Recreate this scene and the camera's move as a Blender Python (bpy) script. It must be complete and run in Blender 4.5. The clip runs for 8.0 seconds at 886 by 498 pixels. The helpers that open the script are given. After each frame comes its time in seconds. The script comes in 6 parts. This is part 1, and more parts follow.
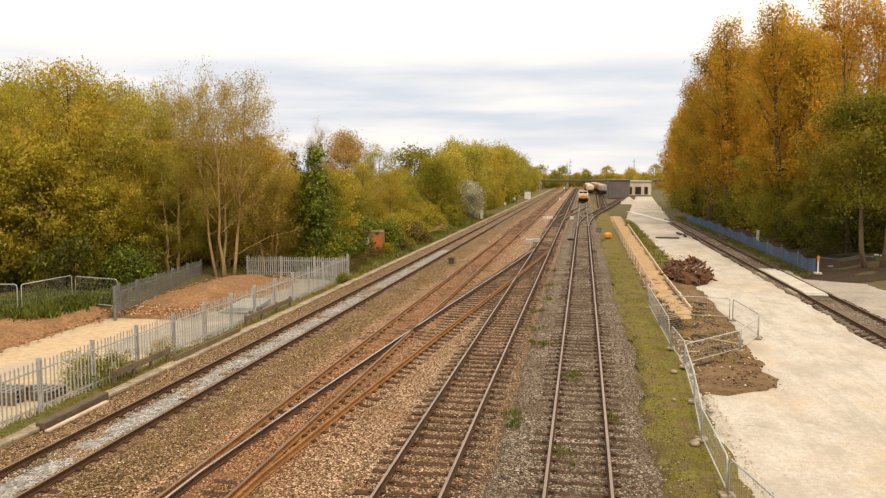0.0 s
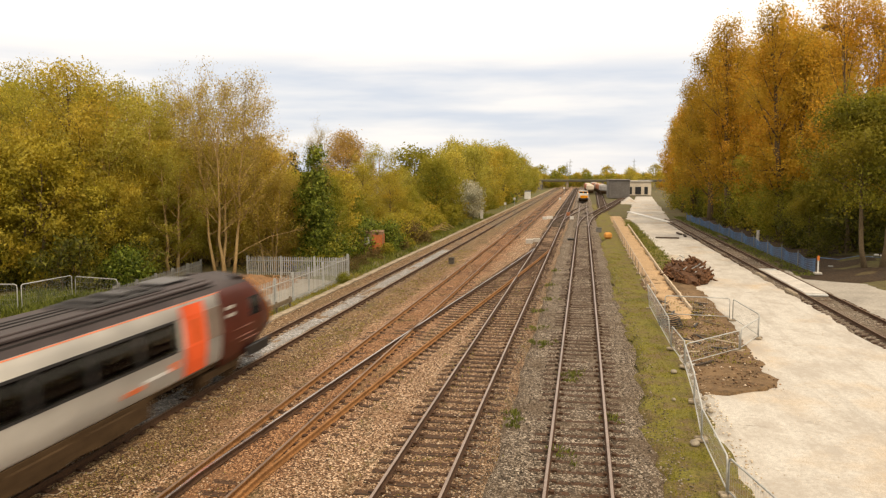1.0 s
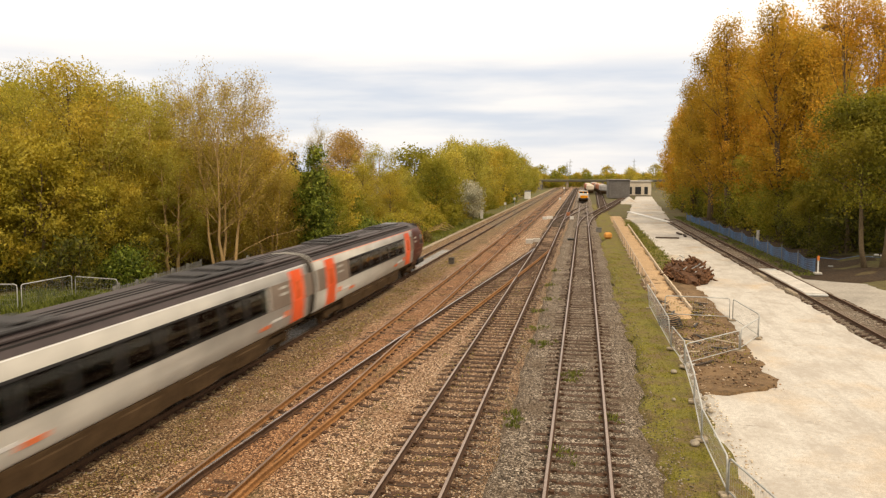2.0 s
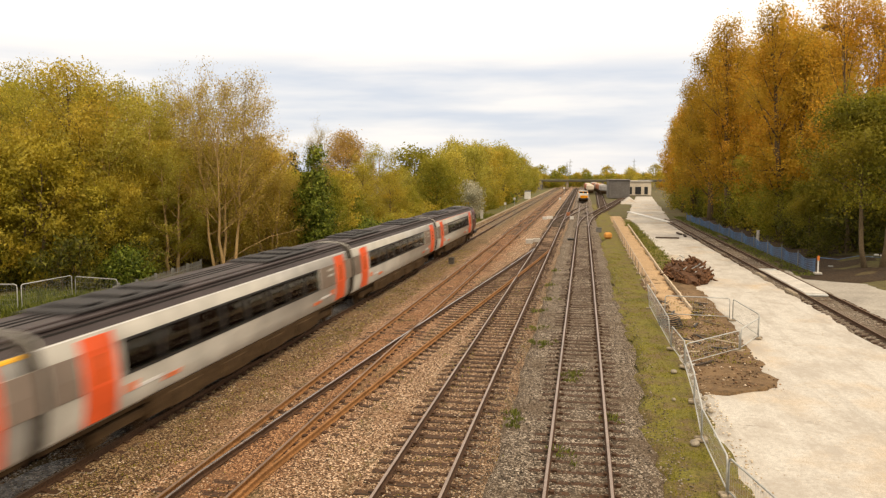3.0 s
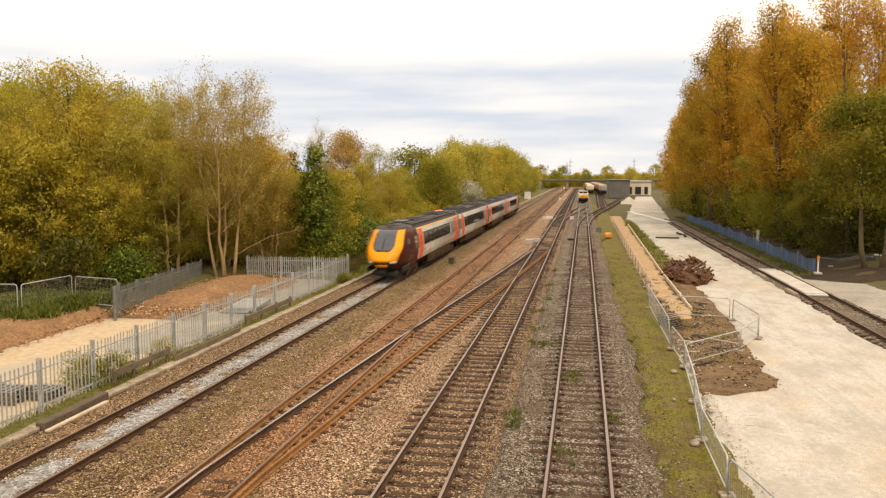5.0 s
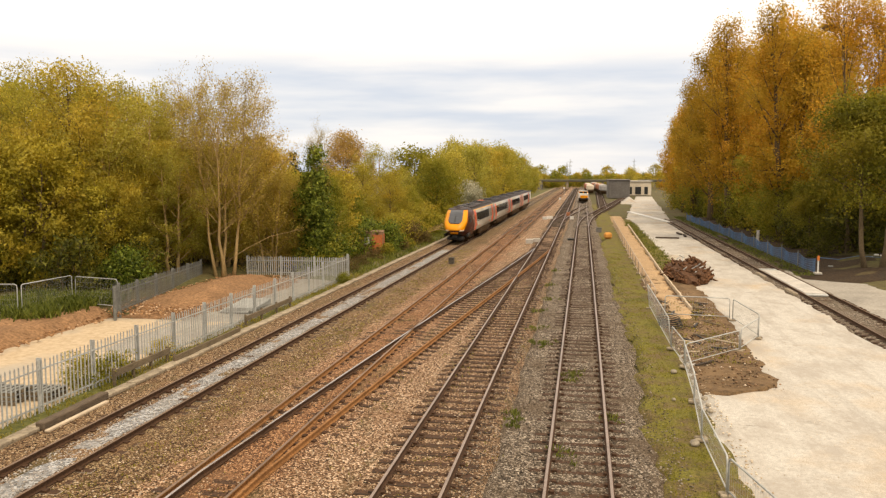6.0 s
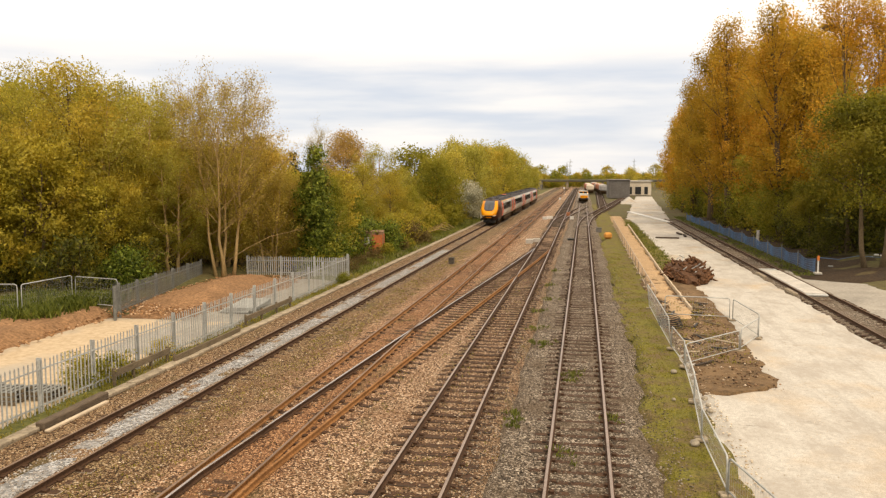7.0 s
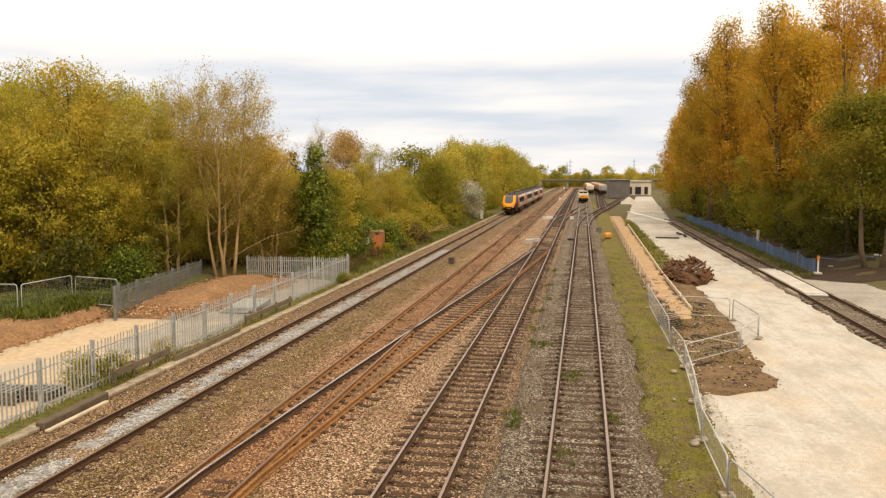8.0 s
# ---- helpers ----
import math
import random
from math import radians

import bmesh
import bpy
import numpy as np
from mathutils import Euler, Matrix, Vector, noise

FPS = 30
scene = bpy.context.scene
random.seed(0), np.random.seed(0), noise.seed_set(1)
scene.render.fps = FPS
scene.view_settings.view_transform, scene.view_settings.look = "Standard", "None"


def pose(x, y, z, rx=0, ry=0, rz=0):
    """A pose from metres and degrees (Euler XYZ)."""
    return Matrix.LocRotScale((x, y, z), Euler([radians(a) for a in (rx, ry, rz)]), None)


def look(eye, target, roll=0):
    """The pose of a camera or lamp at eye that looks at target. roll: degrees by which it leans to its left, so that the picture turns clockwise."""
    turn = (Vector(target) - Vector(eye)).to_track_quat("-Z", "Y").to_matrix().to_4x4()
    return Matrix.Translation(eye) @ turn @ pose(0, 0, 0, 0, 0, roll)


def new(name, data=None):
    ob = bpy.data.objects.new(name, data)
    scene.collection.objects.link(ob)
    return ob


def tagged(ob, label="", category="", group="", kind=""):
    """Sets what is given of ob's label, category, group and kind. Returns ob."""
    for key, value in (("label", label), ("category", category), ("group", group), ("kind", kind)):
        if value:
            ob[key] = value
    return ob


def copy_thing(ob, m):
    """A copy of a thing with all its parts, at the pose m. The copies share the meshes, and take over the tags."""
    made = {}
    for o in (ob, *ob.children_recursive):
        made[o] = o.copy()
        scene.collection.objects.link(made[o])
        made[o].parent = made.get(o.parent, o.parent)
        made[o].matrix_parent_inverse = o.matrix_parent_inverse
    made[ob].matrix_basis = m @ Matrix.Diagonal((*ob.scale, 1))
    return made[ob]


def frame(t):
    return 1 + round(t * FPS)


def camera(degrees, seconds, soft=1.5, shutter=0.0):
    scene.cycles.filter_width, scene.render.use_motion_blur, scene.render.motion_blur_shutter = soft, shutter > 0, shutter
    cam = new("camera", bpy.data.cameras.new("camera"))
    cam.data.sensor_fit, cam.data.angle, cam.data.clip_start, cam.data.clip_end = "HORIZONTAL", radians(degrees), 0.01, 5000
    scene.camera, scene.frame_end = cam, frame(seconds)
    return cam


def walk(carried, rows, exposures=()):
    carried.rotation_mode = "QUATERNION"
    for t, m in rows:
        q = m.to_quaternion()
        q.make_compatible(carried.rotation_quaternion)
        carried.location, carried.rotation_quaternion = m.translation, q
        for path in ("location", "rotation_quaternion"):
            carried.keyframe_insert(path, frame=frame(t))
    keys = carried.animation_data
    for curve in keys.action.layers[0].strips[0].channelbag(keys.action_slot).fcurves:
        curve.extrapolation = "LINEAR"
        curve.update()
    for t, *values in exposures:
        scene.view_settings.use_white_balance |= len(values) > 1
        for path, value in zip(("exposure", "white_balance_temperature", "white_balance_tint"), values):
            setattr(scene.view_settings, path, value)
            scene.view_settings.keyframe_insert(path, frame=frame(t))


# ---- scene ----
# camera: stands on a footbridge over the lines, held still
EYE = (0.0, 0.0, 7.13)
AIM = (-17.538, 97.992, -2.358)
cam = camera(59.03, 8.0, soft=1.3, shutter=0.7)
walk(cam, [(0.0, look(EYE, AIM)), (8.0, look(EYE, AIM))], exposures=[(0.0, 0.38, 8600, 12), (8.0, 0.38, 8600, 12)])

rng = np.random.default_rng(7)
TAU = math.tau


# ---- light: a bright, thinly overcast spring sky ----
def build_light():
    world = bpy.data.worlds.new("overcast_sky")
    scene.world = world
    world.use_nodes = True
    nt = world.node_tree
    nt.nodes.clear()
    out = nt.nodes.new("ShaderNodeOutputWorld")
    sky = nt.nodes.new("ShaderNodeTexSky")
    sky.sky_type = "NISHITA"
    sky.sun_disc = False
    sky.sun_elevation = radians(57)
    sky.sun_rotation = radians(138)
    clear = nt.nodes.new("ShaderNodeBackground")
    clear.inputs["Strength"].default_value = 0.10
    nt.links.new(sky.outputs[0], clear.inputs["Color"])
    coord = nt.nodes.new("ShaderNodeTexCoord")
    split = nt.nodes.new("ShaderNodeSeparateXYZ")
    nt.links.new(coord.outputs["Generated"], split.inputs[0])
    # cloud sheet: white overhead, thin grey-blue bars low over the horizon
    stretch = nt.nodes.new("ShaderNodeMapping")
    stretch.inputs["Scale"].default_value = (3.2, 3.2, 26.0)
    stretch.inputs["Location"].default_value = (0.9, 2.3, 0.35)
    nt.links.new(coord.outputs["Generated"], stretch.inputs[0])
    bars = nt.nodes.new("ShaderNodeTexNoise")
    bars.inputs["Scale"].default_value = 1.15
    bars.inputs["Detail"].default_value = 5.0
    bars.inputs["Roughness"].default_value = 0.5
    nt.links.new(stretch.outputs[0], bars.inputs["Vector"])
    height = nt.nodes.new("ShaderNodeValToRGB")
    els = height.color_ramp.elements
    els[0].position, els[0].color = 0.0, (0.9, 0.9, 0.9, 1)
    els[1].position, els[1].color = 0.22, (0.0, 0.0, 0.0, 1)
    for p, v in ((0.03, 0.8), (0.075, 0.9), (0.125, 0.85), (0.155, 0.3)):
        e = els.new(p)
        e.color = (v, v, v, 1)
    nt.links.new(split.outputs["Z"], height.inputs[0])
    mask = nt.nodes.new("ShaderNodeValToRGB")
    mask.color_ramp.elements[0].position = 0.36
    mask.color_ramp.elements[0].color = (0.56, 0.56, 0.56, 1)
    mask.color_ramp.elements[1].position = 0.62
    nt.links.new(bars.outputs["Fac"], mask.inputs[0])
    amount = nt.nodes.new("ShaderNodeMath")
    amount.operation = "MULTIPLY"
    nt.links.new(height.outputs[0], amount.inputs[0])
    nt.links.new(mask.outputs[0], amount.inputs[1])
    tint = nt.nodes.new("ShaderNodeMix")
    tint.data_type = "RGBA"
    tint.inputs[6].default_value = (0.97, 1.0, 1.06, 1)
    tint.inputs[7].default_value = (0.40, 0.53, 0.78, 1)
    nt.links.new(amount.outputs[0], tint.inputs[0])
    cloud = nt.nodes.new("ShaderNodeBackground")
    cloud.inputs["Strength"].default_value = 1.04
    nt.links.new(tint.outputs[2], cloud.inputs["Color"])
    mix = nt.nodes.new("ShaderNodeMixShader")
    mix.inputs[0].default_value = 0.9
    nt.links.new(clear.outputs[0], mix.inputs[1])
    nt.links.new(cloud.outputs[0], mix.inputs[2])
    nt.links.new(mix.outputs[0], out.inputs[0])
    lamp = bpy.data.lights.new("sun", "SUN")
    lamp.energy, lamp.angle, lamp.color = 1.5, radians(10), (1.0, 0.95, 0.86)
    sun = new("sun", lamp)
    sun.matrix_world = look((40, -45, 92), (0, 0, 0))


build_light()


# ---- materials ----
def base_mat(name, rough=0.8, metal=0.0):
    m = bpy.data.materials.new(name)
    m.use_nodes = True
    nt = m.node_tree
    bsdf = nt.nodes["Principled BSDF"]
    bsdf.inputs["Roughness"].default_value = rough
    bsdf.inputs["Metallic"].default_value = metal
    bsdf.inputs["Specular IOR Level"].default_value = 0.3
    return m, nt, bsdf


def ramp_node(nt, source, stops):
    r = nt.nodes.new("ShaderNodeValToRGB")
    els = r.color_ramp.elements
    els[0].position, els[0].color = stops[0][0], (*stops[0][1], 1)
    els[1].position, els[1].color = stops[-1][0], (*stops[-1][1], 1)
    for p, c in stops[1:-1]:
        e = els.new(p)
        e.color = (*c, 1)
    nt.links.new(source, r.inputs[0])
    return r.outputs[0]


def noise_node(nt, scale, detail=4.0, rough=0.55, stretch=None):
    co = nt.nodes.new("ShaderNodeTexCoord")
    n = nt.nodes.new("ShaderNodeTexNoise")
    n.inputs["Scale"].default_value = scale
    n.inputs["Detail"].default_value = detail
    n.inputs["Roughness"].default_value = rough
    if stretch:
        mp = nt.nodes.new("ShaderNodeMapping")
        mp.inputs["Scale"].default_value = stretch
        nt.links.new(co.outputs["Object"], mp.inputs[0])
        nt.links.new(mp.outputs[0], n.inputs["Vector"])
    else:
        nt.links.new(co.outputs["Object"], n.inputs["Vector"])
    return n.outputs["Fac"]


def mix_node(nt, fac, a, b, blend="MIX"):
    mx = nt.nodes.new("ShaderNodeMix")
    mx.data_type, mx.blend_type = "RGBA", blend
    for socket, v in ((mx.inputs[0], fac), (mx.inputs[6], a), (mx.inputs[7], b)):
        if isinstance(v, tuple):
            socket.default_value = (*v, 1)
        elif isinstance(v, (int, float)):
            socket.default_value = v
        else:
            nt.links.new(v, socket)
    return mx.outputs[2]


def bump_node(nt, bsdf, height, strength=0.4, dist=0.02):
    b = nt.nodes.new("ShaderNodeBump")
    b.inputs["Strength"].default_value, b.inputs["Distance"].default_value = strength, dist
    nt.links.new(height, b.inputs["Height"])
    nt.links.new(b.outputs[0], bsdf.inputs["Normal"])


def worn(name, dark, light, fine=9.0, coarse=0.7, rough=0.8, metal=0.0, bump=0.3, dist=0.01, stain=None, stretch=None, each=0.0):
    """Two scales of variation between two tones, a stain colour in broad patches, and a fine relief."""
    m, nt, bsdf = base_mat(name, rough, metal)
    grain = noise_node(nt, fine, 5.0, 0.65, stretch)
    broad = noise_node(nt, coarse, 3.0)
    col = ramp_node(nt, grain, [(0.32, dark), (0.68, light)])
    if stain:
        f = ramp_node(nt, broad, [(0.45, (0, 0, 0)), (0.68, (0.85, 0.85, 0.85))])
        col = mix_node(nt, f, col, stain)
    else:
        f = ramp_node(nt, broad, [(0.3, (0.8, 0.8, 0.8)), (0.7, (1.12, 1.12, 1.12))])
        col = mix_node(nt, 1.0, col, f, "MULTIPLY")
    if each:
        info = nt.nodes.new("ShaderNodeObjectInfo")
        f = ramp_node(nt, info.outputs["Random"], [(0.0, (1 - each,) * 3), (1.0, (1 + each,) * 3)])
        col = mix_node(nt, 1.0, col, f, "MULTIPLY")
    nt.links.new(col, bsdf.inputs["Base Color"])
    bump_node(nt, bsdf, grain, bump, dist)
    return m


def gravel(name, tones, size=16.0, patch=None, patch2=None, bump=0.9):
    """Loose stones: a cell a stone, each with its own tone, over broad stains."""
    m, nt, bsdf = base_mat(name, 0.92)
    co = nt.nodes.new("ShaderNodeTexCoord")
    v = nt.nodes.new("ShaderNodeTexVoronoi")
    v.inputs["Scale"].default_value = size
    nt.links.new(co.outputs["Object"], v.inputs["Vector"])
    pick = nt.nodes.new("ShaderNodeSeparateColor")
    nt.links.new(v.outputs["Color"], pick.inputs[0])
    col = ramp_node(nt, pick.outputs[0], tones)
    if patch:
        f = ramp_node(nt, noise_node(nt, 0.55, 4.0), [(0.42, (0, 0, 0)), (0.66, (0.8, 0.8, 0.8))])
        col = mix_node(nt, f, col, patch)
    if patch2:
        f = ramp_node(nt, noise_node(nt, 0.9, 6.0, 0.7, (1.0, 0.25, 1.0)), [(0.5, (0, 0, 0)), (0.7, (0.75, 0.75, 0.75))])
        col = mix_node(nt, f, col, patch2)
    fine = ramp_node(nt, noise_node(nt, 30.0, 3.0), [(0.3, (0.7, 0.7, 0.7)), (0.7, (1.25, 1.25, 1.25))])
    col = mix_node(nt, 1.0, col, fine, "MULTIPLY")
    nt.links.new(col, bsdf.inputs["Base Color"])
    bump_node(nt, bsdf, v.outputs["Distance"], bump, 0.04)
    return m


def leafy(name, tones, warm=None, through_light=0.45):
    """Leaves: a tone a leaf, broad drifts through the crown, some light passing through."""
    m, nt, bsdf = base_mat(name, 0.6)
    geo = nt.nodes.new("ShaderNodeNewGeometry")
    col = ramp_node(nt, geo.outputs["Random Per Island"], tones)
    drift = ramp_node(nt, noise_node(nt, 0.35, 3.0), [(0.32, (0.72, 0.76, 0.7)), (0.68, (1.25, 1.2, 1.12))])
    col = mix_node(nt, 1.0, col, drift, "MULTIPLY")
    if warm:
        f = ramp_node(nt, noise_node(nt, 0.22, 2.0), [(0.42, (0, 0, 0)), (0.62, (0.7, 0.7, 0.7))])
        col = mix_node(nt, f, col, warm)
    info = nt.nodes.new("ShaderNodeObjectInfo")
    own = ramp_node(nt, info.outputs["Random"], [(0.0, (0.82, 0.86, 0.8)), (1.0, (1.18, 1.1, 1.1))])
    col = mix_node(nt, 1.0, col, own, "MULTIPLY")
    nt.links.new(col, bsdf.inputs["Base Color"])
    tr = nt.nodes.new("ShaderNodeBsdfTranslucent")
    nt.links.new(col, tr.inputs["Color"])
    mx = nt.nodes.new("ShaderNodeMixShader")
    mx.inputs[0].default_value = through_light
    nt.links.new(bsdf.outputs[0], mx.inputs[1])
    nt.links.new(tr.outputs[0], mx.inputs[2])
    nt.links.new(mx.outputs[0], nt.nodes["Material Output"].inputs["Surface"])
    return m


def plain(name, colour, rough=0.5, metal=0.0, dirt=0.12):
    d = tuple(c * (1 - dirt * 2) for c in colour)
    return worn(name, d, colour, 5.0, 0.9, rough, metal, 0.05, 0.004)


def window_glass(name, colour, gloss, inside=0.0):
    m, nt, bsdf = base_mat(name, 0.06)
    # pale mottle in the base colour stands in for reflections and the dim interior
    dim = noise_node(nt, 1.0, 3.0, 0.6, (1.0, 1.5, 2.4))
    nt.links.new(ramp_node(nt, dim, [(0.42, colour), (0.62, tuple(c + inside for c in colour))]), bsdf.inputs["Base Color"])
    bsdf.inputs["Specular IOR Level"].default_value = gloss
    return m


M = {
    "ground": worn("rough_grass_earth", (0.055, 0.05, 0.018), (0.15, 0.13, 0.045), 3.0, 0.12, 0.95, 0, 0.8, 0.08, stain=(0.10, 0.062, 0.03)),
    "ballast": gravel("brown_ballast", [(0.0, (0.045, 0.026, 0.014)), (0.35, (0.175, 0.098, 0.052)), (0.7, (0.335, 0.205, 0.115)), (1.0, (0.63, 0.46, 0.31))], 15.0, (0.24, 0.115, 0.05), (0.10, 0.082, 0.04)),
    "grey_ballast": gravel("grey_ballast", [(0.0, (0.024, 0.017, 0.012)), (0.4, (0.10, 0.073, 0.050)), (0.75, (0.23, 0.172, 0.122)), (1.0, (0.63, 0.53, 0.42))], 24.0, (0.11, 0.072, 0.042)),
    "fresh_ballast": gravel("fresh_ballast", [(0.0, (0.10, 0.098, 0.095)), (0.5, (0.25, 0.245, 0.24)), (1.0, (0.56, 0.55, 0.54))], 14.0, (0.24, 0.225, 0.205)),
    "rusty_ballast": gravel("rusty_ballast", [(0.0, (0.12, 0.06, 0.032)), (0.5, (0.24, 0.14, 0.08)), (1.0, (0.45, 0.33, 0.23))], 17.0, (0.17, 0.085, 0.04)),
    "moss": worn("mossy_strip", (0.09, 0.075, 0.016), (0.235, 0.19, 0.036), 7.0, 0.5, 0.95, 0, 0.8, 0.05, stain=(0.17, 0.115, 0.05)),
    "verge": worn("verge_grass", (0.05, 0.055, 0.012), (0.16, 0.15, 0.04), 5.0, 0.35, 0.95, 0, 0.8, 0.08, stain=(0.15, 0.11, 0.05)),
    "sand": worn("orange_sand", (0.30, 0.185, 0.095), (0.56, 0.38, 0.22), 9.0, 0.6, 0.95, 0, 0.5, 0.03),
    "yard": worn("yard_hardcore", (0.42, 0.305, 0.19), (0.58, 0.45, 0.305), 4.0, 0.25, 0.95, 0, 0.5, 0.03, stain=(0.38, 0.335, 0.275)),
    "earth": worn("orange_earth", (0.15, 0.075, 0.034), (0.39, 0.215, 0.108), 7.0, 0.8, 0.95, 0, 0.9, 0.06),
    "dirt": worn("churned_dirt", (0.06, 0.036, 0.018), (0.21, 0.125, 0.06), 6.0, 0.7, 0.95, 0, 0.9, 0.06, stain=(0.22, 0.135, 0.07)),
    # brown earth, lowered further: the trees' shade is put into the colour
    "dirt_shaded": worn("shade_darkened_dirt", (0.024, 0.014, 0.007), (0.07, 0.042, 0.021), 6.0, 0.7, 0.95, 0, 0.9, 0.06),
    "concrete": worn("weathered_concrete", (0.20, 0.155, 0.105), (0.43, 0.35, 0.25), 8.0, 1.1, 0.9, 0, 0.4, 0.01, each=0.15),
    "pale_concrete": worn("pale_concrete", (0.42, 0.38, 0.33), (0.60, 0.56, 0.5), 8.0, 1.1, 0.9, 0, 0.4, 0.01),
    "timber": worn("old_sleeper_timber", (0.026, 0.018, 0.013), (0.10, 0.072, 0.052), 5.0, 1.5, 0.9, 0, 0.6, 0.015, stretch=(1.5, 22.0, 22.0), each=0.35),
    "board": worn("weathered_board", (0.085, 0.06, 0.035), (0.24, 0.18, 0.115), 4.0, 1.2, 0.9, 0, 0.5, 0.01, stretch=(14.0, 1.0, 14.0)),
    "rust": worn("rusty_rail_side", (0.036, 0.018, 0.010), (0.115, 0.056, 0.028), 14.0, 1.2, 0.85, 0.15, 0.5, 0.006),
    "rust_orange": worn("orange_rust", (0.15, 0.062, 0.02), (0.42, 0.20, 0.075), 12.0, 1.0, 0.85, 0.1, 0.5, 0.006),
    "railtop": worn("worn_rail_head", (0.22, 0.15, 0.115), (0.42, 0.32, 0.265), 10.0, 0.6, 0.38, 0.6, 0.1, 0.002, stretch=(6, 0.6, 6)),
    "railtop_dull": worn("dull_rail_head", (0.16, 0.095, 0.06), (0.30, 0.20, 0.14), 10.0, 0.6, 0.5, 0.4, 0.1, 0.002, stretch=(6, 0.6, 6)),
    "railtop_bright": worn("polished_rail_head", (0.36, 0.31, 0.29), (0.54, 0.48, 0.46), 10.0, 0.6, 0.25, 0.85, 0.1, 0.002, stretch=(6, 0.6, 6)),
    "galv": worn("galvanised_steel", (0.35, 0.352, 0.335), (0.53, 0.53, 0.50), 9.0, 0.8, 0.6, 0.1, 0.1, 0.003, each=0.12),
    "galv_dark": worn("dull_galvanised_steel", (0.16, 0.165, 0.15), (0.27, 0.27, 0.25), 9.0, 0.8, 0.6, 0.1, 0.1, 0.003, each=0.08),
    "bark": worn("grey_brown_bark", (0.085, 0.058, 0.032), (0.21, 0.15, 0.085), 6.0, 0.8, 0.95, 0, 0.8, 0.03, stretch=(6, 6, 1)),
    "pale_bark": worn("pale_tan_bark", (0.27, 0.17, 0.07), (0.52, 0.36, 0.17), 6.0, 0.8, 0.95, 0, 0.8, 0.03, stretch=(6, 6, 1)),
    "blue_mesh": worn("blue_plastic_mesh", (0.05, 0.11, 0.22), (0.10, 0.20, 0.35), 12.0, 0.8, 0.6, 0, 0.2, 0.01),
    "orange_plastic": plain("orange_plastic", (0.80, 0.22, 0.05), 0.5),
    "scrap": worn("scrap_rust", (0.06, 0.028, 0.014), (0.23, 0.105, 0.05), 10.0, 1.0, 0.85, 0.2, 0.5, 0.01, each=0.3),
    "white": plain("white_paint", (0.78, 0.76, 0.72), 0.5),
    "black": plain("black_paint", (0.025, 0.024, 0.023), 0.5),
    "hut_orange": worn("orange_brown_door_paint", (0.42, 0.11, 0.035), (0.60, 0.19, 0.07), 6.0, 1.2, 0.7, 0, 0.3, 0.01),
    "grey_wall": worn("dark_grey_cladding", (0.14, 0.125, 0.115), (0.2, 0.185, 0.17), 2.0, 0.3, 0.8),
    "cream_wall": worn("cream_wall", (0.56, 0.47, 0.36), (0.70, 0.6, 0.48), 2.0, 0.3, 0.9),
    "steel_green": worn("bridge_girder_paint", (0.08, 0.075, 0.055), (0.15, 0.14, 0.10), 2.0, 0.4, 0.7),
    "wagon_red": worn("weathered_red_wagon", (0.28, 0.09, 0.04), (0.5, 0.2, 0.1), 3.0, 0.5, 0.8),
    "wagon_grey": worn("weathered_grey_wagon", (0.25, 0.24, 0.23), (0.42, 0.4, 0.38), 3.0, 0.5, 0.8),
    # the train
    "silver": plain("silver_grey_coach_paint", (0.53, 0.50, 0.44), 0.35, 0.0, 0.05),
    "taupe": plain("taupe_vestibule_panel", (0.22, 0.17, 0.135), 0.35, 0.0, 0.06),
    "maroon": plain("maroon_coach_paint", (0.088, 0.015, 0.008), 0.42, 0.0, 0.1),
    "door_orange": plain("orange_door_paint", (0.86, 0.115, 0.035), 0.35, 0.0, 0.03),
    "yellow": plain("yellow_warning_paint", (0.86, 0.31, 0.008), 0.4, 0.0, 0.03),
    "stripe_yellow": plain("yellow_stripe_paint", (0.90, 0.45, 0.04), 0.4, 0.0, 0.03),
    "roof": worn("dirty_coach_roof", (0.036, 0.026, 0.025), (0.078, 0.057, 0.053), 3.0, 0.6, 0.6),
    "roof_kit": worn("black_roof_equipment", (0.014, 0.012, 0.012), (0.04, 0.034, 0.031), 4.0, 0.7, 0.6),
    "underframe": worn("brake_dust_underframe", (0.036, 0.021, 0.011), (0.10, 0.06, 0.03), 4.0, 0.8, 0.85),
    "glass": window_glass("dark_tinted_glass", (0.006, 0.008, 0.009), 0.1, 0.05),
    "screen": window_glass("windscreen_glass", (0.075, 0.08, 0.09), 0.3, 0.02),
    "gangway": plain("grey_brown_gangway_rubber", (0.05, 0.039, 0.028), 0.9),
    "seat": plain("grey_blue_seat_cloth", (0.42, 0.47, 0.46), 0.9),
}


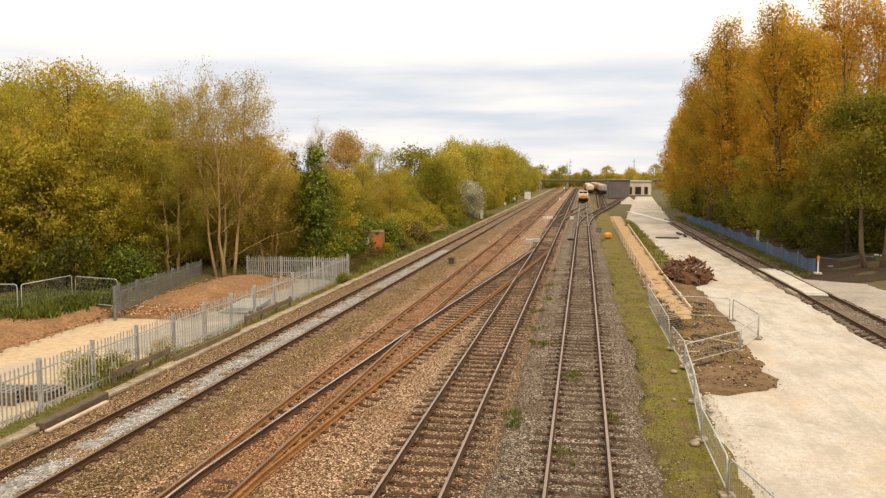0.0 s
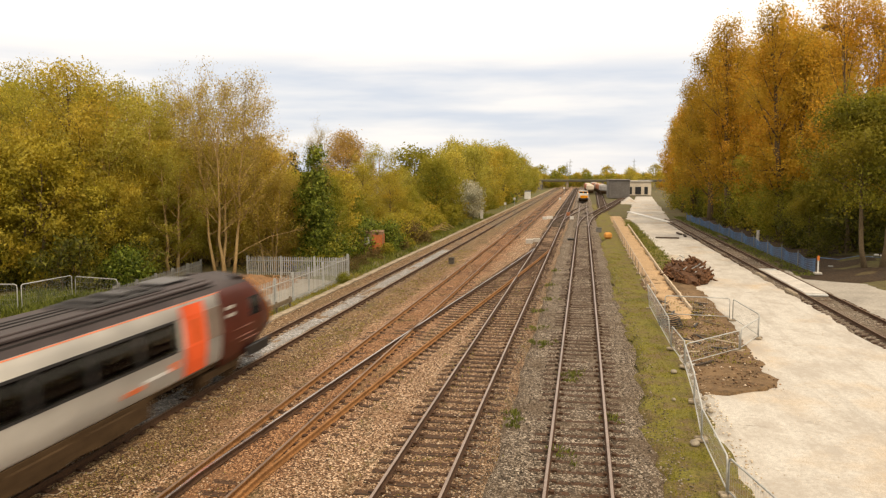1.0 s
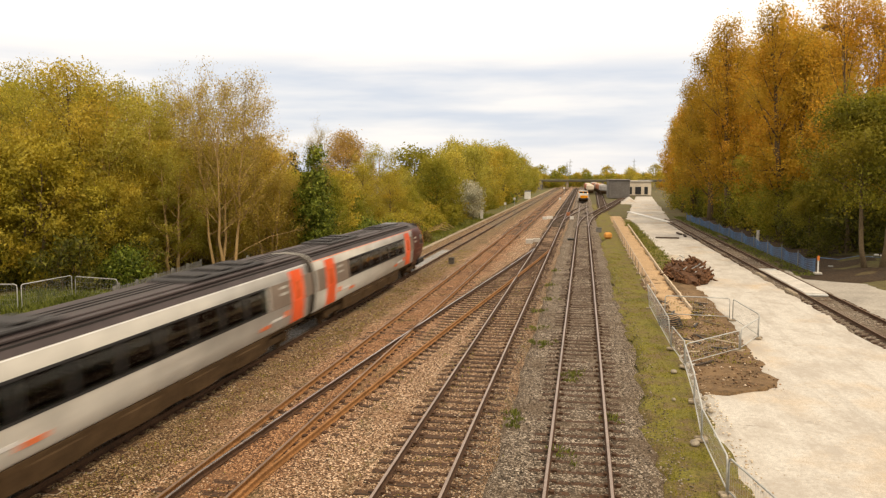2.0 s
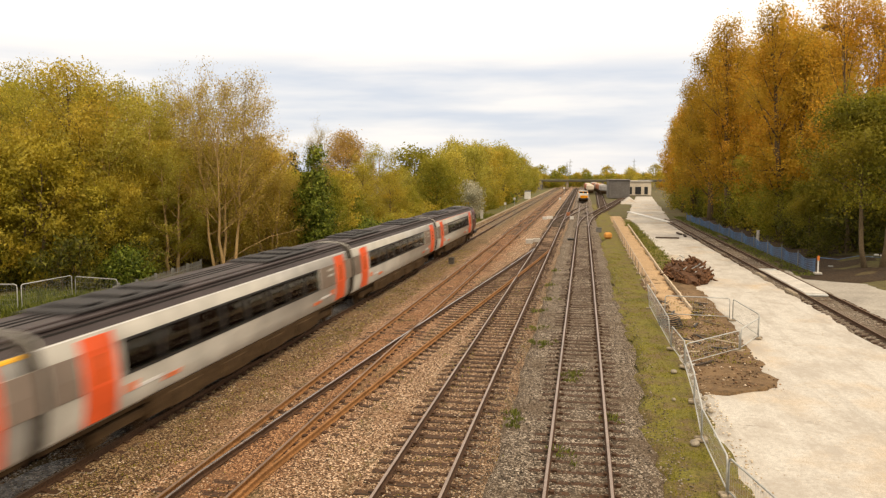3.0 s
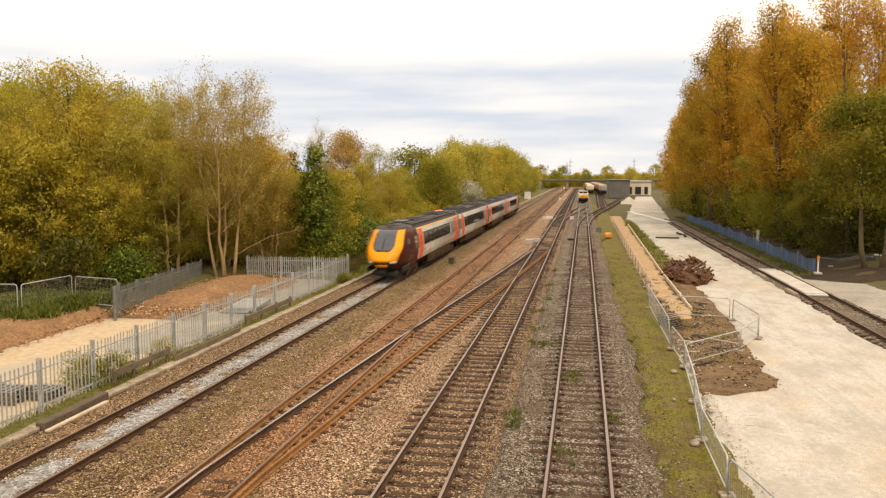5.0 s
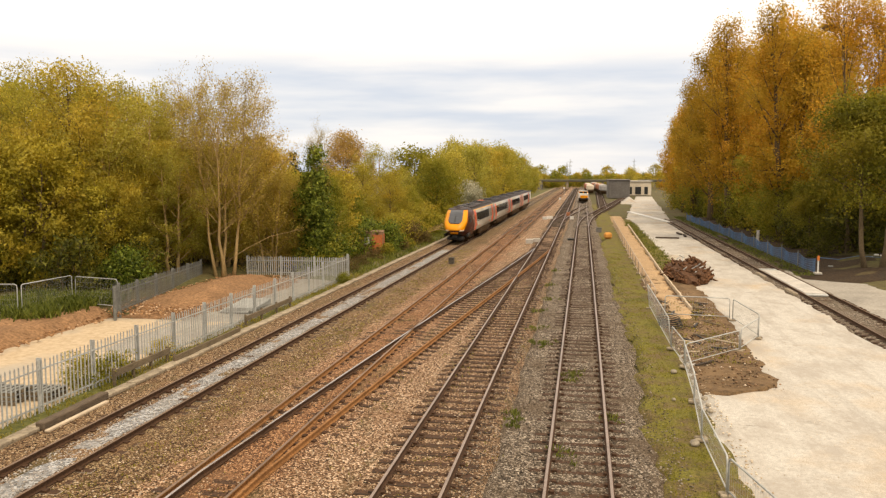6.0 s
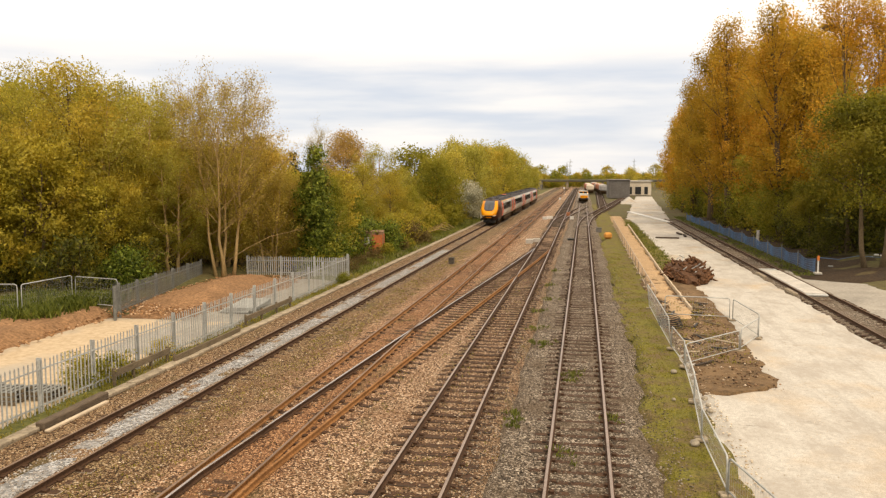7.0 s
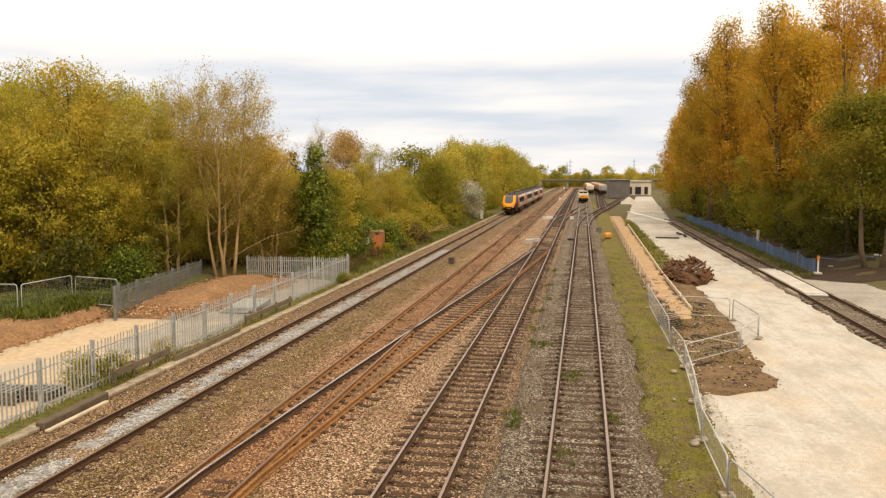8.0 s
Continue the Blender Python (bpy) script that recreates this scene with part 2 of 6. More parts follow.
def road_mat():
    """Crushed limestone: pale, with tan dust, grey wheel-worn streaks and scattered dark grit."""
    m, nt, bsdf = base_mat("crushed_limestone", 0.95)
    grit = noise_node(nt, 26.0, 8.0, 0.75)
    col = ramp_node(nt, grit, [(0.28, (0.30, 0.27, 0.23)), (0.46, (0.47, 0.435, 0.38)), (0.68, (0.64, 0.60, 0.545))])
    mid = ramp_node(nt, noise_node(nt, 6.0, 7.0, 0.75), [(0.3, (0.74, 0.73, 0.72)), (0.5, (1.0, 1.0, 1.0)), (0.7, (1.16, 1.16, 1.16))])
    col = mix_node(nt, 1.0, col, mid, "MULTIPLY")
    tan = ramp_node(nt, noise_node(nt, 0.16, 5.0, 0.62), [(0.5, (0, 0, 0)), (0.64, (0.8, 0.8, 0.8))])
    col = mix_node(nt, tan, col, ramp_node(nt, grit, [(0.35, (0.36, 0.25, 0.15)), (0.65, (0.60, 0.46, 0.31))]))
    worn_grey = ramp_node(nt, noise_node(nt, 0.8, 9.0, 0.72, (1.0, 0.5, 1.0)), [(0.45, (0, 0, 0)), (0.60, (0.75, 0.75, 0.75))])
    col = mix_node(nt, worn_grey, col, (0.37, 0.325, 0.275))
    wheel = ramp_node(nt, noise_node(nt, 1.0, 7.0, 0.7, (1.7, 0.10, 1.0)), [(0.54, (0, 0, 0)), (0.70, (0.5, 0.5, 0.5))])
    col = mix_node(nt, wheel, col, (0.30, 0.265, 0.225))
    puddle = ramp_node(nt, noise_node(nt, 0.6, 8.0, 0.7, (0.7, 1.4, 1.0)), [(0.62, (0, 0, 0)), (0.70, (0.75, 0.75, 0.75))])
    col = mix_node(nt, puddle, col, (0.19, 0.165, 0.135))
    nt.links.new(col, bsdf.inputs["Base Color"])
    bump_node(nt, bsdf, grit, 0.35, 0.010)
    return m


def moss_mat():
    """Moss and short grass over grit, in patches of yellow-green, dark green and bare brown."""
    m, nt, bsdf = base_mat("patchy_moss", 0.95)
    fine = noise_node(nt, 14.0, 6.0, 0.7)
    col = ramp_node(nt, fine, [(0.32, (0.06, 0.055, 0.010)), (0.5, (0.15, 0.13, 0.02)), (0.7, (0.27, 0.225, 0.04))])
    brown = ramp_node(nt, noise_node(nt, 1.1, 5.0, 0.65), [(0.44, (0, 0, 0)), (0.60, (0.85, 0.85, 0.85))])
    col = mix_node(nt, brown, col, ramp_node(nt, fine, [(0.35, (0.075, 0.048, 0.022)), (0.68, (0.22, 0.145, 0.07))]))
    dark = ramp_node(nt, noise_node(nt, 0.7, 4.0, 0.6, (1.0, 0.6, 1.0)), [(0.56, (0, 0, 0)), (0.68, (0.6, 0.6, 0.6))])
    col = mix_node(nt, dark, col, (0.075, 0.075, 0.018))
    nt.links.new(col, bsdf.inputs["Base Color"])
    bump_node(nt, bsdf, fine, 0.9, 0.04)
    return m


def stained_ballast():
    """Ballast of the running lines: a tone a stone, with brake dust, rust and weeds in bands along the rails."""
    m, nt, bsdf = base_mat("stained_ballast", 0.92)
    co = nt.nodes.new("ShaderNodeTexCoord")
    v = nt.nodes.new("ShaderNodeTexVoronoi")
    v.inputs["Scale"].default_value = 25.0
    nt.links.new(co.outputs["Object"], v.inputs["Vector"])
    pick = nt.nodes.new("ShaderNodeSeparateColor")
    nt.links.new(v.outputs["Color"], pick.inputs[0])
    col = ramp_node(nt, pick.outputs[0], [(0.0, (0.028, 0.017, 0.010)), (0.35, (0.15, 0.083, 0.044)), (0.7, (0.36, 0.222, 0.126)), (1.0, (0.82, 0.65, 0.47))])
    split = nt.nodes.new("ShaderNodeSeparateXYZ")
    nt.links.new(co.outputs["Object"], split.inputs[0])
    wobble = nt.nodes.new("ShaderNodeMath")
    wobble.operation = "MULTIPLY_ADD"
    nt.links.new(noise_node(nt, 0.7, 5.0, 0.65, (1.0, 0.35, 1.0)), wobble.inputs[0])
    wobble.inputs[1].default_value = 2.2
    nt.links.new(split.outputs["X"], wobble.inputs[2])
    across = nt.nodes.new("ShaderNodeMapRange")
    across.inputs["From Min"].default_value, across.inputs["From Max"].default_value = -13.4, 0.2
    nt.links.new(wobble.outputs[0], across.inputs["Value"])

    def at(x):
        return (x + 14.5) / 13.6
    band = ramp_node(nt, across.outputs[0], [(at(-14.4), (0.72, 0.66, 0.55)), (at(-12.9), (0.8, 0.74, 0.66)), (at(-11.9), (0.62, 0.58, 0.46)), (at(-10.6), (0.68, 0.62, 0.5)), (at(-9.7), (1.06, 0.92, 0.84)), (at(-8.9), (0.82, 0.6, 0.45)), (at(-7.6), (0.8, 0.56, 0.4)), (at(-6.6), (1.08, 0.98, 0.93)), (at(-5.2), (1.02, 0.97, 0.95)), (at(-4.4), (0.80, 0.73, 0.68)), (at(-3.0), (0.76, 0.71, 0.67)), (at(-1.9), (0.72, 0.69, 0.66))])
    col = mix_node(nt, 1.0, col, band, "MULTIPLY")
    weeds = ramp_node(nt, noise_node(nt, 0.9, 6.0, 0.7, (1.0, 0.3, 1.0)), [(0.54, (0, 0, 0)), (0.68, (0.7, 0.7, 0.7))])
    col = mix_node(nt, weeds, col, (0.105, 0.085, 0.032))
    rusty = ramp_node(nt, noise_node(nt, 0.5, 5.0, 0.65), [(0.52, (0, 0, 0)), (0.7, (0.6, 0.6, 0.6))])
    col = mix_node(nt, rusty, col, (0.23, 0.115, 0.055))
    fine = ramp_node(nt, noise_node(nt, 30.0, 3.0), [(0.3, (0.62, 0.62, 0.62)), (0.7, (1.3, 1.3, 1.3))])
    col = mix_node(nt, 1.0, col, fine, "MULTIPLY")
    nt.links.new(col, bsdf.inputs["Base Color"])
    bump_node(nt, bsdf, v.outputs["Distance"], 0.9, 0.04)
    return m


M["road"] = road_mat()
M["line_ballast"] = stained_ballast()
M["moss"] = moss_mat()
M["yard_grey"] = worn("grey_hardcore", (0.26, 0.23, 0.19), (0.42, 0.38, 0.325), 8.0, 0.4, 0.95, 0, 0.5, 0.03)
# leaves
M["leaf_olive"] = leafy("olive_spring_leaves", [(0.0, (0.36, 0.30, 0.047)), (0.5, (0.51, 0.43, 0.063)), (1.0, (0.64, 0.545, 0.095))], (0.60, 0.42, 0.064), 0.55)
M["leaf_green"] = leafy("mid_green_leaves", [(0.0, (0.21, 0.215, 0.026)), (0.5, (0.31, 0.31, 0.038)), (1.0, (0.43, 0.41, 0.06))], (0.44, 0.34, 0.045), 0.5)
M["leaf_deep"] = leafy("deep_green_ivy_leaves", [(0.0, (0.048, 0.077, 0.013)), (0.5, (0.161, 0.217, 0.029)), (1.0, (0.386, 0.442, 0.073))])
M["leaf_rust"] = leafy("copper_young_leaves", [(0.0, (0.50, 0.265, 0.032)), (0.5, (0.63, 0.355, 0.044)), (1.0, (0.73, 0.465, 0.08))], (0.58, 0.385, 0.05), 0.6)
M["leaf_orange"] = leafy("orange_tan_young_leaves", [(0.0, (0.44, 0.27, 0.07)), (0.5, (0.55, 0.36, 0.11)), (1.0, (0.66, 0.47, 0.18))], None, 0.55)
M["leaf_pale"] = leafy("pale_yellow_green_leaves", [(0.0, (0.40, 0.345, 0.05)), (0.5, (0.53, 0.46, 0.085)), (1.0, (0.66, 0.59, 0.15))], None, 0.55)
M["leaf_bud"] = leafy("tan_buds", [(0.0, (0.40, 0.285, 0.055)), (0.5, (0.53, 0.39, 0.08)), (1.0, (0.66, 0.51, 0.13))], None, 0.55)
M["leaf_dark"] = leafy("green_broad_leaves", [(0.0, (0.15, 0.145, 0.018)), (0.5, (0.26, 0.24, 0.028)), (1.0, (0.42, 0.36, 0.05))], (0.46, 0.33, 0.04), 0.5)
M["leaf_spruce"] = leafy("dark_conifer_needles", [(0.0, (0.03, 0.035, 0.012)), (0.5, (0.06, 0.065, 0.02)), (1.0, (0.11, 0.105, 0.035))])
# leaf colour lowered to put the shade under the trees into it
M["leaf_shade"] = leafy("shade_darkened_leaves", [(0.0, (0.06, 0.062, 0.010)), (0.5, (0.13, 0.13, 0.018)), (1.0, (0.25, 0.23, 0.036))])
M["leaf_front"] = leafy("yellow_green_broad_leaves", [(0.0, (0.29, 0.26, 0.034)), (0.5, (0.41, 0.365, 0.045)), (1.0, (0.54, 0.465, 0.07))], (0.48, 0.355, 0.05), 0.5)
M["leaf_white"] = leafy("white_blossom", [(0.0, (0.35, 0.32, 0.2)), (0.5, (0.62, 0.58, 0.47)), (1.0, (0.8, 0.77, 0.68))])
M["leaf_brown"] = leafy("brown_bramble_leaves", [(0.0, (0.07, 0.045, 0.015)), (0.5, (0.17, 0.115, 0.04)), (1.0, (0.30, 0.22, 0.085))])
M["blade"] = leafy("grass_blades", [(0.0, (0.06, 0.075, 0.012)), (0.5, (0.14, 0.16, 0.025)), (1.0, (0.27, 0.28, 0.06))])


# ---- builders ----
def link_mesh(name, verts, faces, mats, parent=None, label="", smooth=False, slots=None):
    me = bpy.data.meshes.new(name)
    me.from_pydata([tuple(v) for v in verts], [], [tuple(f) for f in faces])
    for m in mats:
        me.materials.append(m)
    if slots is not None:
        me.polygons.foreach_set("material_index", np.asarray(slots, dtype=np.int32))
    if smooth:
        me.polygons.foreach_set("use_smooth", np.ones(len(me.polygons), dtype=bool))
    me.update()
    ob = new(name, me)
    if parent is not None:
        ob.parent = parent
    if label:
        tagged(ob, label)
    return ob


def fast_quads(name, co, material, parent=None):
    """A mesh of loose quads from an (n, 4, 3) array of corners."""
    n = len(co)
    me = bpy.data.meshes.new(name)
    me.vertices.add(n * 4)
    me.vertices.foreach_set("co", co.astype(np.float32).ravel())
    me.loops.add(n * 4)
    me.loops.foreach_set("vertex_index", np.arange(n * 4, dtype=np.int32))
    me.polygons.add(n)
    me.polygons.foreach_set("loop_start", np.arange(0, n * 4, 4, dtype=np.int32))
    me.update(calc_edges=True)
    me.materials.append(material)
    ob = new(name, me)
    if parent is not None:
        ob.parent = parent
    return ob


def fast_tris(name, co, material, parent=None, normals=None):
    """A mesh of loose triangles from an (n, 3, 3) array of corners; normals: one soft normal a triangle."""
    n = len(co)
    if normals is not None:
        face = np.cross(co[:, 1] - co[:, 0], co[:, 2] - co[:, 0])
        back = (face * normals).sum(1) < 0
        co[back] = co[back][:, [0, 2, 1]]
    me = bpy.data.meshes.new(name)
    me.vertices.add(n * 3)
    me.vertices.foreach_set("co", co.astype(np.float32).ravel())
    me.loops.add(n * 3)
    me.loops.foreach_set("vertex_index", np.arange(n * 3, dtype=np.int32))
    me.polygons.add(n)
    me.polygons.foreach_set("loop_start", np.arange(0, n * 3, 3, dtype=np.int32))
    me.update(calc_edges=True)
    if normals is not None:
        me.polygons.foreach_set("use_smooth", np.ones(n, dtype=bool))
        me.normals_split_custom_set(np.repeat(normals, 3, axis=0).astype(np.float32))
    me.materials.append(material)
    ob = new(name, me)
    if parent is not None:
        ob.parent = parent
    return ob


def part(name, bm, material, parent, label=""):
    me = bpy.data.meshes.new(name)
    bm.normal_update()
    bm.to_mesh(me)
    bm.free()
    me.materials.append(material)
    ob = new(name, me)
    ob.parent = parent
    if label:
        tagged(ob, label)
    return ob


def box_bm(boxes, bevel=0.0):
    """A bmesh of boxes (cx, cy, cz, sx, sy, sz[, turn about z in degrees])."""
    bm = bmesh.new()
    for b in boxes:
        cx, cy, cz, sx, sy, sz = b[:6]
        turn = b[6] if len(b) > 6 else 0.0
        bmesh.ops.create_cube(bm, size=1.0, matrix=Matrix.Translation((cx, cy, cz)) @ Matrix.Rotation(radians(turn), 4, "Z") @ Matrix.Diagonal((sx, sy, sz, 1)))
    if bevel:
        bmesh.ops.bevel(bm, geom=bm.edges[:], offset=bevel, segments=1, affect="EDGES")
    return bm


def tube(path, radii, sides=6):
    """Verts and faces of a tapered tube along a path."""
    verts, faces = [], []
    n = len(path)
    for i, p in enumerate(path):
        p = Vector(p)
        d = (Vector(path[min(i + 1, n - 1)]) - Vector(path[max(i - 1, 0)])).normalized()
        a = d.cross(Vector((0.31, 0.87, 0.12))).normalized()
        b = d.cross(a)
        for k in range(sides):
            w = TAU * k / sides
            verts.append(p + (a * math.cos(w) + b * math.sin(w)) * radii[i])
    for i in range(n - 1):
        for k in range(sides):
            k2 = (k + 1) % sides
            faces.append((i * sides + k, i * sides + k2, (i + 1) * sides + k2, (i + 1) * sides + k))
    faces.append(tuple(range(sides))[::-1])
    faces.append(tuple((n - 1) * sides + k for k in range(sides)))
    return verts, faces


def join_tubes(tubes):
    verts, faces = [], []
    for v, f in tubes:
        o = len(verts)
        verts += v
        faces += [tuple(i + o for i in q) for q in f]
    return verts, faces


def empty(name, label, category, group="", at=None):
    ob = new(name)
    ob.empty_display_size = 0.3
    if at is not None:
        ob.matrix_basis = at
    return tagged(ob, label, category, group)


def pieces(name, mesh, parent, mats):
    """Alike pieces on one mesh under one parent."""
    for m in mats:
        ob = new(name, mesh)
        ob.parent = parent
        ob.matrix_basis = m


def hills(x, y, scale, seed=0.0):
    return noise.fractal(Vector((x * scale + seed, y * scale - seed, seed * 0.7)), 1.0, 2.0, 4)


def strip(name, left, right, ys, z, material, label, nx=14, rag=0.25, seed=0.0, relief=0.03, skirt=0.14, kind="structure", category="ground"):
    """A sheet of ground between two edges x(y), uneven, with ragged edges that dip into the soil below."""
    verts, faces = [], []
    for j, y in enumerate(ys):
        xl, xr = left(y), right(y)
        xl += rag * hills(0, y, 0.7, seed + 3) + 0.4 * rag * hills(0, y, 3.1, seed + 4)
        xr += rag * hills(0, y, 0.7, seed + 7) + 0.4 * rag * hills(0, y, 3.1, seed + 9)
        for i in range(nx + 1):
            s = i / nx
            x = xl + (xr - xl) * s
            zz = z(x, y) + relief * hills(x, y, 1.3, seed)
            if i in (0, nx) or j in (0, len(ys) - 1):
                zz -= skirt
            verts.append((x, y, zz))
    for j in range(len(ys) - 1):
        for i in range(nx):
            a = j * (nx + 1) + i
            faces.append((a, a + 1, a + nx + 2, a + nx + 1))
    ob = link_mesh(name, verts, faces, [material], smooth=True)
    return tagged(ob, label, category, kind=kind)


def spread(a, b, near, growth=1.03):
    """Steps from a to b, near apart at first and wider on the way."""
    out, y, s = [], a, near
    while y < b:
        out.append(y)
        y += s
        s *= growth
    return out + [b]


# ---- ground ----
GROUND = -0.45
TRACK_A, TRACK_B, TRACK_C, TRACK_D, TRACK_E = -13.05, -8.45, -3.78, 0.0, 13.9


def smooth(a, b, t):
    t = max(0.0, min(1.0, (t - a) / (b - a)))
    return t * t * (3 - 2 * t)


def ground_z(x, y):
    z = GROUND
    if x < -24:
        z += min(0.7, (-24 - x) * 0.25)          # bank under the wood
    edge = 16.5 + max(0, y - 112) * 0.07         # foot of the bank beyond the haul road
    if x > edge:
        z += min(0.9, (x - edge) * 0.12)
    return z


def bed_z(x, y):
    # ballast lies up to the sleeper tops along the two running lines, lower in the siding
    z = -0.215
    for c in (TRACK_A, TRACK_B):
        z = max(z, -0.215 + 0.038 * (1 - smooth(1.3, 1.9, abs(x - c))))
    return max(z, -0.215 + 0.02 * smooth(60, 110, y))


def build_ground():
    xs = [-3000, -1200, -500, -250, -140, -100] + list(np.arange(-80, 60.1, 2.0)) + [80, 110, 160, 300, 600, 1400, 3000]
    ys = [-400, -150, -60] + list(np.arange(-30, 240.1, 3.0)) + [260, 300, 350, 420, 550, 800, 1300, 2200, 4200]
    verts, faces = [], []
    for y in ys:
        for x in xs:
            far = abs(x) > 100 or y > 250
            verts.append((x, y, ground_z(max(-80, min(60, x)), y) + (0 if far else 0.06 * hills(x, y, 0.3))))
    n = len(xs)
    for j in range(len(ys) - 1):
        for i in range(n - 1):
            faces.append((j * n + i, j * n + i + 1, (j + 1) * n + i + 1, (j + 1) * n + i))
    tagged(link_mesh("ground", verts, faces, [M["ground"]], smooth=True), "rough brown-green earth and grass reaching the horizon", "ground", kind="structure")

    long = spread(-12, 520, 0.45, 1.012)
    c = lambda v: (lambda y: v)
    strip("ballast_bed", c(-15.6), c(-2.0), long, bed_z, M["line_ballast"], "brown stained stone ballast under the running lines", 44, 0.12, 1.0, 0.035, 0.25, category="ballast")
    strip("siding_ballast", c(-2.3), lambda y: 2.15 + 0.1 * math.sin(y * 0.2), long, lambda x, y: -0.192 + 0.02 * smooth(60, 110, y), M["grey_ballast"], "dark grey stone ballast of the siding", 16, 0.25, 2.0, 0.03, 0.2, category="ballast")
    strip("fresh_ballast", c(TRACK_A - 0.5), c(TRACK_A + 0.5), spread(-12, 75, 0.5, 1.01), lambda x, y: -0.164, M["fresh_ballast"], "pale grey fresh ballast between the rails", 6, 0.08, 3.0, 0.014, 0.05, category="ballast")
    strip("moss_strip", lambda y: 1.95 + 0.15 * math.sin(y * 0.23), lambda y: 4.05 + min(0.9, max(0, y - 20) * 0.02), spread(-12, 200, 0.45, 1.012), lambda x, y: -0.20 - 0.07 * smooth(3.6, 4.3, x), M["moss"], "yellow-green moss and short grass strip", 12, 0.6, 5.0, 0.05, 0.2, category="grass")
    strip("verge", lambda y: -16.85 if y < 53 else -19.5, c(-15.5), spread(-12, 420, 0.5, 1.012), lambda x, y: -0.33 - 0.02 * (x + 15.5), M["verge"], "weedy grass verge beside the line", 12, 0.25, 6.0, 0.08, 0.2, category="grass")
    # haul road of crushed stone on the other side
    strip("haul_road", lambda y: 3.72 + 3.43 * smooth(32, 38, y) + max(0, y - 135) * 0.075,
          lambda y: 12.75 + max(0, y - 112) * 0.062, spread(-12, 270, 0.4, 1.012), lambda x, y: -0.19, M["road"], "pale crushed limestone haul road", 26, 0.35, 7.0, 0.03, 0.15, category="road")
    strip("far_hardstanding", lambda y: 14.9 if y < 60 else 15.2, lambda y: 30 if y < 52 else max(15.4, 30 - (y - 52) * 2.6), spread(-12, 64, 0.5, 1.01), lambda x, y: -0.17, M["yard_grey"], "pale crushed stone beside the outer track", 16, 0.3, 8.0, 0.03, 0.15, category="road")
    strip("outer_ballast", c(12.5), c(15.3), spread(-12, 132, 0.6, 1.012), lambda x, y: -0.165, M["grey_ballast"], "brown dusty ballast of the outer track", 8, 0.2, 9.0, 0.02, 0.1, category="ballast")
    # earth strip whose colour also carries the shade of the trees
    strip("dark_earth", lambda y: 15.6 + max(0, y - 112) * 0.075, c(40), spread(56, 240, 1.0, 1.015), lambda x, y: -0.28 + max(0, x - 17 - max(0, y - 112) * 0.07) * 0.1, M["dirt_shaded"], "dark bare earth at the foot of the trees, shade in its colour", 20, 0.5, 10.0, 0.12, 0.3, category="earth")
    strip("sand_path", lambda y: 4.35 + max(0, y - 80) * 0.004 + max(0, 41 - y) * 0.22, lambda y: 5.65 + max(0, y - 60) * 0.012, spread(40.2, 140, 0.4, 1.01), lambda x, y: -0.07, M["sand"], "orange sand path with crumbling edges", 8, 0.5, 11.0, 0.07, 0.2, category="path")
    strip("dirt_patch", lambda y: 3.9, lambda y: 4.6 + 2.3 * smooth(26.2, 28.4, y) + 0.55 * smooth(33, 40, y), spread(26.6, 56, 0.25, 1.0), lambda x, y: -0.13, M["dirt"], "dark churned earth with debris", 22, 0.3, 12.0, 0.07, 0.14, category="earth")
    strip("grass_patch", lambda y: 5.9, lambda y: 7.6, spread(62, 130, 0.5, 1.01), lambda x, y: -0.15, M["moss"], "patch of green grass by the sand path", 10, 0.4, 13.0, 0.06, 0.2, category="grass")
    # works yard behind the palisade
    strip("works_yard", c(-25.0), c(-16.9), spread(10, 37, 0.4, 1.0), lambda x, y: -0.34, M["yard"], "pale sandy hardcore of the works yard", 16, 0.4, 14.0, 0.03, 0.12, category="yard")
    strip("grey_yard", c(-20.5), c(-16.9), spread(29, 53, 0.4, 1.0), lambda x, y: -0.325, M["yard_grey"], "grey stone surfacing inside the fence", 10, 0.4, 15.0, 0.03, 0.12, category="yard")

    def mound(x, y):
        a = math.exp(-((x + 22.4) / 2.6) ** 2) * math.exp(-((y - 45.5) / 6.5) ** 4)
        return -0.5 + 0.95 * a
    strip("earth_mound", c(-26.3), lambda y: -18.9, spread(36.2, 53.5, 0.3, 1.0), mound, M["earth"], "low mound of orange-brown excavated earth", 34, 0.3, 16.0, 0.13, 0.25, category="earth")

    def bank(x, y):
        return -0.45 + 0.62 / (1 + math.exp((x + 24.6) * 5.0))
    strip("earth_bank", c(-29.5), c(-23.9), spread(10, 37.2, 0.3, 1.0), bank, M["earth"], "cut edge of orange-brown earth bank", 26, 0.25, 17.0, 0.10, 0.25, category="earth")


build_ground()


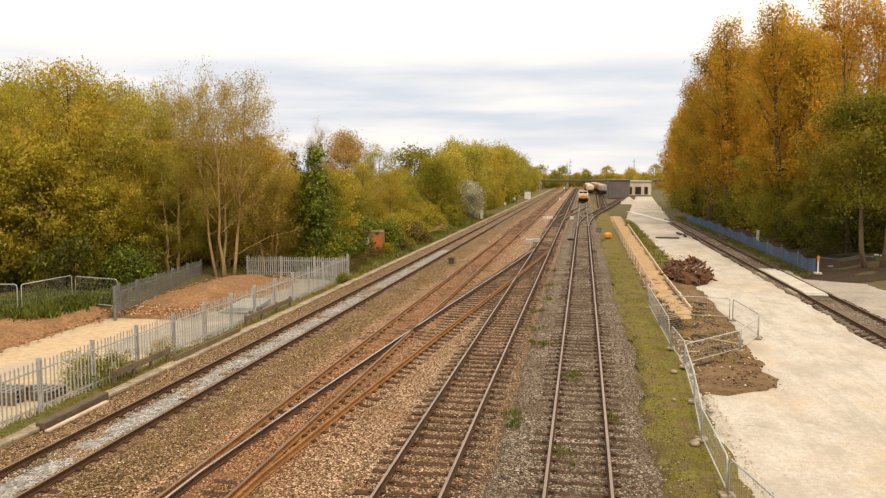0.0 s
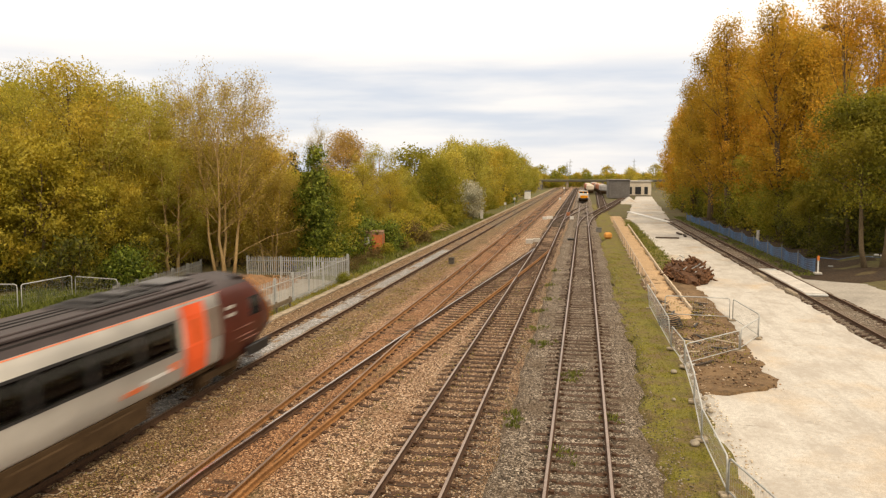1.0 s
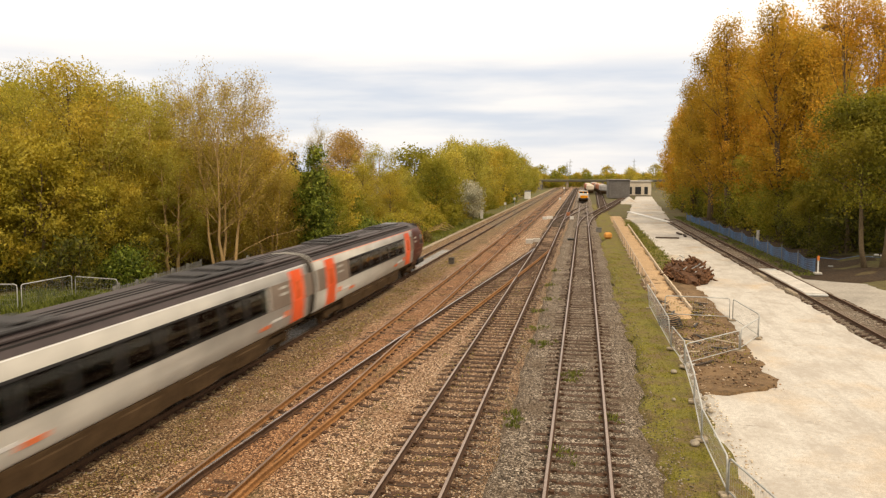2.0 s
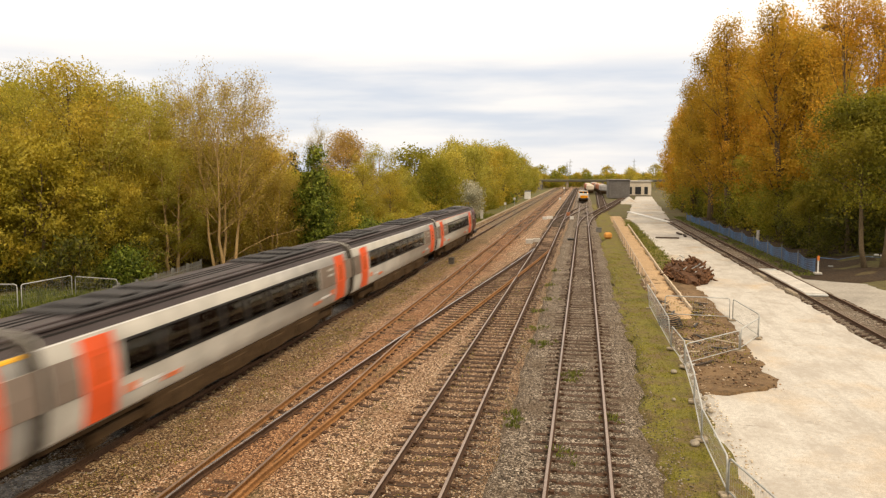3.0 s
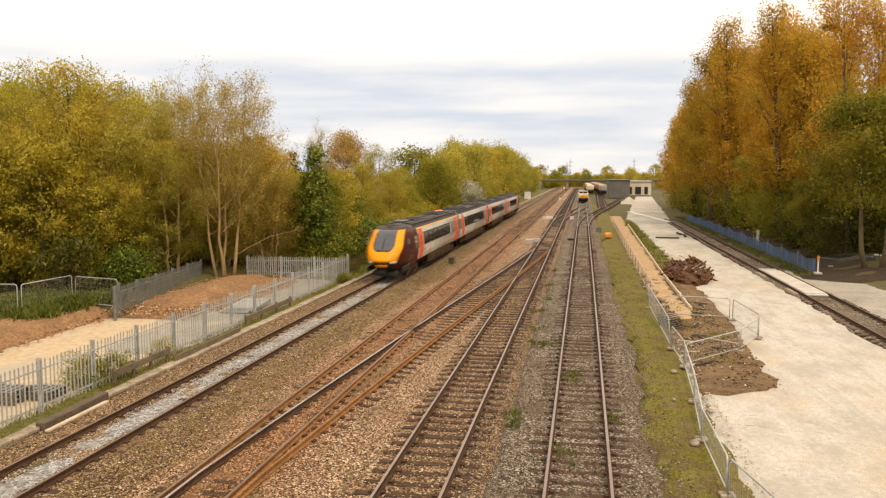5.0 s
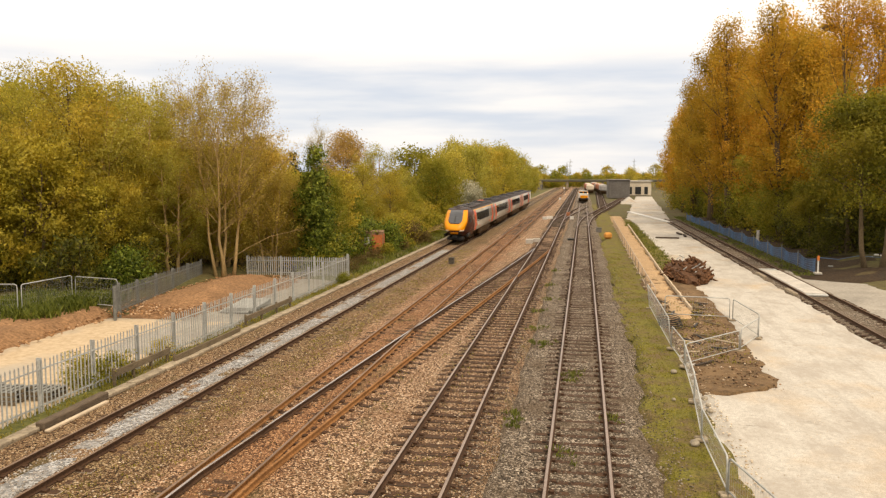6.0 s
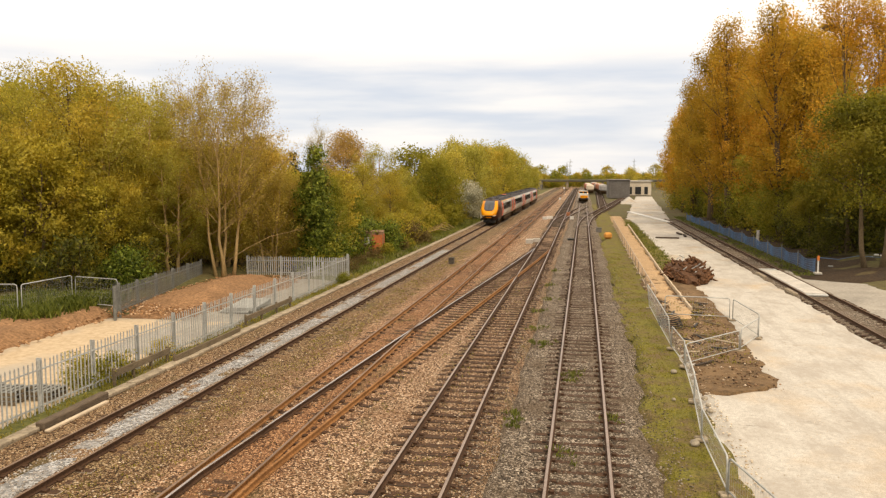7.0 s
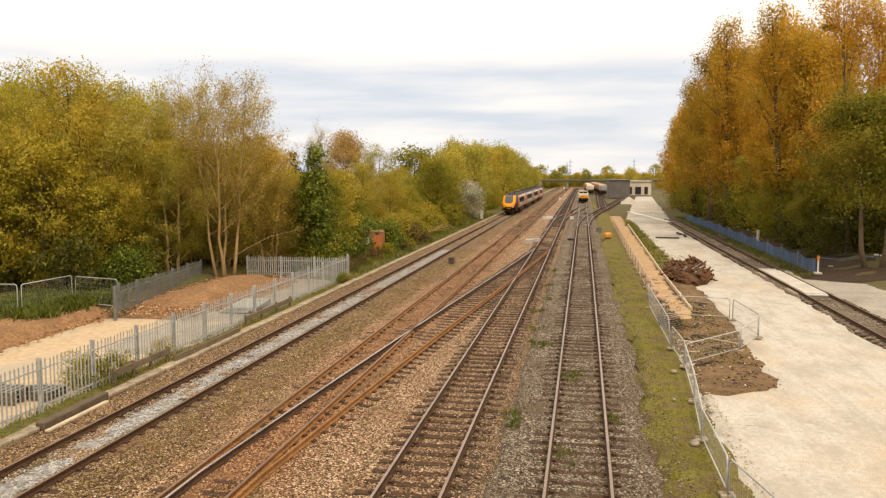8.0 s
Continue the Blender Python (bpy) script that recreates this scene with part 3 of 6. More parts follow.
def stones(name, label, n, x0, x1, y0, y1, z, lo, hi, material, falloff=1.0):
    """Loose stones lying on the ballast, each a small uneven lump."""
    oct_v = np.array([(1, 0, 0), (0, 1, 0), (-1, 0, 0), (0, -1, 0), (0, 0, 1), (0, 0, -1)], float)
    oct_f = np.array([(0, 1, 4), (1, 2, 4), (2, 3, 4), (3, 0, 4), (1, 0, 5), (2, 1, 5), (3, 2, 5), (0, 3, 5)])
    c = np.stack([rng.uniform(x0, x1, n), y0 + (y1 - y0) * rng.random(n) ** falloff, np.full(n, z)], 1)
    s = rng.uniform(lo, hi, (n, 1, 1)) * rng.uniform(0.7, 1.3, (n, 6, 3)) * np.array([1.2, 1.0, 0.65])
    w = rng.uniform(0, TAU, n)
    rot = np.zeros((n, 3, 3))
    rot[:, 0, 0], rot[:, 0, 1], rot[:, 1, 0], rot[:, 1, 1], rot[:, 2, 2] = np.cos(w), -np.sin(w), np.sin(w), np.cos(w), 1
    v = np.einsum("nij,nkj->nki", rot, oct_v[None] * s) + c[:, None]
    f = (oct_f[None] + (np.arange(n) * 6)[:, None, None]).reshape(-1, 3)
    me = bpy.data.meshes.new(name)
    me.vertices.add(n * 6)
    me.vertices.foreach_set("co", v.astype(np.float32).ravel())
    me.loops.add(len(f) * 3)
    me.loops.foreach_set("vertex_index", f.astype(np.int32).ravel())
    me.polygons.add(len(f))
    me.polygons.foreach_set("loop_start", np.arange(0, len(f) * 3, 3, dtype=np.int32))
    me.update(calc_edges=True)
    me.materials.append(material)
    tagged(new(name, me), label, "stones", kind="stuff")


def island_stone(name, tones):
    m, nt, bsdf = base_mat(name, 0.9)
    geo = nt.nodes.new("ShaderNodeNewGeometry")
    col = ramp_node(nt, geo.outputs["Random Per Island"], tones)
    f = ramp_node(nt, noise_node(nt, 0.6, 4.0), [(0.35, (0.75, 0.68, 0.6)), (0.65, (1.1, 1.05, 1.0))])
    nt.links.new(mix_node(nt, 1.0, col, f, "MULTIPLY"), bsdf.inputs["Base Color"])
    return m


M["stone_brown"] = island_stone("brown_stones", [(0.0, (0.04, 0.024, 0.015)), (0.45, (0.20, 0.115, 0.064)), (0.8, (0.40, 0.27, 0.17)), (1.0, (0.80, 0.70, 0.57))])
M["stone_grey"] = island_stone("grey_stones", [(0.0, (0.05, 0.04, 0.032)), (0.6, (0.15, 0.125, 0.10)), (1.0, (0.44, 0.39, 0.34))])
M["stone_pale"] = island_stone("pale_stones", [(0.0, (0.2, 0.185, 0.17)), (0.5, (0.38, 0.36, 0.34)), (1.0, (0.66, 0.63, 0.6))])
M["stone_cream"] = island_stone("cream_rubble", [(0.0, (0.45, 0.36, 0.26)), (1.0, (0.78, 0.7, 0.58))])
M["stone_clod"] = island_stone("dark_clods", [(0.0, (0.03, 0.02, 0.012)), (0.6, (0.075, 0.048, 0.028)), (1.0, (0.16, 0.11, 0.065))])
M["stone_earth"] = island_stone("earth_clods", [(0.0, (0.16, 0.075, 0.035)), (0.7, (0.42, 0.24, 0.12)), (1.0, (0.66, 0.5, 0.36))])


# ---- railway tracks ----
def rail_profile():
    half = [(0.035, 0.0), (0.036, -0.03), (0.010, -0.045), (0.010, -0.125), (0.07, -0.142), (0.07, -0.158)]
    return half + [(-x, z) for x, z in reversed(half)]


def rail_mesh(name, path, top, side, parent, label=""):
    """A rail of flat-bottomed section along a path of (x, y); the head's top is worn bright."""
    prof = rail_profile()
    n = len(prof)
    verts, faces, slots = [], [], []
    for i, (x, y) in enumerate(path):
        x2, y2 = path[min(i + 1, len(path) - 1)]
        x1, y1 = path[max(i - 1, 0)]
        d = Vector((x2 - x1, y2 - y1)).normalized()
        for px, pz in prof:
            verts.append((x + px * d.y, y - px * d.x, pz))
    for i in range(len(path) - 1):
        for k in range(n):
            k2 = (k + 1) % n
            faces.append((i * n + k, i * n + k2, (i + 1) * n + k2, (i + 1) * n + k))
            slots.append(0 if k == n - 1 else 1)
    return link_mesh(name, verts, faces, [top, side], parent, label, slots=slots)


def sleeper_mesh(name, wood, length=2.6, width=0.25, iron=None):
    bm = bmesh.new()
    bmesh.ops.create_cube(bm, size=1.0, matrix=Matrix.Translation((0, 0, -0.235)) @ Matrix.Diagonal((length, width, 0.13, 1)))
    bmesh.ops.bevel(bm, geom=[e for e in bm.edges if abs(e.verts[0].co.z - e.verts[1].co.z) < 1e-4 and e.verts[0].co.z > -0.2], offset=0.018, segments=1, affect="EDGES")
    n_wood = len(bm.faces)
    for sx in (-0.7525, 0.7525):
        for dx in (-0.13, 0.13):
            bmesh.ops.create_cube(bm, size=1.0, matrix=Matrix.Translation((sx + dx, 0, -0.145)) @ Matrix.Diagonal((0.12, 0.15, 0.06, 1)))
    bm.faces.ensure_lookup_table()
    for i, f in enumerate(bm.faces):
        f.material_index = 0 if i < n_wood else 1
    me = bpy.data.meshes.new(name)
    bm.to_mesh(me)
    bm.free()
    me.materials.append(wood)
    me.materials.append(iron or M["rust"])
    return me


SLEEPER = sleeper_mesh("sleeper", M["timber"])
M["old_concrete"] = worn("grimy_concrete_sleeper", (0.15, 0.12, 0.085), (0.34, 0.285, 0.215), 8.0, 1.1, 0.9, 0, 0.4, 0.01, each=0.45)
SLEEPER_PALE = sleeper_mesh("sleeper", M["old_concrete"], 2.5, 0.26)


def far_sleepers(track, x, y0, y1, material, length=2.6):
    """Sleepers past the near stretch, joined."""
    ys = np.arange(y0, y1, 0.68)
    co = np.zeros((len(ys) * 3, 4, 3))
    a, w, t, b = length / 2, 0.125, -0.17, -0.26
    for i, y in enumerate(ys):
        co[i * 3] = [(x - a, y - w, t), (x + a, y - w, t), (x + a, y + w, t), (x - a, y + w, t)]
        co[i * 3 + 1] = [(x - a, y - w, b), (x + a, y - w, b), (x + a, y - w, t), (x - a, y - w, t)]
        co[i * 3 + 2] = [(x + a, y - w, b), (x + a, y + w, b), (x + a, y + w, t), (x + a, y - w, t)]
    ob = fast_quads("sleeper_stretch", co, material, track)
    tagged(ob, kind="stuff")


def track(label, x, top, side, sleeper, near, y0=-14.0, y1=420.0, skip=None, sink=0.0):
    tr = empty("railway_track", label, "railway track", "tracks of the line")
    for dx in (-0.7525, 0.7525):
        rail_mesh("rail", [(x + dx, y) for y in np.linspace(y0, y1, 40)], top, side, tr)
    r = random.Random(int(abs(x) * 100))
    mats = []
    y = y0 + 0.3
    while y < near:
        if not (skip and skip(y)):
            mats.append(pose(x + r.uniform(-0.06, 0.06), y + r.uniform(-0.03, 0.03), r.uniform(-0.016, 0.006) - sink, 0, r.uniform(-0.4, 0.4), r.uniform(-1.2, 1.2)))
        y += 0.68
    pieces("sleeper", sleeper, tr, mats)
    far_sleepers(tr, x, near, y1, sleeper.materials[0])
    return tr


def cross_x(y):
    """Centre line of the crossover from the second running line to the third."""
    if y < 18:
        return -8.23 - 0.006 * (18 - y)
    return -8.23 + (TRACK_C + 8.23) * (0.62 * (y - 18) / 58 + 0.38 * smooth(10, 82, y)) if y < 76 else TRACK_C


def build_tracks():
    track("running line with brown rails on pale sleepers", TRACK_A, M["railtop_dull"], M["rust"], SLEEPER_PALE, 110)
    track("running line with rusty rails on dark timber sleepers", TRACK_B, M["railtop_dull"], M["rust_orange"], SLEEPER, 95, sink=0.010)
    track("siding track with worn rails on dark timber sleepers", TRACK_C, M["railtop"], M["rust"], SLEEPER, 110, sink=0.016)
    track("straight siding track with worn rails on old timber sleepers", TRACK_D, M["railtop"], M["rust"], SLEEPER, 110, y1=300, sink=0.004)
    track("outer track with rusty rails set beside the haul road", TRACK_E, M["railtop_dull"], M["rust"], SLEEPER, 90, y1=132, skip=lambda y: 49.2 < y < 62.8)
    # crossover
    xo = empty("crossover_track", "crossover with orange rusty rails between two lines", "railway track", "tracks of the line")
    ys = list(np.linspace(-12, 78, 60))
    rail_mesh("rail", [(cross_x(y) - 0.7525, y) for y in ys], M["railtop_bright"], M["rust"], xo, "worn rail with a pale head")
    rail_mesh("rail", [(cross_x(y) + 0.7525, y) for y in ys], M["rust_orange"], M["rust_orange"], xo, "orange rusty rail")
    mats = []
    y = 20.0
    while y < 74:
        mats.append(pose(cross_x(y), y, -0.004 - 0.016 * (1 - smooth(30, 44, y)), 0, 0, -4.0 + random.uniform(-1, 1)))
        y += 0.72
    pieces("sleeper", SLEEPER, xo, mats)

    # turnouts far along the sidings
    def turnout(label, fx, y0, y1):
        t = empty("turnout", label, "railway track", "tracks of the line")
        for dx in (-0.7525, 0.7525):
            rail_mesh("rail", [(fx(y) + dx, y) for y in np.linspace(y0, y1, 30)], M["railtop"], M["rust"], t)
        yy, mats = y0 + 4, []
        while yy < y1:
            mats.append(pose(fx(yy), yy, -0.004))
            yy += 0.75
        pieces("sleeper", SLEEPER, t, mats)
    turnout("far turnout curving off from the siding to the yard", lambda y: 0.0 + 0.0011 * max(0, y - 104) ** 2 if y < 150 else 2.33 + (y - 150) * 0.10, 104, 260)
    turnout("far crossover from third line to the siding", lambda y: TRACK_C + 3.78 * smooth(120, 185, y), 120, 186)
    turnout("yard track leading to the wagons", lambda y: 4.2 + (y - 170) * 0.012, 172, 330)


build_tracks()


# ---- trees ----
def limb_path(r, start, az, tilt, length, n=5, lift=0.25):
    p = np.array(start, float)
    pts = [tuple(p)]
    for i in range(n):
        d = np.array([math.cos(az) * math.cos(tilt), math.sin(az) * math.cos(tilt), math.sin(tilt)])
        p = p + d * length / n
        pts.append(tuple(p))
        tilt += lift / n + r.uniform(-0.12, 0.12)
        az += r.uniform(-0.25, 0.25)
    return pts


def leaves_at(c, size, r, flat=0.0, long=1.5):
    """Leaf blades at points c: random directions, sizes about size."""
    n = len(c)
    u = r.normal(size=(n, 3))
    u[:, 2] *= 1 - flat
    u /= np.linalg.norm(u, axis=1)[:, None]
    v = np.cross(u, r.normal(size=(n, 3)))
    v /= np.linalg.norm(v, axis=1)[:, None] + 1e-9
    s = (size * r.uniform(0.55, 1.35, n))[:, None]
    a, b = u * s * 0.5 * long, v * s * 0.5
    return np.stack([c - a, c + b + a * 0.2, c - b + a * 0.6], 1)


def crown_normals(pts, clump_c, sig, height, radius, r):
    """Soft normals for leaves: away from the clump's middle, away from the tree's axis, and somewhat by chance."""
    axis = np.stack([pts[:, 0] / radius, pts[:, 1] / radius, (pts[:, 2] - 0.45 * height) / (0.6 * height)], 1)
    nrm = 0.65 * axis + 0.8 * (pts - clump_c) / sig[:, None] + 0.42 * r.normal(size=pts.shape)
    nrm[:, 2] += 0.12
    return nrm / (np.linalg.norm(nrm, axis=1)[:, None] + 1e-9)


def tree(name, label, seed, height, radius, leaves, leaf, leaf_mat, bark, clear=0.18, trunks=1, limbs=16, shape="dome", clump=0.75, fill=0.5, sub=5, tilt=0.6, trunk_r=None, category="tree", fine=0, thin=0.0, rise=1.0, tall=0.75, foot=0.55):
    """A tree: tapered trunk or trunks with limbs and twigs, and a crown of many loose leaves in clumps."""
    r = np.random.default_rng(seed)
    rr = random.Random(seed)
    root = empty(name, label, category)
    tubes, tips = [], []
    tr = trunk_r or height * 0.016

    def reach(t):
        if shape == "dome":
            return math.sqrt(max(0.02, 1 - (1.9 * (t - 0.45)) ** 2)) if t > 0.45 else 0.75 + 0.55 * t
        if shape == "column":
            return 0.9 * (1 - t ** 3) + 0.1
        if shape == "vase":
            return 0.25 + 0.85 * t if t < 0.8 else 0.93 - 2.2 * (t - 0.8)
        return 1.0 - 0.8 * t
    for k in range(trunks):
        az = TAU * k / trunks + rr.uniform(-0.4, 0.4)
        lean = 0.0 if trunks == 1 else rr.uniform(0.03, 0.13)
        base = (0.0, 0.0, -0.3) if trunks == 1 else (foot * math.cos(az), foot * math.sin(az), -0.3)
        top = height * rr.uniform(0.82, 0.94)
        path = []
        for i in range(8):
            s = i / 7
            path.append((base[0] + math.cos(az) * lean * top * s + rr.uniform(-0.15, 0.15) * (0 < i), base[1] + math.sin(az) * lean * top * s + rr.uniform(-0.15, 0.15) * (0 < i), base[2] + (top + 0.3) * s))
        tubes.append(tube(path, [tr * (1 - 0.86 * i / 7) * (1.25 if i == 0 else 1) for i in range(8)], 7))
        for j in range(limbs // trunks):
            t = clear + (0.95 - clear) * ((j + rr.random()) / (limbs // trunks))
            seg = min(6, int(t * 7))
            f = t * 7 - seg
            st = [path[seg][q] * (1 - f) + path[min(7, seg + 1)][q] * f for q in range(3)]
            ln = radius * reach(t) * rr.uniform(0.65, 1.05) * rise
            la = j * 2.4 + rr.uniform(-0.5, 0.5)
            lp = limb_path(rr, st, la, min(1.35, tilt * (0.5 + t) * rr.uniform(0.6, 1.2)), ln, 5)
            r0 = tr * 0.42 * (1 - 0.7 * t)
            tubes.append(tube(lp, [max(0.012, r0 * (1 - 0.17 * i)) for i in range(6)], 5))
            for q in range(sub):
                i = rr.randint(2, 5)
                tp = limb_path(rr, lp[i], la + rr.uniform(-1.3, 1.3), rr.uniform(-0.1, 1.1), ln * rr.uniform(0.2, 0.45), 3)
                tubes.append(tube(tp, [max(0.010, r0 * 0.3 * (1 - 0.25 * m)) for m in range(4)], 3))
                tips += tp[1:]
                for m in range(fine):
                    fp = limb_path(rr, tp[rr.randint(1, 3)], la + rr.uniform(-1.6, 1.6), rr.uniform(0.1, 1.3), ln * rr.uniform(0.12, 0.28), 2)
                    tubes.append(tube(fp, [0.011, 0.009, 0.006], 3))
                    tips += fp[1:]
            tips += lp[3:]
        tips.append(path[-1])
    v, f = join_tubes(tubes)
    link_mesh("trunk", v, f, [bark], root, smooth=True)
    tips = np.array(tips)
    extra = int(len(tips) * fill / max(0.05, 1 - fill))
    ex = []
    while len(ex) < extra:
        t = rr.uniform(clear * 0.75, 1.0)
        w = rr.uniform(0, TAU)
        d = radius * reach(t) * math.sqrt(rr.uniform(0.25, 1.0)) * (0.85 + 0.3 * noise.noise(Vector((math.cos(w) * 1.6, math.sin(w) * 1.6, t * 4 + seed))))
        ex.append((d * math.cos(w), d * math.sin(w), t * height))
    cen = np.vstack([tips, np.array(ex).reshape(-1, 3)])
    weight = r.gamma(1.6, 1.0, len(cen)) * (1 - thin * np.clip((cen[:, 2] / height - 0.55) / 0.35, 0, 1))
    idx = r.choice(len(cen), leaves, p=weight / weight.sum())
    sig = clump * r.uniform(0.5, 1.2, len(cen))
    pts = cen[idx] + np.clip(r.normal(size=(leaves, 3)), -1.7, 1.7) * sig[idx][:, None] * np.array([1, 1, tall])
    pts[:, 2] = np.maximum(pts[:, 2], 0.15)
    fast_tris("crown", leaves_at(pts, leaf, r), leaf_mat, root, crown_normals(pts, cen[idx], sig[idx], height, radius, r))
    return root


def plant(proto, x, y, s=1.0, turn=0.0, sz=None, label=""):
    m = Matrix.LocRotScale((x, y, ground_z(x, y) - 0.05), Euler((0, 0, radians(turn))), (s, s, sz or s))
    ob = copy_thing(proto, m)
    if label:
        tagged(ob, label)
    return ob


def build_trees():
    r = random.Random(11)
    olive = tree("broadleaf_tree", "tall olive-leaved tree in young spring leaf", 1, 14.0, 4.6, 31000, 0.126, M["leaf_olive"], M["bark"], 0.06, 1, 26, fill=0.25, sub=6, thin=0.6, tilt=0.75, rise=1.1, clump=0.55)
    olive_b = tree("broadleaf_tree", "tall olive-leaved tree in young spring leaf", 2, 15.0, 4.2, 31000, 0.126, M["leaf_olive"], M["bark"], 0.10, 2, 28, fill=0.2, sub=6, thin=0.65, tilt=0.8, rise=1.15, clump=0.5)
    green = tree("broadleaf_tree", "mid-green bushy tree beside the line", 3, 10.0, 4.0, 18000, 0.17, M["leaf_green"], M["bark"], 0.05, 1, 20, fill=0.55)
    far_olive = tree("broadleaf_tree", "olive-leaved tree along the line", 21, 14.0, 4.6, 6500, 0.295, M["leaf_olive"], M["bark"], 0.06, 1, 20, fill=0.45, clump=0.75, sub=2)
    far_pale = tree("broadleaf_tree", "pale yellow-green tree with an open crown", 22, 14.0, 5.2, 7000, 0.275, M["leaf_pale"], M["bark"], 0.06, 3, 30, fill=0.25, clump=0.75, sub=3, tilt=0.95, rise=1.2, thin=0.3, tall=1.1)
    far_green = tree("broadleaf_tree", "mid-green tree along the line", 23, 11.0, 4.6, 6500, 0.29, M["leaf_green"], M["bark"], 0.05, 1, 18, fill=0.5, clump=0.75, sub=2)
    front = tree("broadleaf_tree", "broad-leaved yellow-green tree at the wood edge", 31, 9.2, 4.2, 19000, 0.15, M["leaf_front"], M["bark"], 0.04, 2, 28, fill=0.3, clump=0.42, sub=5, tilt=0.55)
    pale = tree("broadleaf_tree", "pale yellow-green tree with an open crown", 4, 14.0, 4.8, 19000, 0.125, M["leaf_pale"], M["pale_bark"], 0.12, 2, 28, fill=0.1, sub=7, thin=0.4, tilt=0.85, rise=1.15, clump=0.5)
    bare = tree("bare_tree", "nearly leafless multi-stemmed tree with tan trunks", 5, 12.8, 4.6, 17000, 0.085, M["leaf_bud"], M["pale_bark"], 0.3, 4, 56, "vase", 0.42, 0.0, 6, 1.0, 0.13, fine=2, rise=1.1, foot=0.55)
    bare_b = tree("bare_tree", "nearly leafless tree with fine upright twigs", 6, 13.2, 4.2, 14000, 0.085, M["leaf_bud"], M["pale_bark"], 0.3, 3, 42, "vase", 0.42, 0.0, 6, 1.0, 0.11, fine=2, rise=1.1)
    gold = tree("broadleaf_tree", "golden-brown budding tree with fine twigs", 27, 8.4, 3.6, 17000, 0.10, M["leaf_bud"], M["pale_bark"], 0.05, 3, 30, fill=0.3, clump=0.6, sub=4, tilt=0.9, rise=1.1)
    spruce = tree("conifer_tree", "dark narrow conifer behind the wood", 28, 10.8, 1.9, 7000, 0.2, M["leaf_spruce"], M["bark"], 0.1, 1, 30, "cone", 0.4, 0.3, 3, 0.1)
    ivy = tree("ivy_covered_tree", "narrow tree clothed in deep green ivy", 7, 9.6, 1.4, 17000, 0.16, M["leaf_deep"], M["bark"], 0.02, 1, 30, "column", 0.45, 0.3, 4, 0.45)
    rust = tree("poplar_tree", "tall poplar in copper-orange young leaf", 8, 24.0, 5.2, 36000, 0.18, M["leaf_rust"], M["bark"], 0.15, 1, 46, "dome", 0.6, 0.12, 6, 1.2, thin=0.6, rise=1.3, tall=1.25)
    rust_b = tree("poplar_tree", "tall poplar in copper-orange young leaf", 9, 25.0, 4.8, 36000, 0.18, M["leaf_rust"], M["bark"], 0.15, 2, 48, "dome", 0.6, 0.1, 6, 1.2, thin=0.6, rise=1.3, tall=1.25)
    rust_open = tree("poplar_tree", "tall open poplar with copper leaves and bare upright limbs", 30, 24.0, 5.2, 25000, 0.15, M["leaf_rust"], M["bark"], 0.2, 2, 44, "dome", 0.5, 0.0, 6, 1.2, trunk_r=0.2, fine=1, rise=1.3, tall=1.3)
    rust_far = tree("poplar_tree", "tall poplar in copper-orange young leaf", 29, 24.5, 5.0, 15000, 0.27, M["leaf_rust"], M["bark"], 0.15, 1, 34, "dome", 0.7, 0.2, 3, 1.2, thin=0.55, rise=1.3, tall=1.2)
    tan = tree("broadleaf_tree", "round-crowned tree in orange-tan young leaf", 10, 13.0, 4.6, 15000, 0.18, M["leaf_orange"], M["bark"], 0.25, 1, 26, fill=0.3)
    bush = tree("bush", "dense green bramble bush", 12, 2.6, 1.9, 2400, 0.172, M["leaf_green"], M["bark"], 0.02, 3, 12, fill=0.7, clump=0.4, trunk_r=0.04, category="bush", sub=2)
    bush_d = tree("bush", "deep green bramble bush", 13, 2.4, 1.9, 2400, 0.172, M["leaf_deep"], M["bark"], 0.02, 3, 12, fill=0.7, clump=0.4, trunk_r=0.04, category="bush", sub=2)
    bush_o = tree("bush", "olive-brown scrub bush by the line", 14, 3.2, 2.1, 2400, 0.172, M["leaf_olive"], M["bark"], 0.02, 3, 14, fill=0.6, clump=0.45, trunk_r=0.04, category="bush", sub=2)
    bush_r = tree("bush", "low brown bramble scrub by the line", 15, 2.0, 1.8, 2600, 0.13, M["leaf_brown"], M["bark"], 0.02, 3, 14, fill=0.6, clump=0.4, trunk_r=0.03, category="bush", sub=2)
    # shade at the wood's foot is in this shrub's leaf colour
    bush_k = tree("bush", "green shrub at the wood edge, darkened for shade", 18, 3.0, 2.1, 2600, 0.165, M["leaf_shade"], M["bark"], 0.03, 3, 14, fill=0.5, clump=0.45, trunk_r=0.04, category="bush", sub=2)
    blossom = tree("blossom_tree", "small tree in white blossom beside the line", 16, 5.2, 2.3, 5000, 0.17, M["leaf_white"], M["bark"], 0.15, 2, 18, fill=0.3, clump=0.5, trunk_r=0.08)
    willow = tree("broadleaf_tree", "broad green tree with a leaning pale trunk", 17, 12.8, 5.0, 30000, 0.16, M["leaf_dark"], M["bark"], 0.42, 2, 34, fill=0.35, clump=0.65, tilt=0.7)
    def settle(ob, x, y, turn=0):
        ob.matrix_basis = pose(x, y, ground_z(x, y) - 0.05, 0, 0, turn)

    # wood behind the works yard
    settle(front, -33.2, 43.0)
    for x, y, k in ((-38.0, 44.5, 1.05), (-30.2, 44.8, 0.72), (-35.6, 41.0, 0.8)):
        plant(front, x, y, k, r.uniform(0, 360))
    settle(olive, -33.5, 47.0)
    settle(olive_b, -41.0, 53.0)
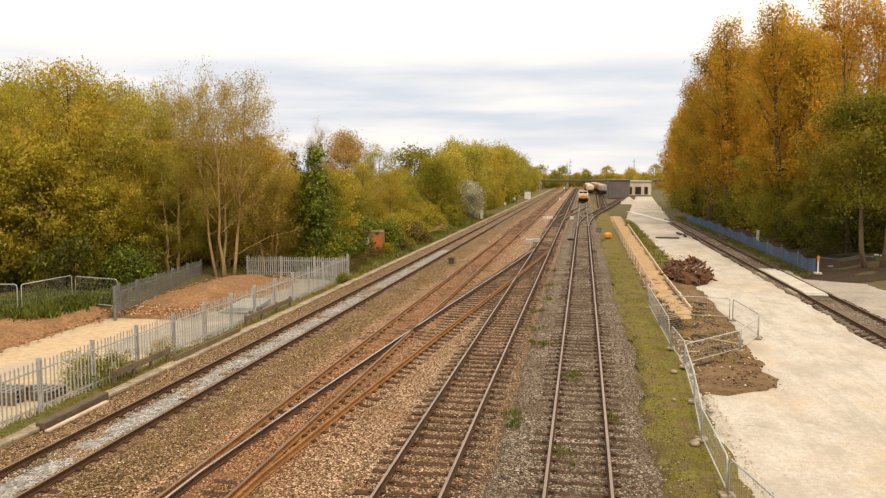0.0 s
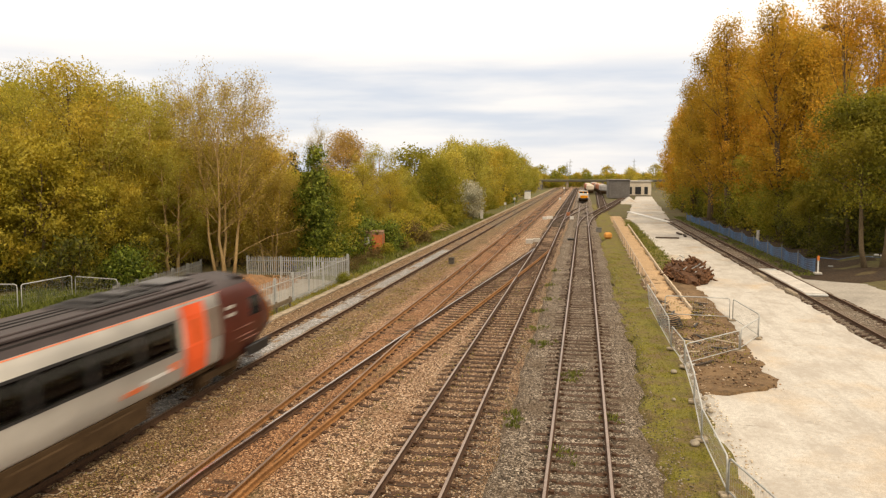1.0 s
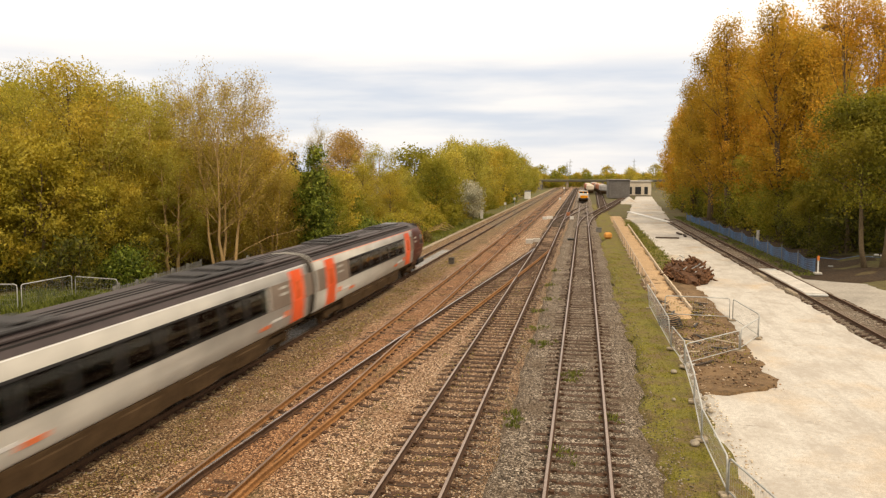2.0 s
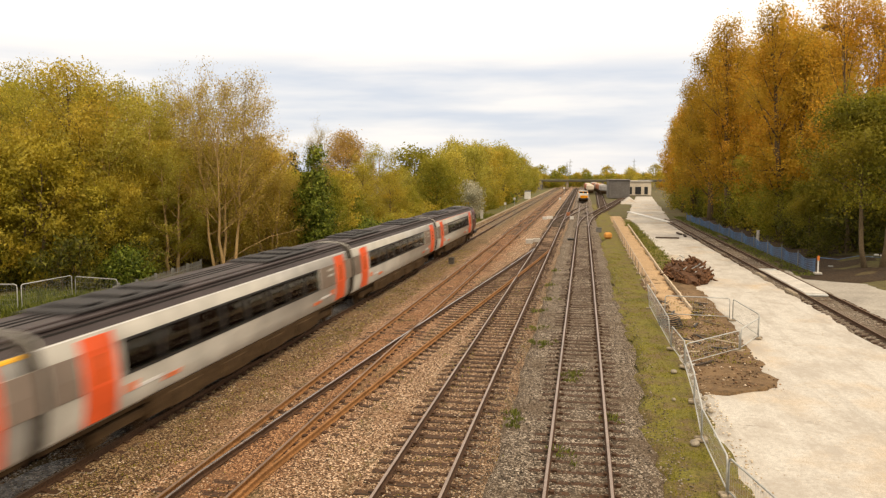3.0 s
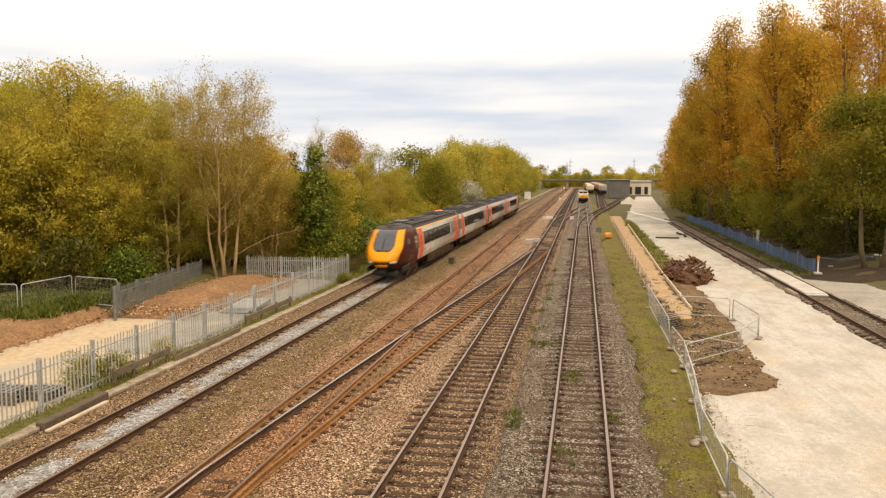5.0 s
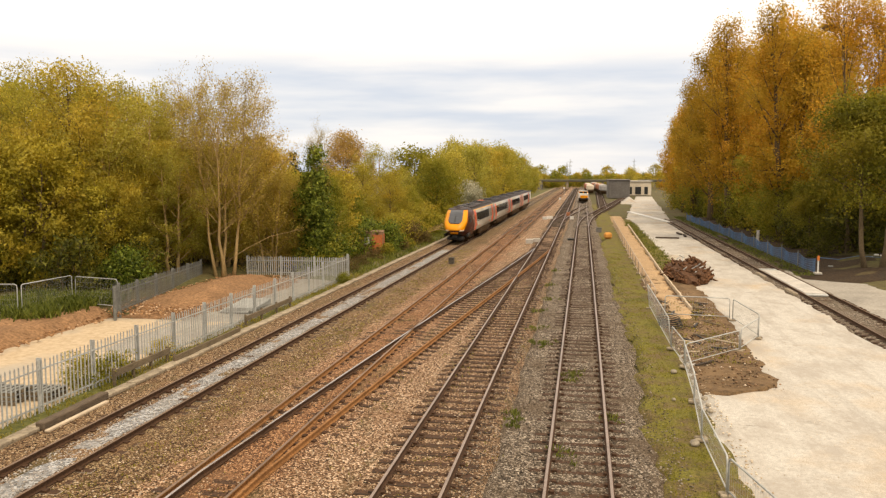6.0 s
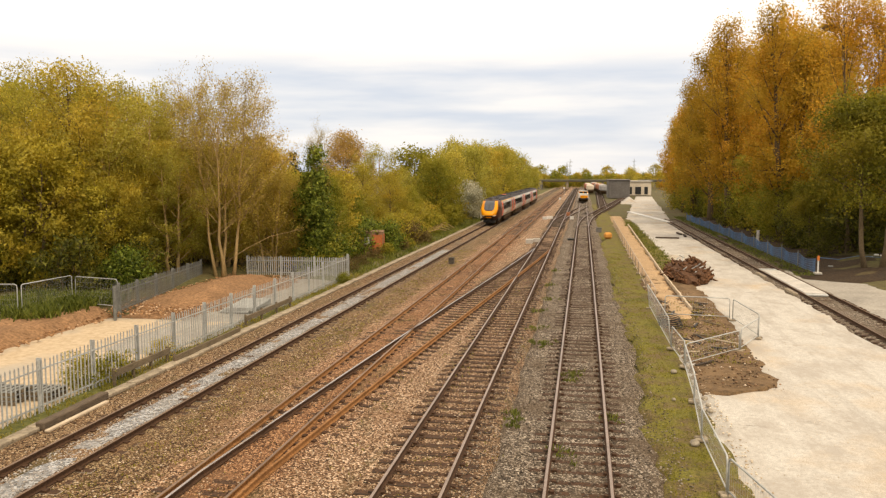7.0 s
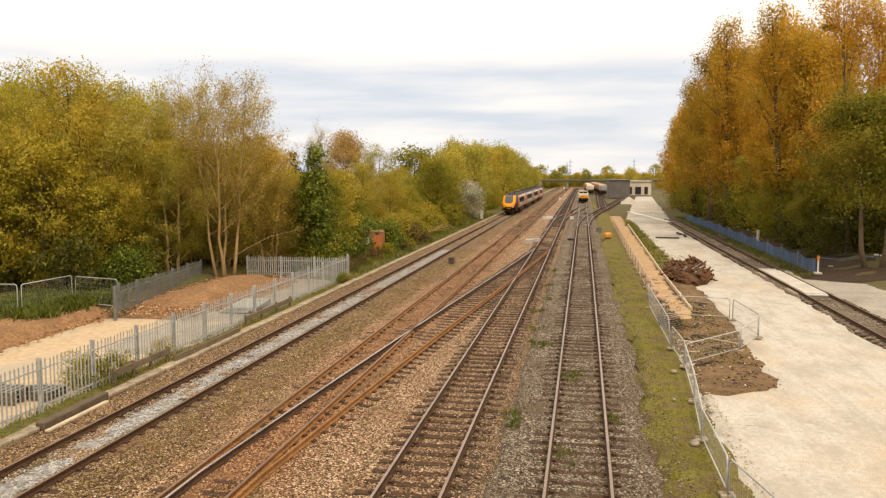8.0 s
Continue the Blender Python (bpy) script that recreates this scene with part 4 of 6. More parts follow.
    for x, y, s, p in ((-37, 40, 0.85, olive_b), (-41, 49, 0.9, olive), (-35, 53, 0.9, pale), (-46, 55, 1.0, pale), (-40, 58, 1.0, pale), (-30, 54, 0.6, olive_b), (-50, 62, 1.08, olive_b), (-28.0, 61, 0.6, olive), (-44, 66, 1.08, pale), (-33, 66, 0.62, far_olive), (-56, 70, 1.15, far_olive), (-40, 75, 0.7, far_olive), (-29, 74, 0.5, far_olive), (-27, 56, 0.5, olive), (-32.3, 53.5, 0.92, pale), (-34.5, 60, 1.02, pale), (-36.5, 57, 1.0, pale)):
        plant(p, x, y, s, r.uniform(0, 360))
    settle(bare, -24.9, 51.5)
    settle(bare_b, -30.0, 57.0)
    plant(bare_b, -26.0, 58.0, 0.95, 70)
    plant(olive, -30.2, 53.0, 0.66, 15)
    plant(pale, -28.4, 50.6, 0.62, 45)
    plant(olive, -31.4, 49.6, 0.7, 200)
    plant(pale, -32.4, 56.0, 0.82, 115)
    plant(gold, -26.4, 60.5, 1.08, 15)
    settle(gold, -27.2, 55.5)
    for x, y, k, turn in ((-23.8, 57.0, 0.86, 80), (-30.2, 58.5, 1.0, 130), (-33.0, 62.0, 1.05, 210), (-22.4, 60.5, 0.8, 300)):
        plant(gold, x, y, k, turn)
    for k in range(13):
        plant(far_olive, -60 + 3.1 * k + r.uniform(-1, 1), 78 - 0.55 * k + r.uniform(-3, 3), r.uniform(0.62, 0.8) - 0.012 * k, r.uniform(0, 360), label="olive tree deep in the wood")
    settle(spruce, -34.5, 80.0)
    plant(spruce, -36.4, 82.0, 1.02, 140)
    plant(spruce, -32.0, 84.0, 0.86, 220)
    settle(pale, -33.0, 49.0)
    # line of trees along the running lines
    settle(ivy, -20.4, 58.0)
    plant(bare_b, -20.5, 58.3, 0.34, 40, 0.8, "dead twigs standing out of an ivy-clad trunk")
    plant(green, -21.4, 64.6, 0.46, 200, 0.72)
    settle(green, -21.0, 112.0)
    settle(tan, -33.5, 108.0)
    for x, y, s, p in ((-24, 62, 0.5, olive), (-23.5, 66, 0.7, green), (-26, 69, 0.5, olive), (-23.5, 77, 0.62, green), (-23.5, 82, 0.62, olive), (-28, 84, 0.5, olive_b), (-25, 93, 0.78, pale), (-22.5, 90, 0.55, olive), (-22.5, 99, 0.62, green), (-25, 106, 0.6, far_olive), (-22, 112, 0.55, far_olive), (-21.5, 122, 0.62, far_green), (-25, 128, 0.7, far_olive), (-23, 138, 0.82, far_pale), (-26, 146, 0.84, far_pale), (-21.5, 150, 0.9, far_pale), (-24.5, 158, 0.95, far_pale), (-22.5, 166, 0.98, far_pale), (-20.8, 174, 0.95, far_olive), (-23, 184, 1.02, far_pale), (-20.6, 194, 1.0, far_olive), (-21.5, 207, 1.08, far_pale), (-22, 222, 1.1, far_olive), (-20.5, 240, 1.02, far_pale), (-22, 258, 0.95, far_olive), (-21, 276, 0.9, far_pale), (-20.5, 296, 0.95, far_green), (-22, 320, 0.75, far_olive), (-21, 345, 0.72, far_pale), (-23, 375, 0.7, far_olive)):
        plant(p, x, y, s, r.uniform(0, 360))
    settle(blossom, -18.6, 129.0)
    plant(blossom, -19.2, 132.0, 1.2, 90)
    plant(bush, -17.2, 24.5, 0.44, 140)
    plant(bush, -17.05, 25.9, 0.36, 20)
    plant(bush_o, -16.95, 29.0, 0.26, 70)
    plant(bush, -16.2, 51.5, 0.3, 50)
    # bushes round the hut
    for x, y, s in ((-21.8, 68.2, 0.9), (-21.4, 69.2, 0.7), (-20.6, 74.2, 1.2), (-19.0, 74.6, 1.05), (-17.9, 72.6, 0.4), (-21.8, 71, 1.2)):
        plant(bush if y < 71 else bush_d, x, y, s, r.uniform(0, 360))
    # bushes in front of them
    settle(bush, -20.3, 58.5)
    settle(bush_d, -20.9, 63.5)
    settle(bush_o, -19.5, 79.0)
    settle(bush_r, -18.3, 82.0)
    settle(bush_k, -29.5, 41.0)
    for i in range(46):
        y = 57 + i * 3.4 + r.uniform(-1, 1)
        plant(r.choice([bush, bush_d, bush_o, bush_o, bush]), (-21.3 if 59 < y < 74 else -19.8) + r.uniform(-1.6, 0.7), y, r.uniform(0.6, 1.15), r.uniform(0, 360))
    for i in range(18):
        plant(r.choice([bush_k, bush_d, bush, bush]), -27.5 - r.uniform(0, 9), 38.5 + r.uniform(0, 6) + i * 0.35, r.uniform(0.6, 1.0), r.uniform(0, 360))
    for i in range(8):
        plant(r.choice([bush_r, bush]), -17.6 + r.uniform(-0.5, 0.5), 57 + i * 4.5, r.uniform(0.3, 0.55), r.uniform(0, 360))
    # copper poplars and the green tree on the other side
    settle(rust, 22.0, 101.0)
    settle(rust_b, 21.5, 88.0, 40)
    for x, y, s, p in ((29.5, 82, 0.9, rust_open), (25.6, 90, 0.98, rust_open), (28.0, 100, 1.0, rust_far), (24.5, 104, 1.1, rust_far), (20.4, 115, 1.14, rust_b), (27, 113, 1.15, rust_far), (19.9, 130, 1.15, rust), (26, 135, 1.15, rust_far), (19.9, 147, 0.98, rust_b), (19.8, 164, 0.85, rust), (25, 158, 1.0, rust_far), (35, 96, 0.95, rust_far), (22.5, 182, 0.98, rust_far), (23, 198, 0.95, rust_far), (24, 216, 0.9, rust_far)):
        plant(p, x, y, s, r.uniform(0, 360))
    for x, y, s in ((34, 124, 1.0), (33, 140, 1.05), (32, 158, 1.0)):
        plant(far_olive, x, y, 1.7 * s, r.uniform(0, 360), label="tall olive tree deep in the wood")
    settle(rust_far, 31.5, 118.0)
    settle(rust_open, 23.5, 74.0)
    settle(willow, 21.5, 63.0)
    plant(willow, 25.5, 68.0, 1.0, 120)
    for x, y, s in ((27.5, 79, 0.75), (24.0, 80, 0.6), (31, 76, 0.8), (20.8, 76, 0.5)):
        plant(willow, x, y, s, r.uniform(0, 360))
    plant(green, 20.3, 88.0, 0.7, 30)
    for y in (97, 108, 120, 133, 146, 160, 175):
        plant(r.choice([far_green, far_green]), 20.5 + r.uniform(-0.5, 1.5), y, r.uniform(0.55, 0.85), r.uniform(0, 360))
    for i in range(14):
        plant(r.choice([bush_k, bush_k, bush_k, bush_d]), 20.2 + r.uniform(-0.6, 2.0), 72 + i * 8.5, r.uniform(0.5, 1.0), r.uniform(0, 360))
    # added shrubs, their dark leaf colour standing in for shade under the trees
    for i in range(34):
        plant(bush_k, 22.5 + r.uniform(0, 15), 70 + r.uniform(0, 20) + 0.4 * i, r.uniform(0.9, 1.6), r.uniform(0, 360), label="dark-leaved shrub added for the shade under the wood")
    # far trees behind the bridge
    belt = tree("broadleaf_tree", "far olive-green tree behind the bridge", 41, 10.5, 5.0, 1300, 0.6, M["leaf_olive"], M["bark"], 0.05, 1, 10, fill=0.6, clump=1.0, sub=1)
    belt_b = tree("broadleaf_tree", "far mid-green tree behind the bridge", 42, 9.5, 5.0, 1300, 0.6, M["leaf_green"], M["bark"], 0.05, 1, 10, fill=0.6, clump=1.0, sub=1)
    settle(belt, -30, 432)
    settle(belt_b, -16, 436)
    for i in range(88):
        plant(r.choice([belt, belt_b]), -78 + i * 2.15 + r.uniform(-2, 2), 426 + r.uniform(0, 60), r.uniform(0.66, 0.9), r.uniform(0, 360))
    for i in range(16):
        plant(r.choice([belt, belt_b]), -150 + i * 22 + r.uniform(-5, 5), 760 + r.uniform(-80, 160), r.uniform(1.3, 1.7), r.uniform(0, 360), label="far olive-green tree on the horizon")
    plant(far_pale, 19.0, 330, 0.74, 0, label="round pale tree behind the yard")
    settle(far_olive, -27.0, 196.0)
    settle(far_pale, -27.5, 168.0)
    settle(far_green, -25.5, 118.0)


build_trees()


# ---- the passing train ----
def half_profile():
    return [(1.20, 0.95), (1.30, 1.06), (1.355, 1.45), (1.385, 1.9), (1.36, 2.35), (1.30, 2.85), (1.20, 3.22), (1.02, 3.46), (0.7, 3.60), (0.0, 3.66)]


def shell(name, z0, z1, y0, y1, material, parent, out=0.0, label="", both=True, ny=2, inset=0.0):
    """A piece of the body's skin between two heights and two places along the coach, following its curved side."""
    prof = half_profile()

    def side(z):
        for (xa, za), (xb, zb) in zip(prof, prof[1:]):
            if za <= z <= zb:
                return xa + (xb - xa) * (z - za) / (zb - za)
        return prof[0][0]
    zs = sorted({z0, z1, *[z for _, z in prof if z0 < z < z1]})
    made = None
    for s in ((1, -1) if both else (1,)):
        bm = bmesh.new()
        rows = []
        for y in np.linspace(y0, y1, ny):
            rows.append([bm.verts.new((s * (side(z) + out), y, z)) for z in zs] + [bm.verts.new((s * (side(z) + out - 0.05), y, z)) for z in reversed(zs)])
        n = len(rows[0])
        for a, b in zip(rows, rows[1:]):
            for k in range(n):
                bm.faces.new((a[k], a[(k + 1) % n], b[(k + 1) % n], b[k]))
        bm.faces.new(rows[0][::-1])
        bm.faces.new(rows[-1])
        bmesh.ops.recalc_face_normals(bm, faces=bm.faces[:])
        made = part(name, bm, material, parent, label)
    return made


def body_loft(name, stations, material, parent, label="", open_sides=False):
    """A lofted body through stations (y, half-width scale, roof scale, floor lift)."""
    prof = half_profile()
    ring = [(x, z) for x, z in prof] + [(-x, z) for x, z in reversed(prof[:-1])]
    bm = bmesh.new()
    rows = []
    for y, sx, top, low in stations:
        rows.append([bm.verts.new((x * sx, y, low + (z - 0.95) * (top - low) / 2.71)) for x, z in ring])
    n = len(ring)
    for a, b in zip(rows, rows[1:]):
        for k in range(n):
            k2 = (k + 1) % n
            if open_sides and 1.89 < ring[k][1] < 2.86 and 1.89 < ring[k2][1] < 2.86:
                continue                                # left open for the windows
            bm.faces.new((a[k], a[k2], b[k2], b[k]))
    bm.faces.new(rows[0][::-1])
    bm.faces.new(rows[-1])
    bmesh.ops.recalc_face_normals(bm, faces=bm.faces[:])
    for f in bm.faces:
        f.smooth = len(f.verts) == 4
    return part(name, bm, material, parent, label)


def bogie(parent, y):
    bm = box_bm([(s * 1.02, y, 0.55, 0.14, 3.0, 0.26) for s in (1, -1)] + [(0, y, 0.6, 2.0, 0.5, 0.2)] + [(s * 1.04, y + d, 0.50, 0.2, 0.36, 0.36) for s in (1, -1) for d in (-1.12, 1.12)], 0.02)
    for s in (1, -1):
        for d in (-1.12, 1.12):
            bmesh.ops.create_cone(bm, cap_ends=True, segments=20, radius1=0.39, radius2=0.39, depth=0.13, matrix=Matrix.Translation((s * 0.75, y + d, 0.39)) @ Matrix.Rotation(radians(90), 4, "Y"))
    part("bogie", bm, M["underframe"], parent, "brown dusty bogie with two wheelsets")


def coach_common(c, y0, y1, doors, windows, stripe, kit):
    """Parts that all coaches share. c: the body mesh; y0, y1: its straight part; doors: (place, side on which a blank panel follows or 0)."""
    mid = (y0 + y1) / 2
    for k in range(9):
        w = -1.0 + 2.0 * k / 8
        part("roof_rib", box_bm([(w * 1.04, mid, 3.665 - 0.21 * abs(w) ** 2.6, 0.05, y1 - y0, 0.05)]), M["roof_kit"], c)
    shell("roof_side", 3.27, 3.60, y0, y1, M["roof"], c, 0.012, "dirty brown-grey roof edge")
    part("roof_skin", box_bm([(0, mid, 3.655 - 0.05, 1.5, y1 - y0, 0.11), (0, mid, 3.62 - 0.05, 1.95, y1 - y0, 0.08)], 0.02), M["roof"], c, "dirty brown-grey roof")
    solid = [y0 - 0.02] + [v for ab in windows for v in ab] + [y1 + 0.02]
    for a, b in zip(solid[::2], solid[1::2]):
        shell("side_panel", 1.9, 2.85, a, b, M["silver"], c, 0.0)
    # inside the saloon: floor, ceiling, luggage racks and rows of seats
    part("saloon_floor", box_bm([(0, mid, 1.22, 2.5, y1 - y0 - 0.1, 0.05)]), M["seat"], c)
    part("saloon_ceiling", box_bm([(0, mid, 3.1, 2.2, y1 - y0 - 0.1, 0.05)]), M["cream_panel"], c, "cream saloon ceiling")
    for q in (0.5, -0.5):
        part("ceiling_light", box_bm([(q, mid, 3.06, 0.2, y1 - y0 - 1.0, 0.03)]), M["lit_strip"], c, "lit warm-white ceiling light strip")
    for a, b in windows:
        for q in (1, -1):
            part("luggage_rack", box_bm([(q * 1.02, (a + b) / 2, 2.74, 0.36, b - a, 0.05)]), M["cream_panel"], c, "cream luggage rack")
        seats = [pose(q * 0.78, y, 1.25) for q in (1, -1) for y in np.arange(a + 0.5, b - 0.3, 0.92)]
        pieces("seat", SEAT, c, seats)
    for a, b in windows:
        shell("window", 1.9, 2.85, a, b, M["saloon_glass"], c, 0.0, "dark tinted window band", ny=2)
        shell("window_head", 2.79, 2.86, a, b, M["black"], c, 0.006)
        n = max(2, int((b - a) / 1.9))
        for k in range(1, n):
            y = a + (b - a) * k / n
            shell("window_post", 1.98, 2.82, y - 0.09, y + 0.09, M["black"], c, 0.014)
        shell("waist_line", 1.90, 1.965, a, b, M["black"], c, 0.006, "thin black line under the windows")
    for y, blank in doors:
        shell("door", 1.02, 3.16, y - 0.68, y + 0.68, M["door_orange"], c, 0.016, "bright orange plug door")
        shell("door_window", 1.98, 2.70, y - 0.2, y + 0.2, M["door_glass"], c, 0.020, "narrow door window")
        inner = 1 if y < mid else -1
        if blank:
            a, b = sorted((y + inner * 0.74, y + inner * 2.9))
            shell("vestibule_panel", 1.88, 2.84, a, b, M["taupe"], c, 0.01, "brown-grey body panel")
            for dz in (0.0, 0.26):
                shell("notice", 2.34 + dz, 2.44 + dz, y + inner * 1.5 - 0.38, y + inner * 1.5 + 0.38, M["silver"], c, 0.016, "small pale notice bar")
        a, b = sorted((y - inner * 0.74, y - inner * 1.9))
        shell("end_panel", 1.88, 2.84, a, b, M["taupe"], c, 0.01, "brown-grey end panel")
        shell("livery_mark", 1.42, 1.52, y + inner * 2.2 - 0.7, y + inner * 2.2 + 0.7, M["white"], c, 0.010, "pale bar of unreadable lettering")
        shell("livery_mark", 1.42, 1.66, y + inner * 1.3 - 0.25, y + inner * 1.3 + 0.25, M["livery_orange"], c, 0.014, "orange livery mark")
        shell("livery_mark", 1.28, 1.42, y + inner * 3.4 - 0.45, y + inner * 3.4 + 0.45, M["livery_orange"], c, 0.014, "orange livery mark")
    shell("cantrail_stripe", 3.165 if stripe else 3.232, 3.255, y0, y1, M["stripe_yellow" if stripe else "livery_orange" if stripe is None else "white"], c, 0.012, "thin stripe below the roof")
    # skirts and underframe boxes between the bogies
    for s in (1, -1):
        part("skirt", box_bm([(s * 1.22, mid, 0.68, 0.1, (y1 - y0) - 8.6, 0.62)], 0.03), M["underframe"], c, "brown dusty underframe skirt")
        for y in np.linspace(y0 + 6.2, y1 - 6.2, 4):
            part("equipment_box", box_bm([(s * 1.25, y, 0.60, 0.14, 1.9, 0.5)], 0.03), M["underframe"], c)
    part("underframe", box_bm([(0, mid, 0.86, 2.2, y1 - y0, 0.18)], 0.02), M["underframe"], c)
    part("engine_raft", box_bm([(0, mid, 0.52, 1.7, (y1 - y0) - 9.4, 0.54)], 0.05), M["underframe"], c, "black engine raft under the floor")
    for y, l, w, h in kit:
        part("roof_unit", box_bm([(0, y, 3.66 + h / 2 - 0.02, w, l, h)] + [(0, y + d, 3.68 + h, w * 0.75, l * 0.16, 0.06) for d in (-l * 0.3, 0, l * 0.3)], 0.04), M["roof_kit"], c, "black roof equipment housing")


NOSE = [(0.72, 0.75), (0.95, 0.35), (1.25, 0.04), (1.45, 0.0), (1.75, 0.14), (2.1, 0.48), (2.45, 0.86), (2.8, 1.24), (3.1, 1.62), (3.35, 2.05), (3.5, 2.45), (3.62, 3.1)]


def nose_back(z):
    for (za, ba), (zb, bb) in zip(NOSE, NOSE[1:]):
        if z <= zb:
            return ba + (bb - ba) * max(0.0, z - za) / (zb - za)
    return NOSE[-1][1]


def nose_half(z):
    if z < 1.4:
        return 0.62 + 0.37 * (z - 0.72) / 0.68
    return 0.99 + 0.22 * smooth(1.3, 2.3, z) - 0.105 * max(0.0, z - 2.1) ** 1.7


def end_coach(train, y_tip, sign, stripe):
    """A driving coach, its nose tip at y_tip, the rest lying towards sign along the track."""
    L = 24.65 if sign > 0 else 26.1
    s = sign
    body = body_loft("carriage", [(y_tip + s * 5.3, 1.0, 3.66, 0.95), (y_tip + s * (L - 0.25), 1.0, 3.66, 0.95)], M["silver"], train, "silver-grey driving carriage", True)

    def nose(w, z, out=0.0):
        back = nose_back(z) + 0.55 * abs(w) ** 3.2 - out
        return (w * (nose_half(z) + out * 0.3), y_tip + s * back, z)
    # the cab: a closed shell from the raked face back to the body's section
    zs = [0.72, 0.95, 1.25, 1.6, 1.95, 2.3, 2.65, 3.0, 3.3, 3.5]
    ws = [-1, -0.85, -0.6, -0.3, 0, 0.3, 0.6, 0.85, 1]
    prof = half_profile()

    def side(z):
        for (xa, za), (xb, zb) in zip(prof, prof[1:]):
            if za <= z <= zb:
                return xa + (xb - xa) * (z - za) / (zb - za)
        return 1.2
    bm = bmesh.new()
    rows = []
    for z in zs:
        back = min(0.95, z)
        left = [(-side(z), y_tip + s * 5.35, z), (-side(z) * 0.998, y_tip + s * 4.2, z), (-(side(z) * 0.7 + nose_half(z) * 0.3), y_tip + s * (nose_back(z) * 0.45 + 1.9), z)]
        row = left + [nose(w, z) for w in ws] + [(-x, y, zz) for x, y, zz in reversed(left)]
        rows.append([bm.verts.new(p) for p in row])
    n = len(rows[0])
    for a, b in zip(rows, rows[1:]):
        for k in range(n - 1):
            f = bm.faces.new((a[k], a[k + 1], b[k + 1], b[k]))
            f.smooth = True
    # roof over the cab
    top = rows[-1]
    ridge = [bm.verts.new((0, v.co.y, 3.66 if abs(v.co.y - y_tip) > 3.0 else 3.58)) for v in top[:n // 2 + 1]]
    for k in range(n // 2):
        bm.faces.new((top[k], top[k + 1], ridge[k + 1], ridge[k])).smooth = True
        bm.faces.new((top[n - 1 - k], ridge[k], ridge[k + 1], top[n - 2 - k])).smooth = True
    bm.faces.new(rows[0])
    bmesh.ops.remove_doubles(bm, verts=bm.verts[:], dist=0.001)
    bmesh.ops.recalc_face_normals(bm, faces=bm.faces[:])
    for f in bm.faces:
        f.material_index = 1 if min(v.co.z for v in f.verts) > 3.25 else 0
    part("cab", bm, M["maroon"], body, "maroon cab sides with a raked nose").data.materials.append(M["roof"])

    def patch(name, w0, w1, z0, z1, mat, out, label, nw=10, nz=12, depth=0.10, taper=0.0, rounded=0.0):
        bm = bmesh.new()
        grid = {}
        for i in range(nw + 1):
            for j in range(nz + 1):
                z = z0 + (z1 - z0) * j / nz
                k = (1 - taper * j / nz) * (1 - rounded * max(0.0, 1 - j / nz / 0.25) ** 2)
                grid[i, j] = bm.verts.new(nose((w0 + (w1 - w0) * i / nw) * k, z, out))
        for i in range(nw):
            for j in range(nz):
                bm.faces.new((grid[i, j], grid[i + 1, j], grid[i + 1, j + 1], grid[i, j + 1])).smooth = True
        ret = bmesh.ops.extrude_face_region(bm, geom=bm.faces[:])
        for v in [g for g in ret["geom"] if isinstance(g, bmesh.types.BMVert)]:
            v.co.y += s * depth
        bmesh.ops.recalc_face_normals(bm, faces=bm.faces[:])
        return part(name, bm, mat, body, label)
    patch("nose_face", -1.0, 1.0, 1.36, 3.42, M["yellow"], 0.03, "bright yellow warning face", 16, 18)
    patch("windscreen", -0.60, 0.60, 2.08, 3.38, M["screen"], 0.05, "large raked grey windscreen", nz=20, taper=-0.06, rounded=0.3)
    patch("screen_edge", -0.40, 0.40, 2.03, 2.09, M["black"], 0.045, "black windscreen seal", 8, 2)
    patch("wiper", -0.04, 0.02, 2.24, 2.85, M["black"], 0.075, "black windscreen wiper", 2, 6)
    patch("roof_dome", -0.98, 0.98, 3.38, 3.56, M["roof"], 0.045, "dark roof fairing over the cab", 12, 4, 0.5)
    for w in (-1, 1):
        a, b = sorted((w * 0.62, w * 0.985))
        patch("headlight", a, b, 1.26, 1.40, M["lamp"], 0.055, "clear headlight cluster", 5, 3)
    patch("nose_gap", -0.98, 0.98, 0.74, 1.36, M["black"], 0.02, "black recess above the coupler", 6, 3)
    patch("coupler_hatch", -0.45, 0.45, 1.0, 1.17, M["yellow"], 0.12, "yellow coupler cover", 5, 3)
    part("snow_plough", box_bm([(0, y_tip + s * 1.2, 0.50, 1.7, 0.8, 0.36), (0, y_tip + s * 0.65, 0.72, 0.5, 0.8, 0.3)], 0.08), M["black"], body, "black plough under the nose")
    for q in (1, -1):
        part("cab_skirt", box_bm([(q * 1.19, y_tip + s * 2.2, 0.78, 0.14, 2.0, 0.36)], 0.03), M["black"], body, "black cab skirt")
    a, b = sorted((y_tip + s * 2.2, y_tip + s * 3.15))
    shell("cab_window", 2.08, 2.75, a, b, M["glass"], body, -0.03, "cab side window")
    a, b = sorted((y_tip + s * 4.5, y_tip + s * 5.0))
    for dz in (0.0, 0.26):
        shell("notice", 2.34 + dz, 2.44 + dz, a, b, M["silver"], body, 0.03, "small pale notice bar")
    for dz, dy in ((0.0, 0.0), (0.18, 0.5), (0.5, 0.7)):
        a, b = sorted((y_tip + s * (2.4 + dy), y_tip + s * (3.8 + dy)))
        shell("sweep_line", 1.30 + dz, 1.325 + dz, a, b, M["livery_line"], body, 0.0, "thin pale livery sweep")
    a, b = sorted((y_tip + s * 5.3, y_tip + s * (L - 0.27)))
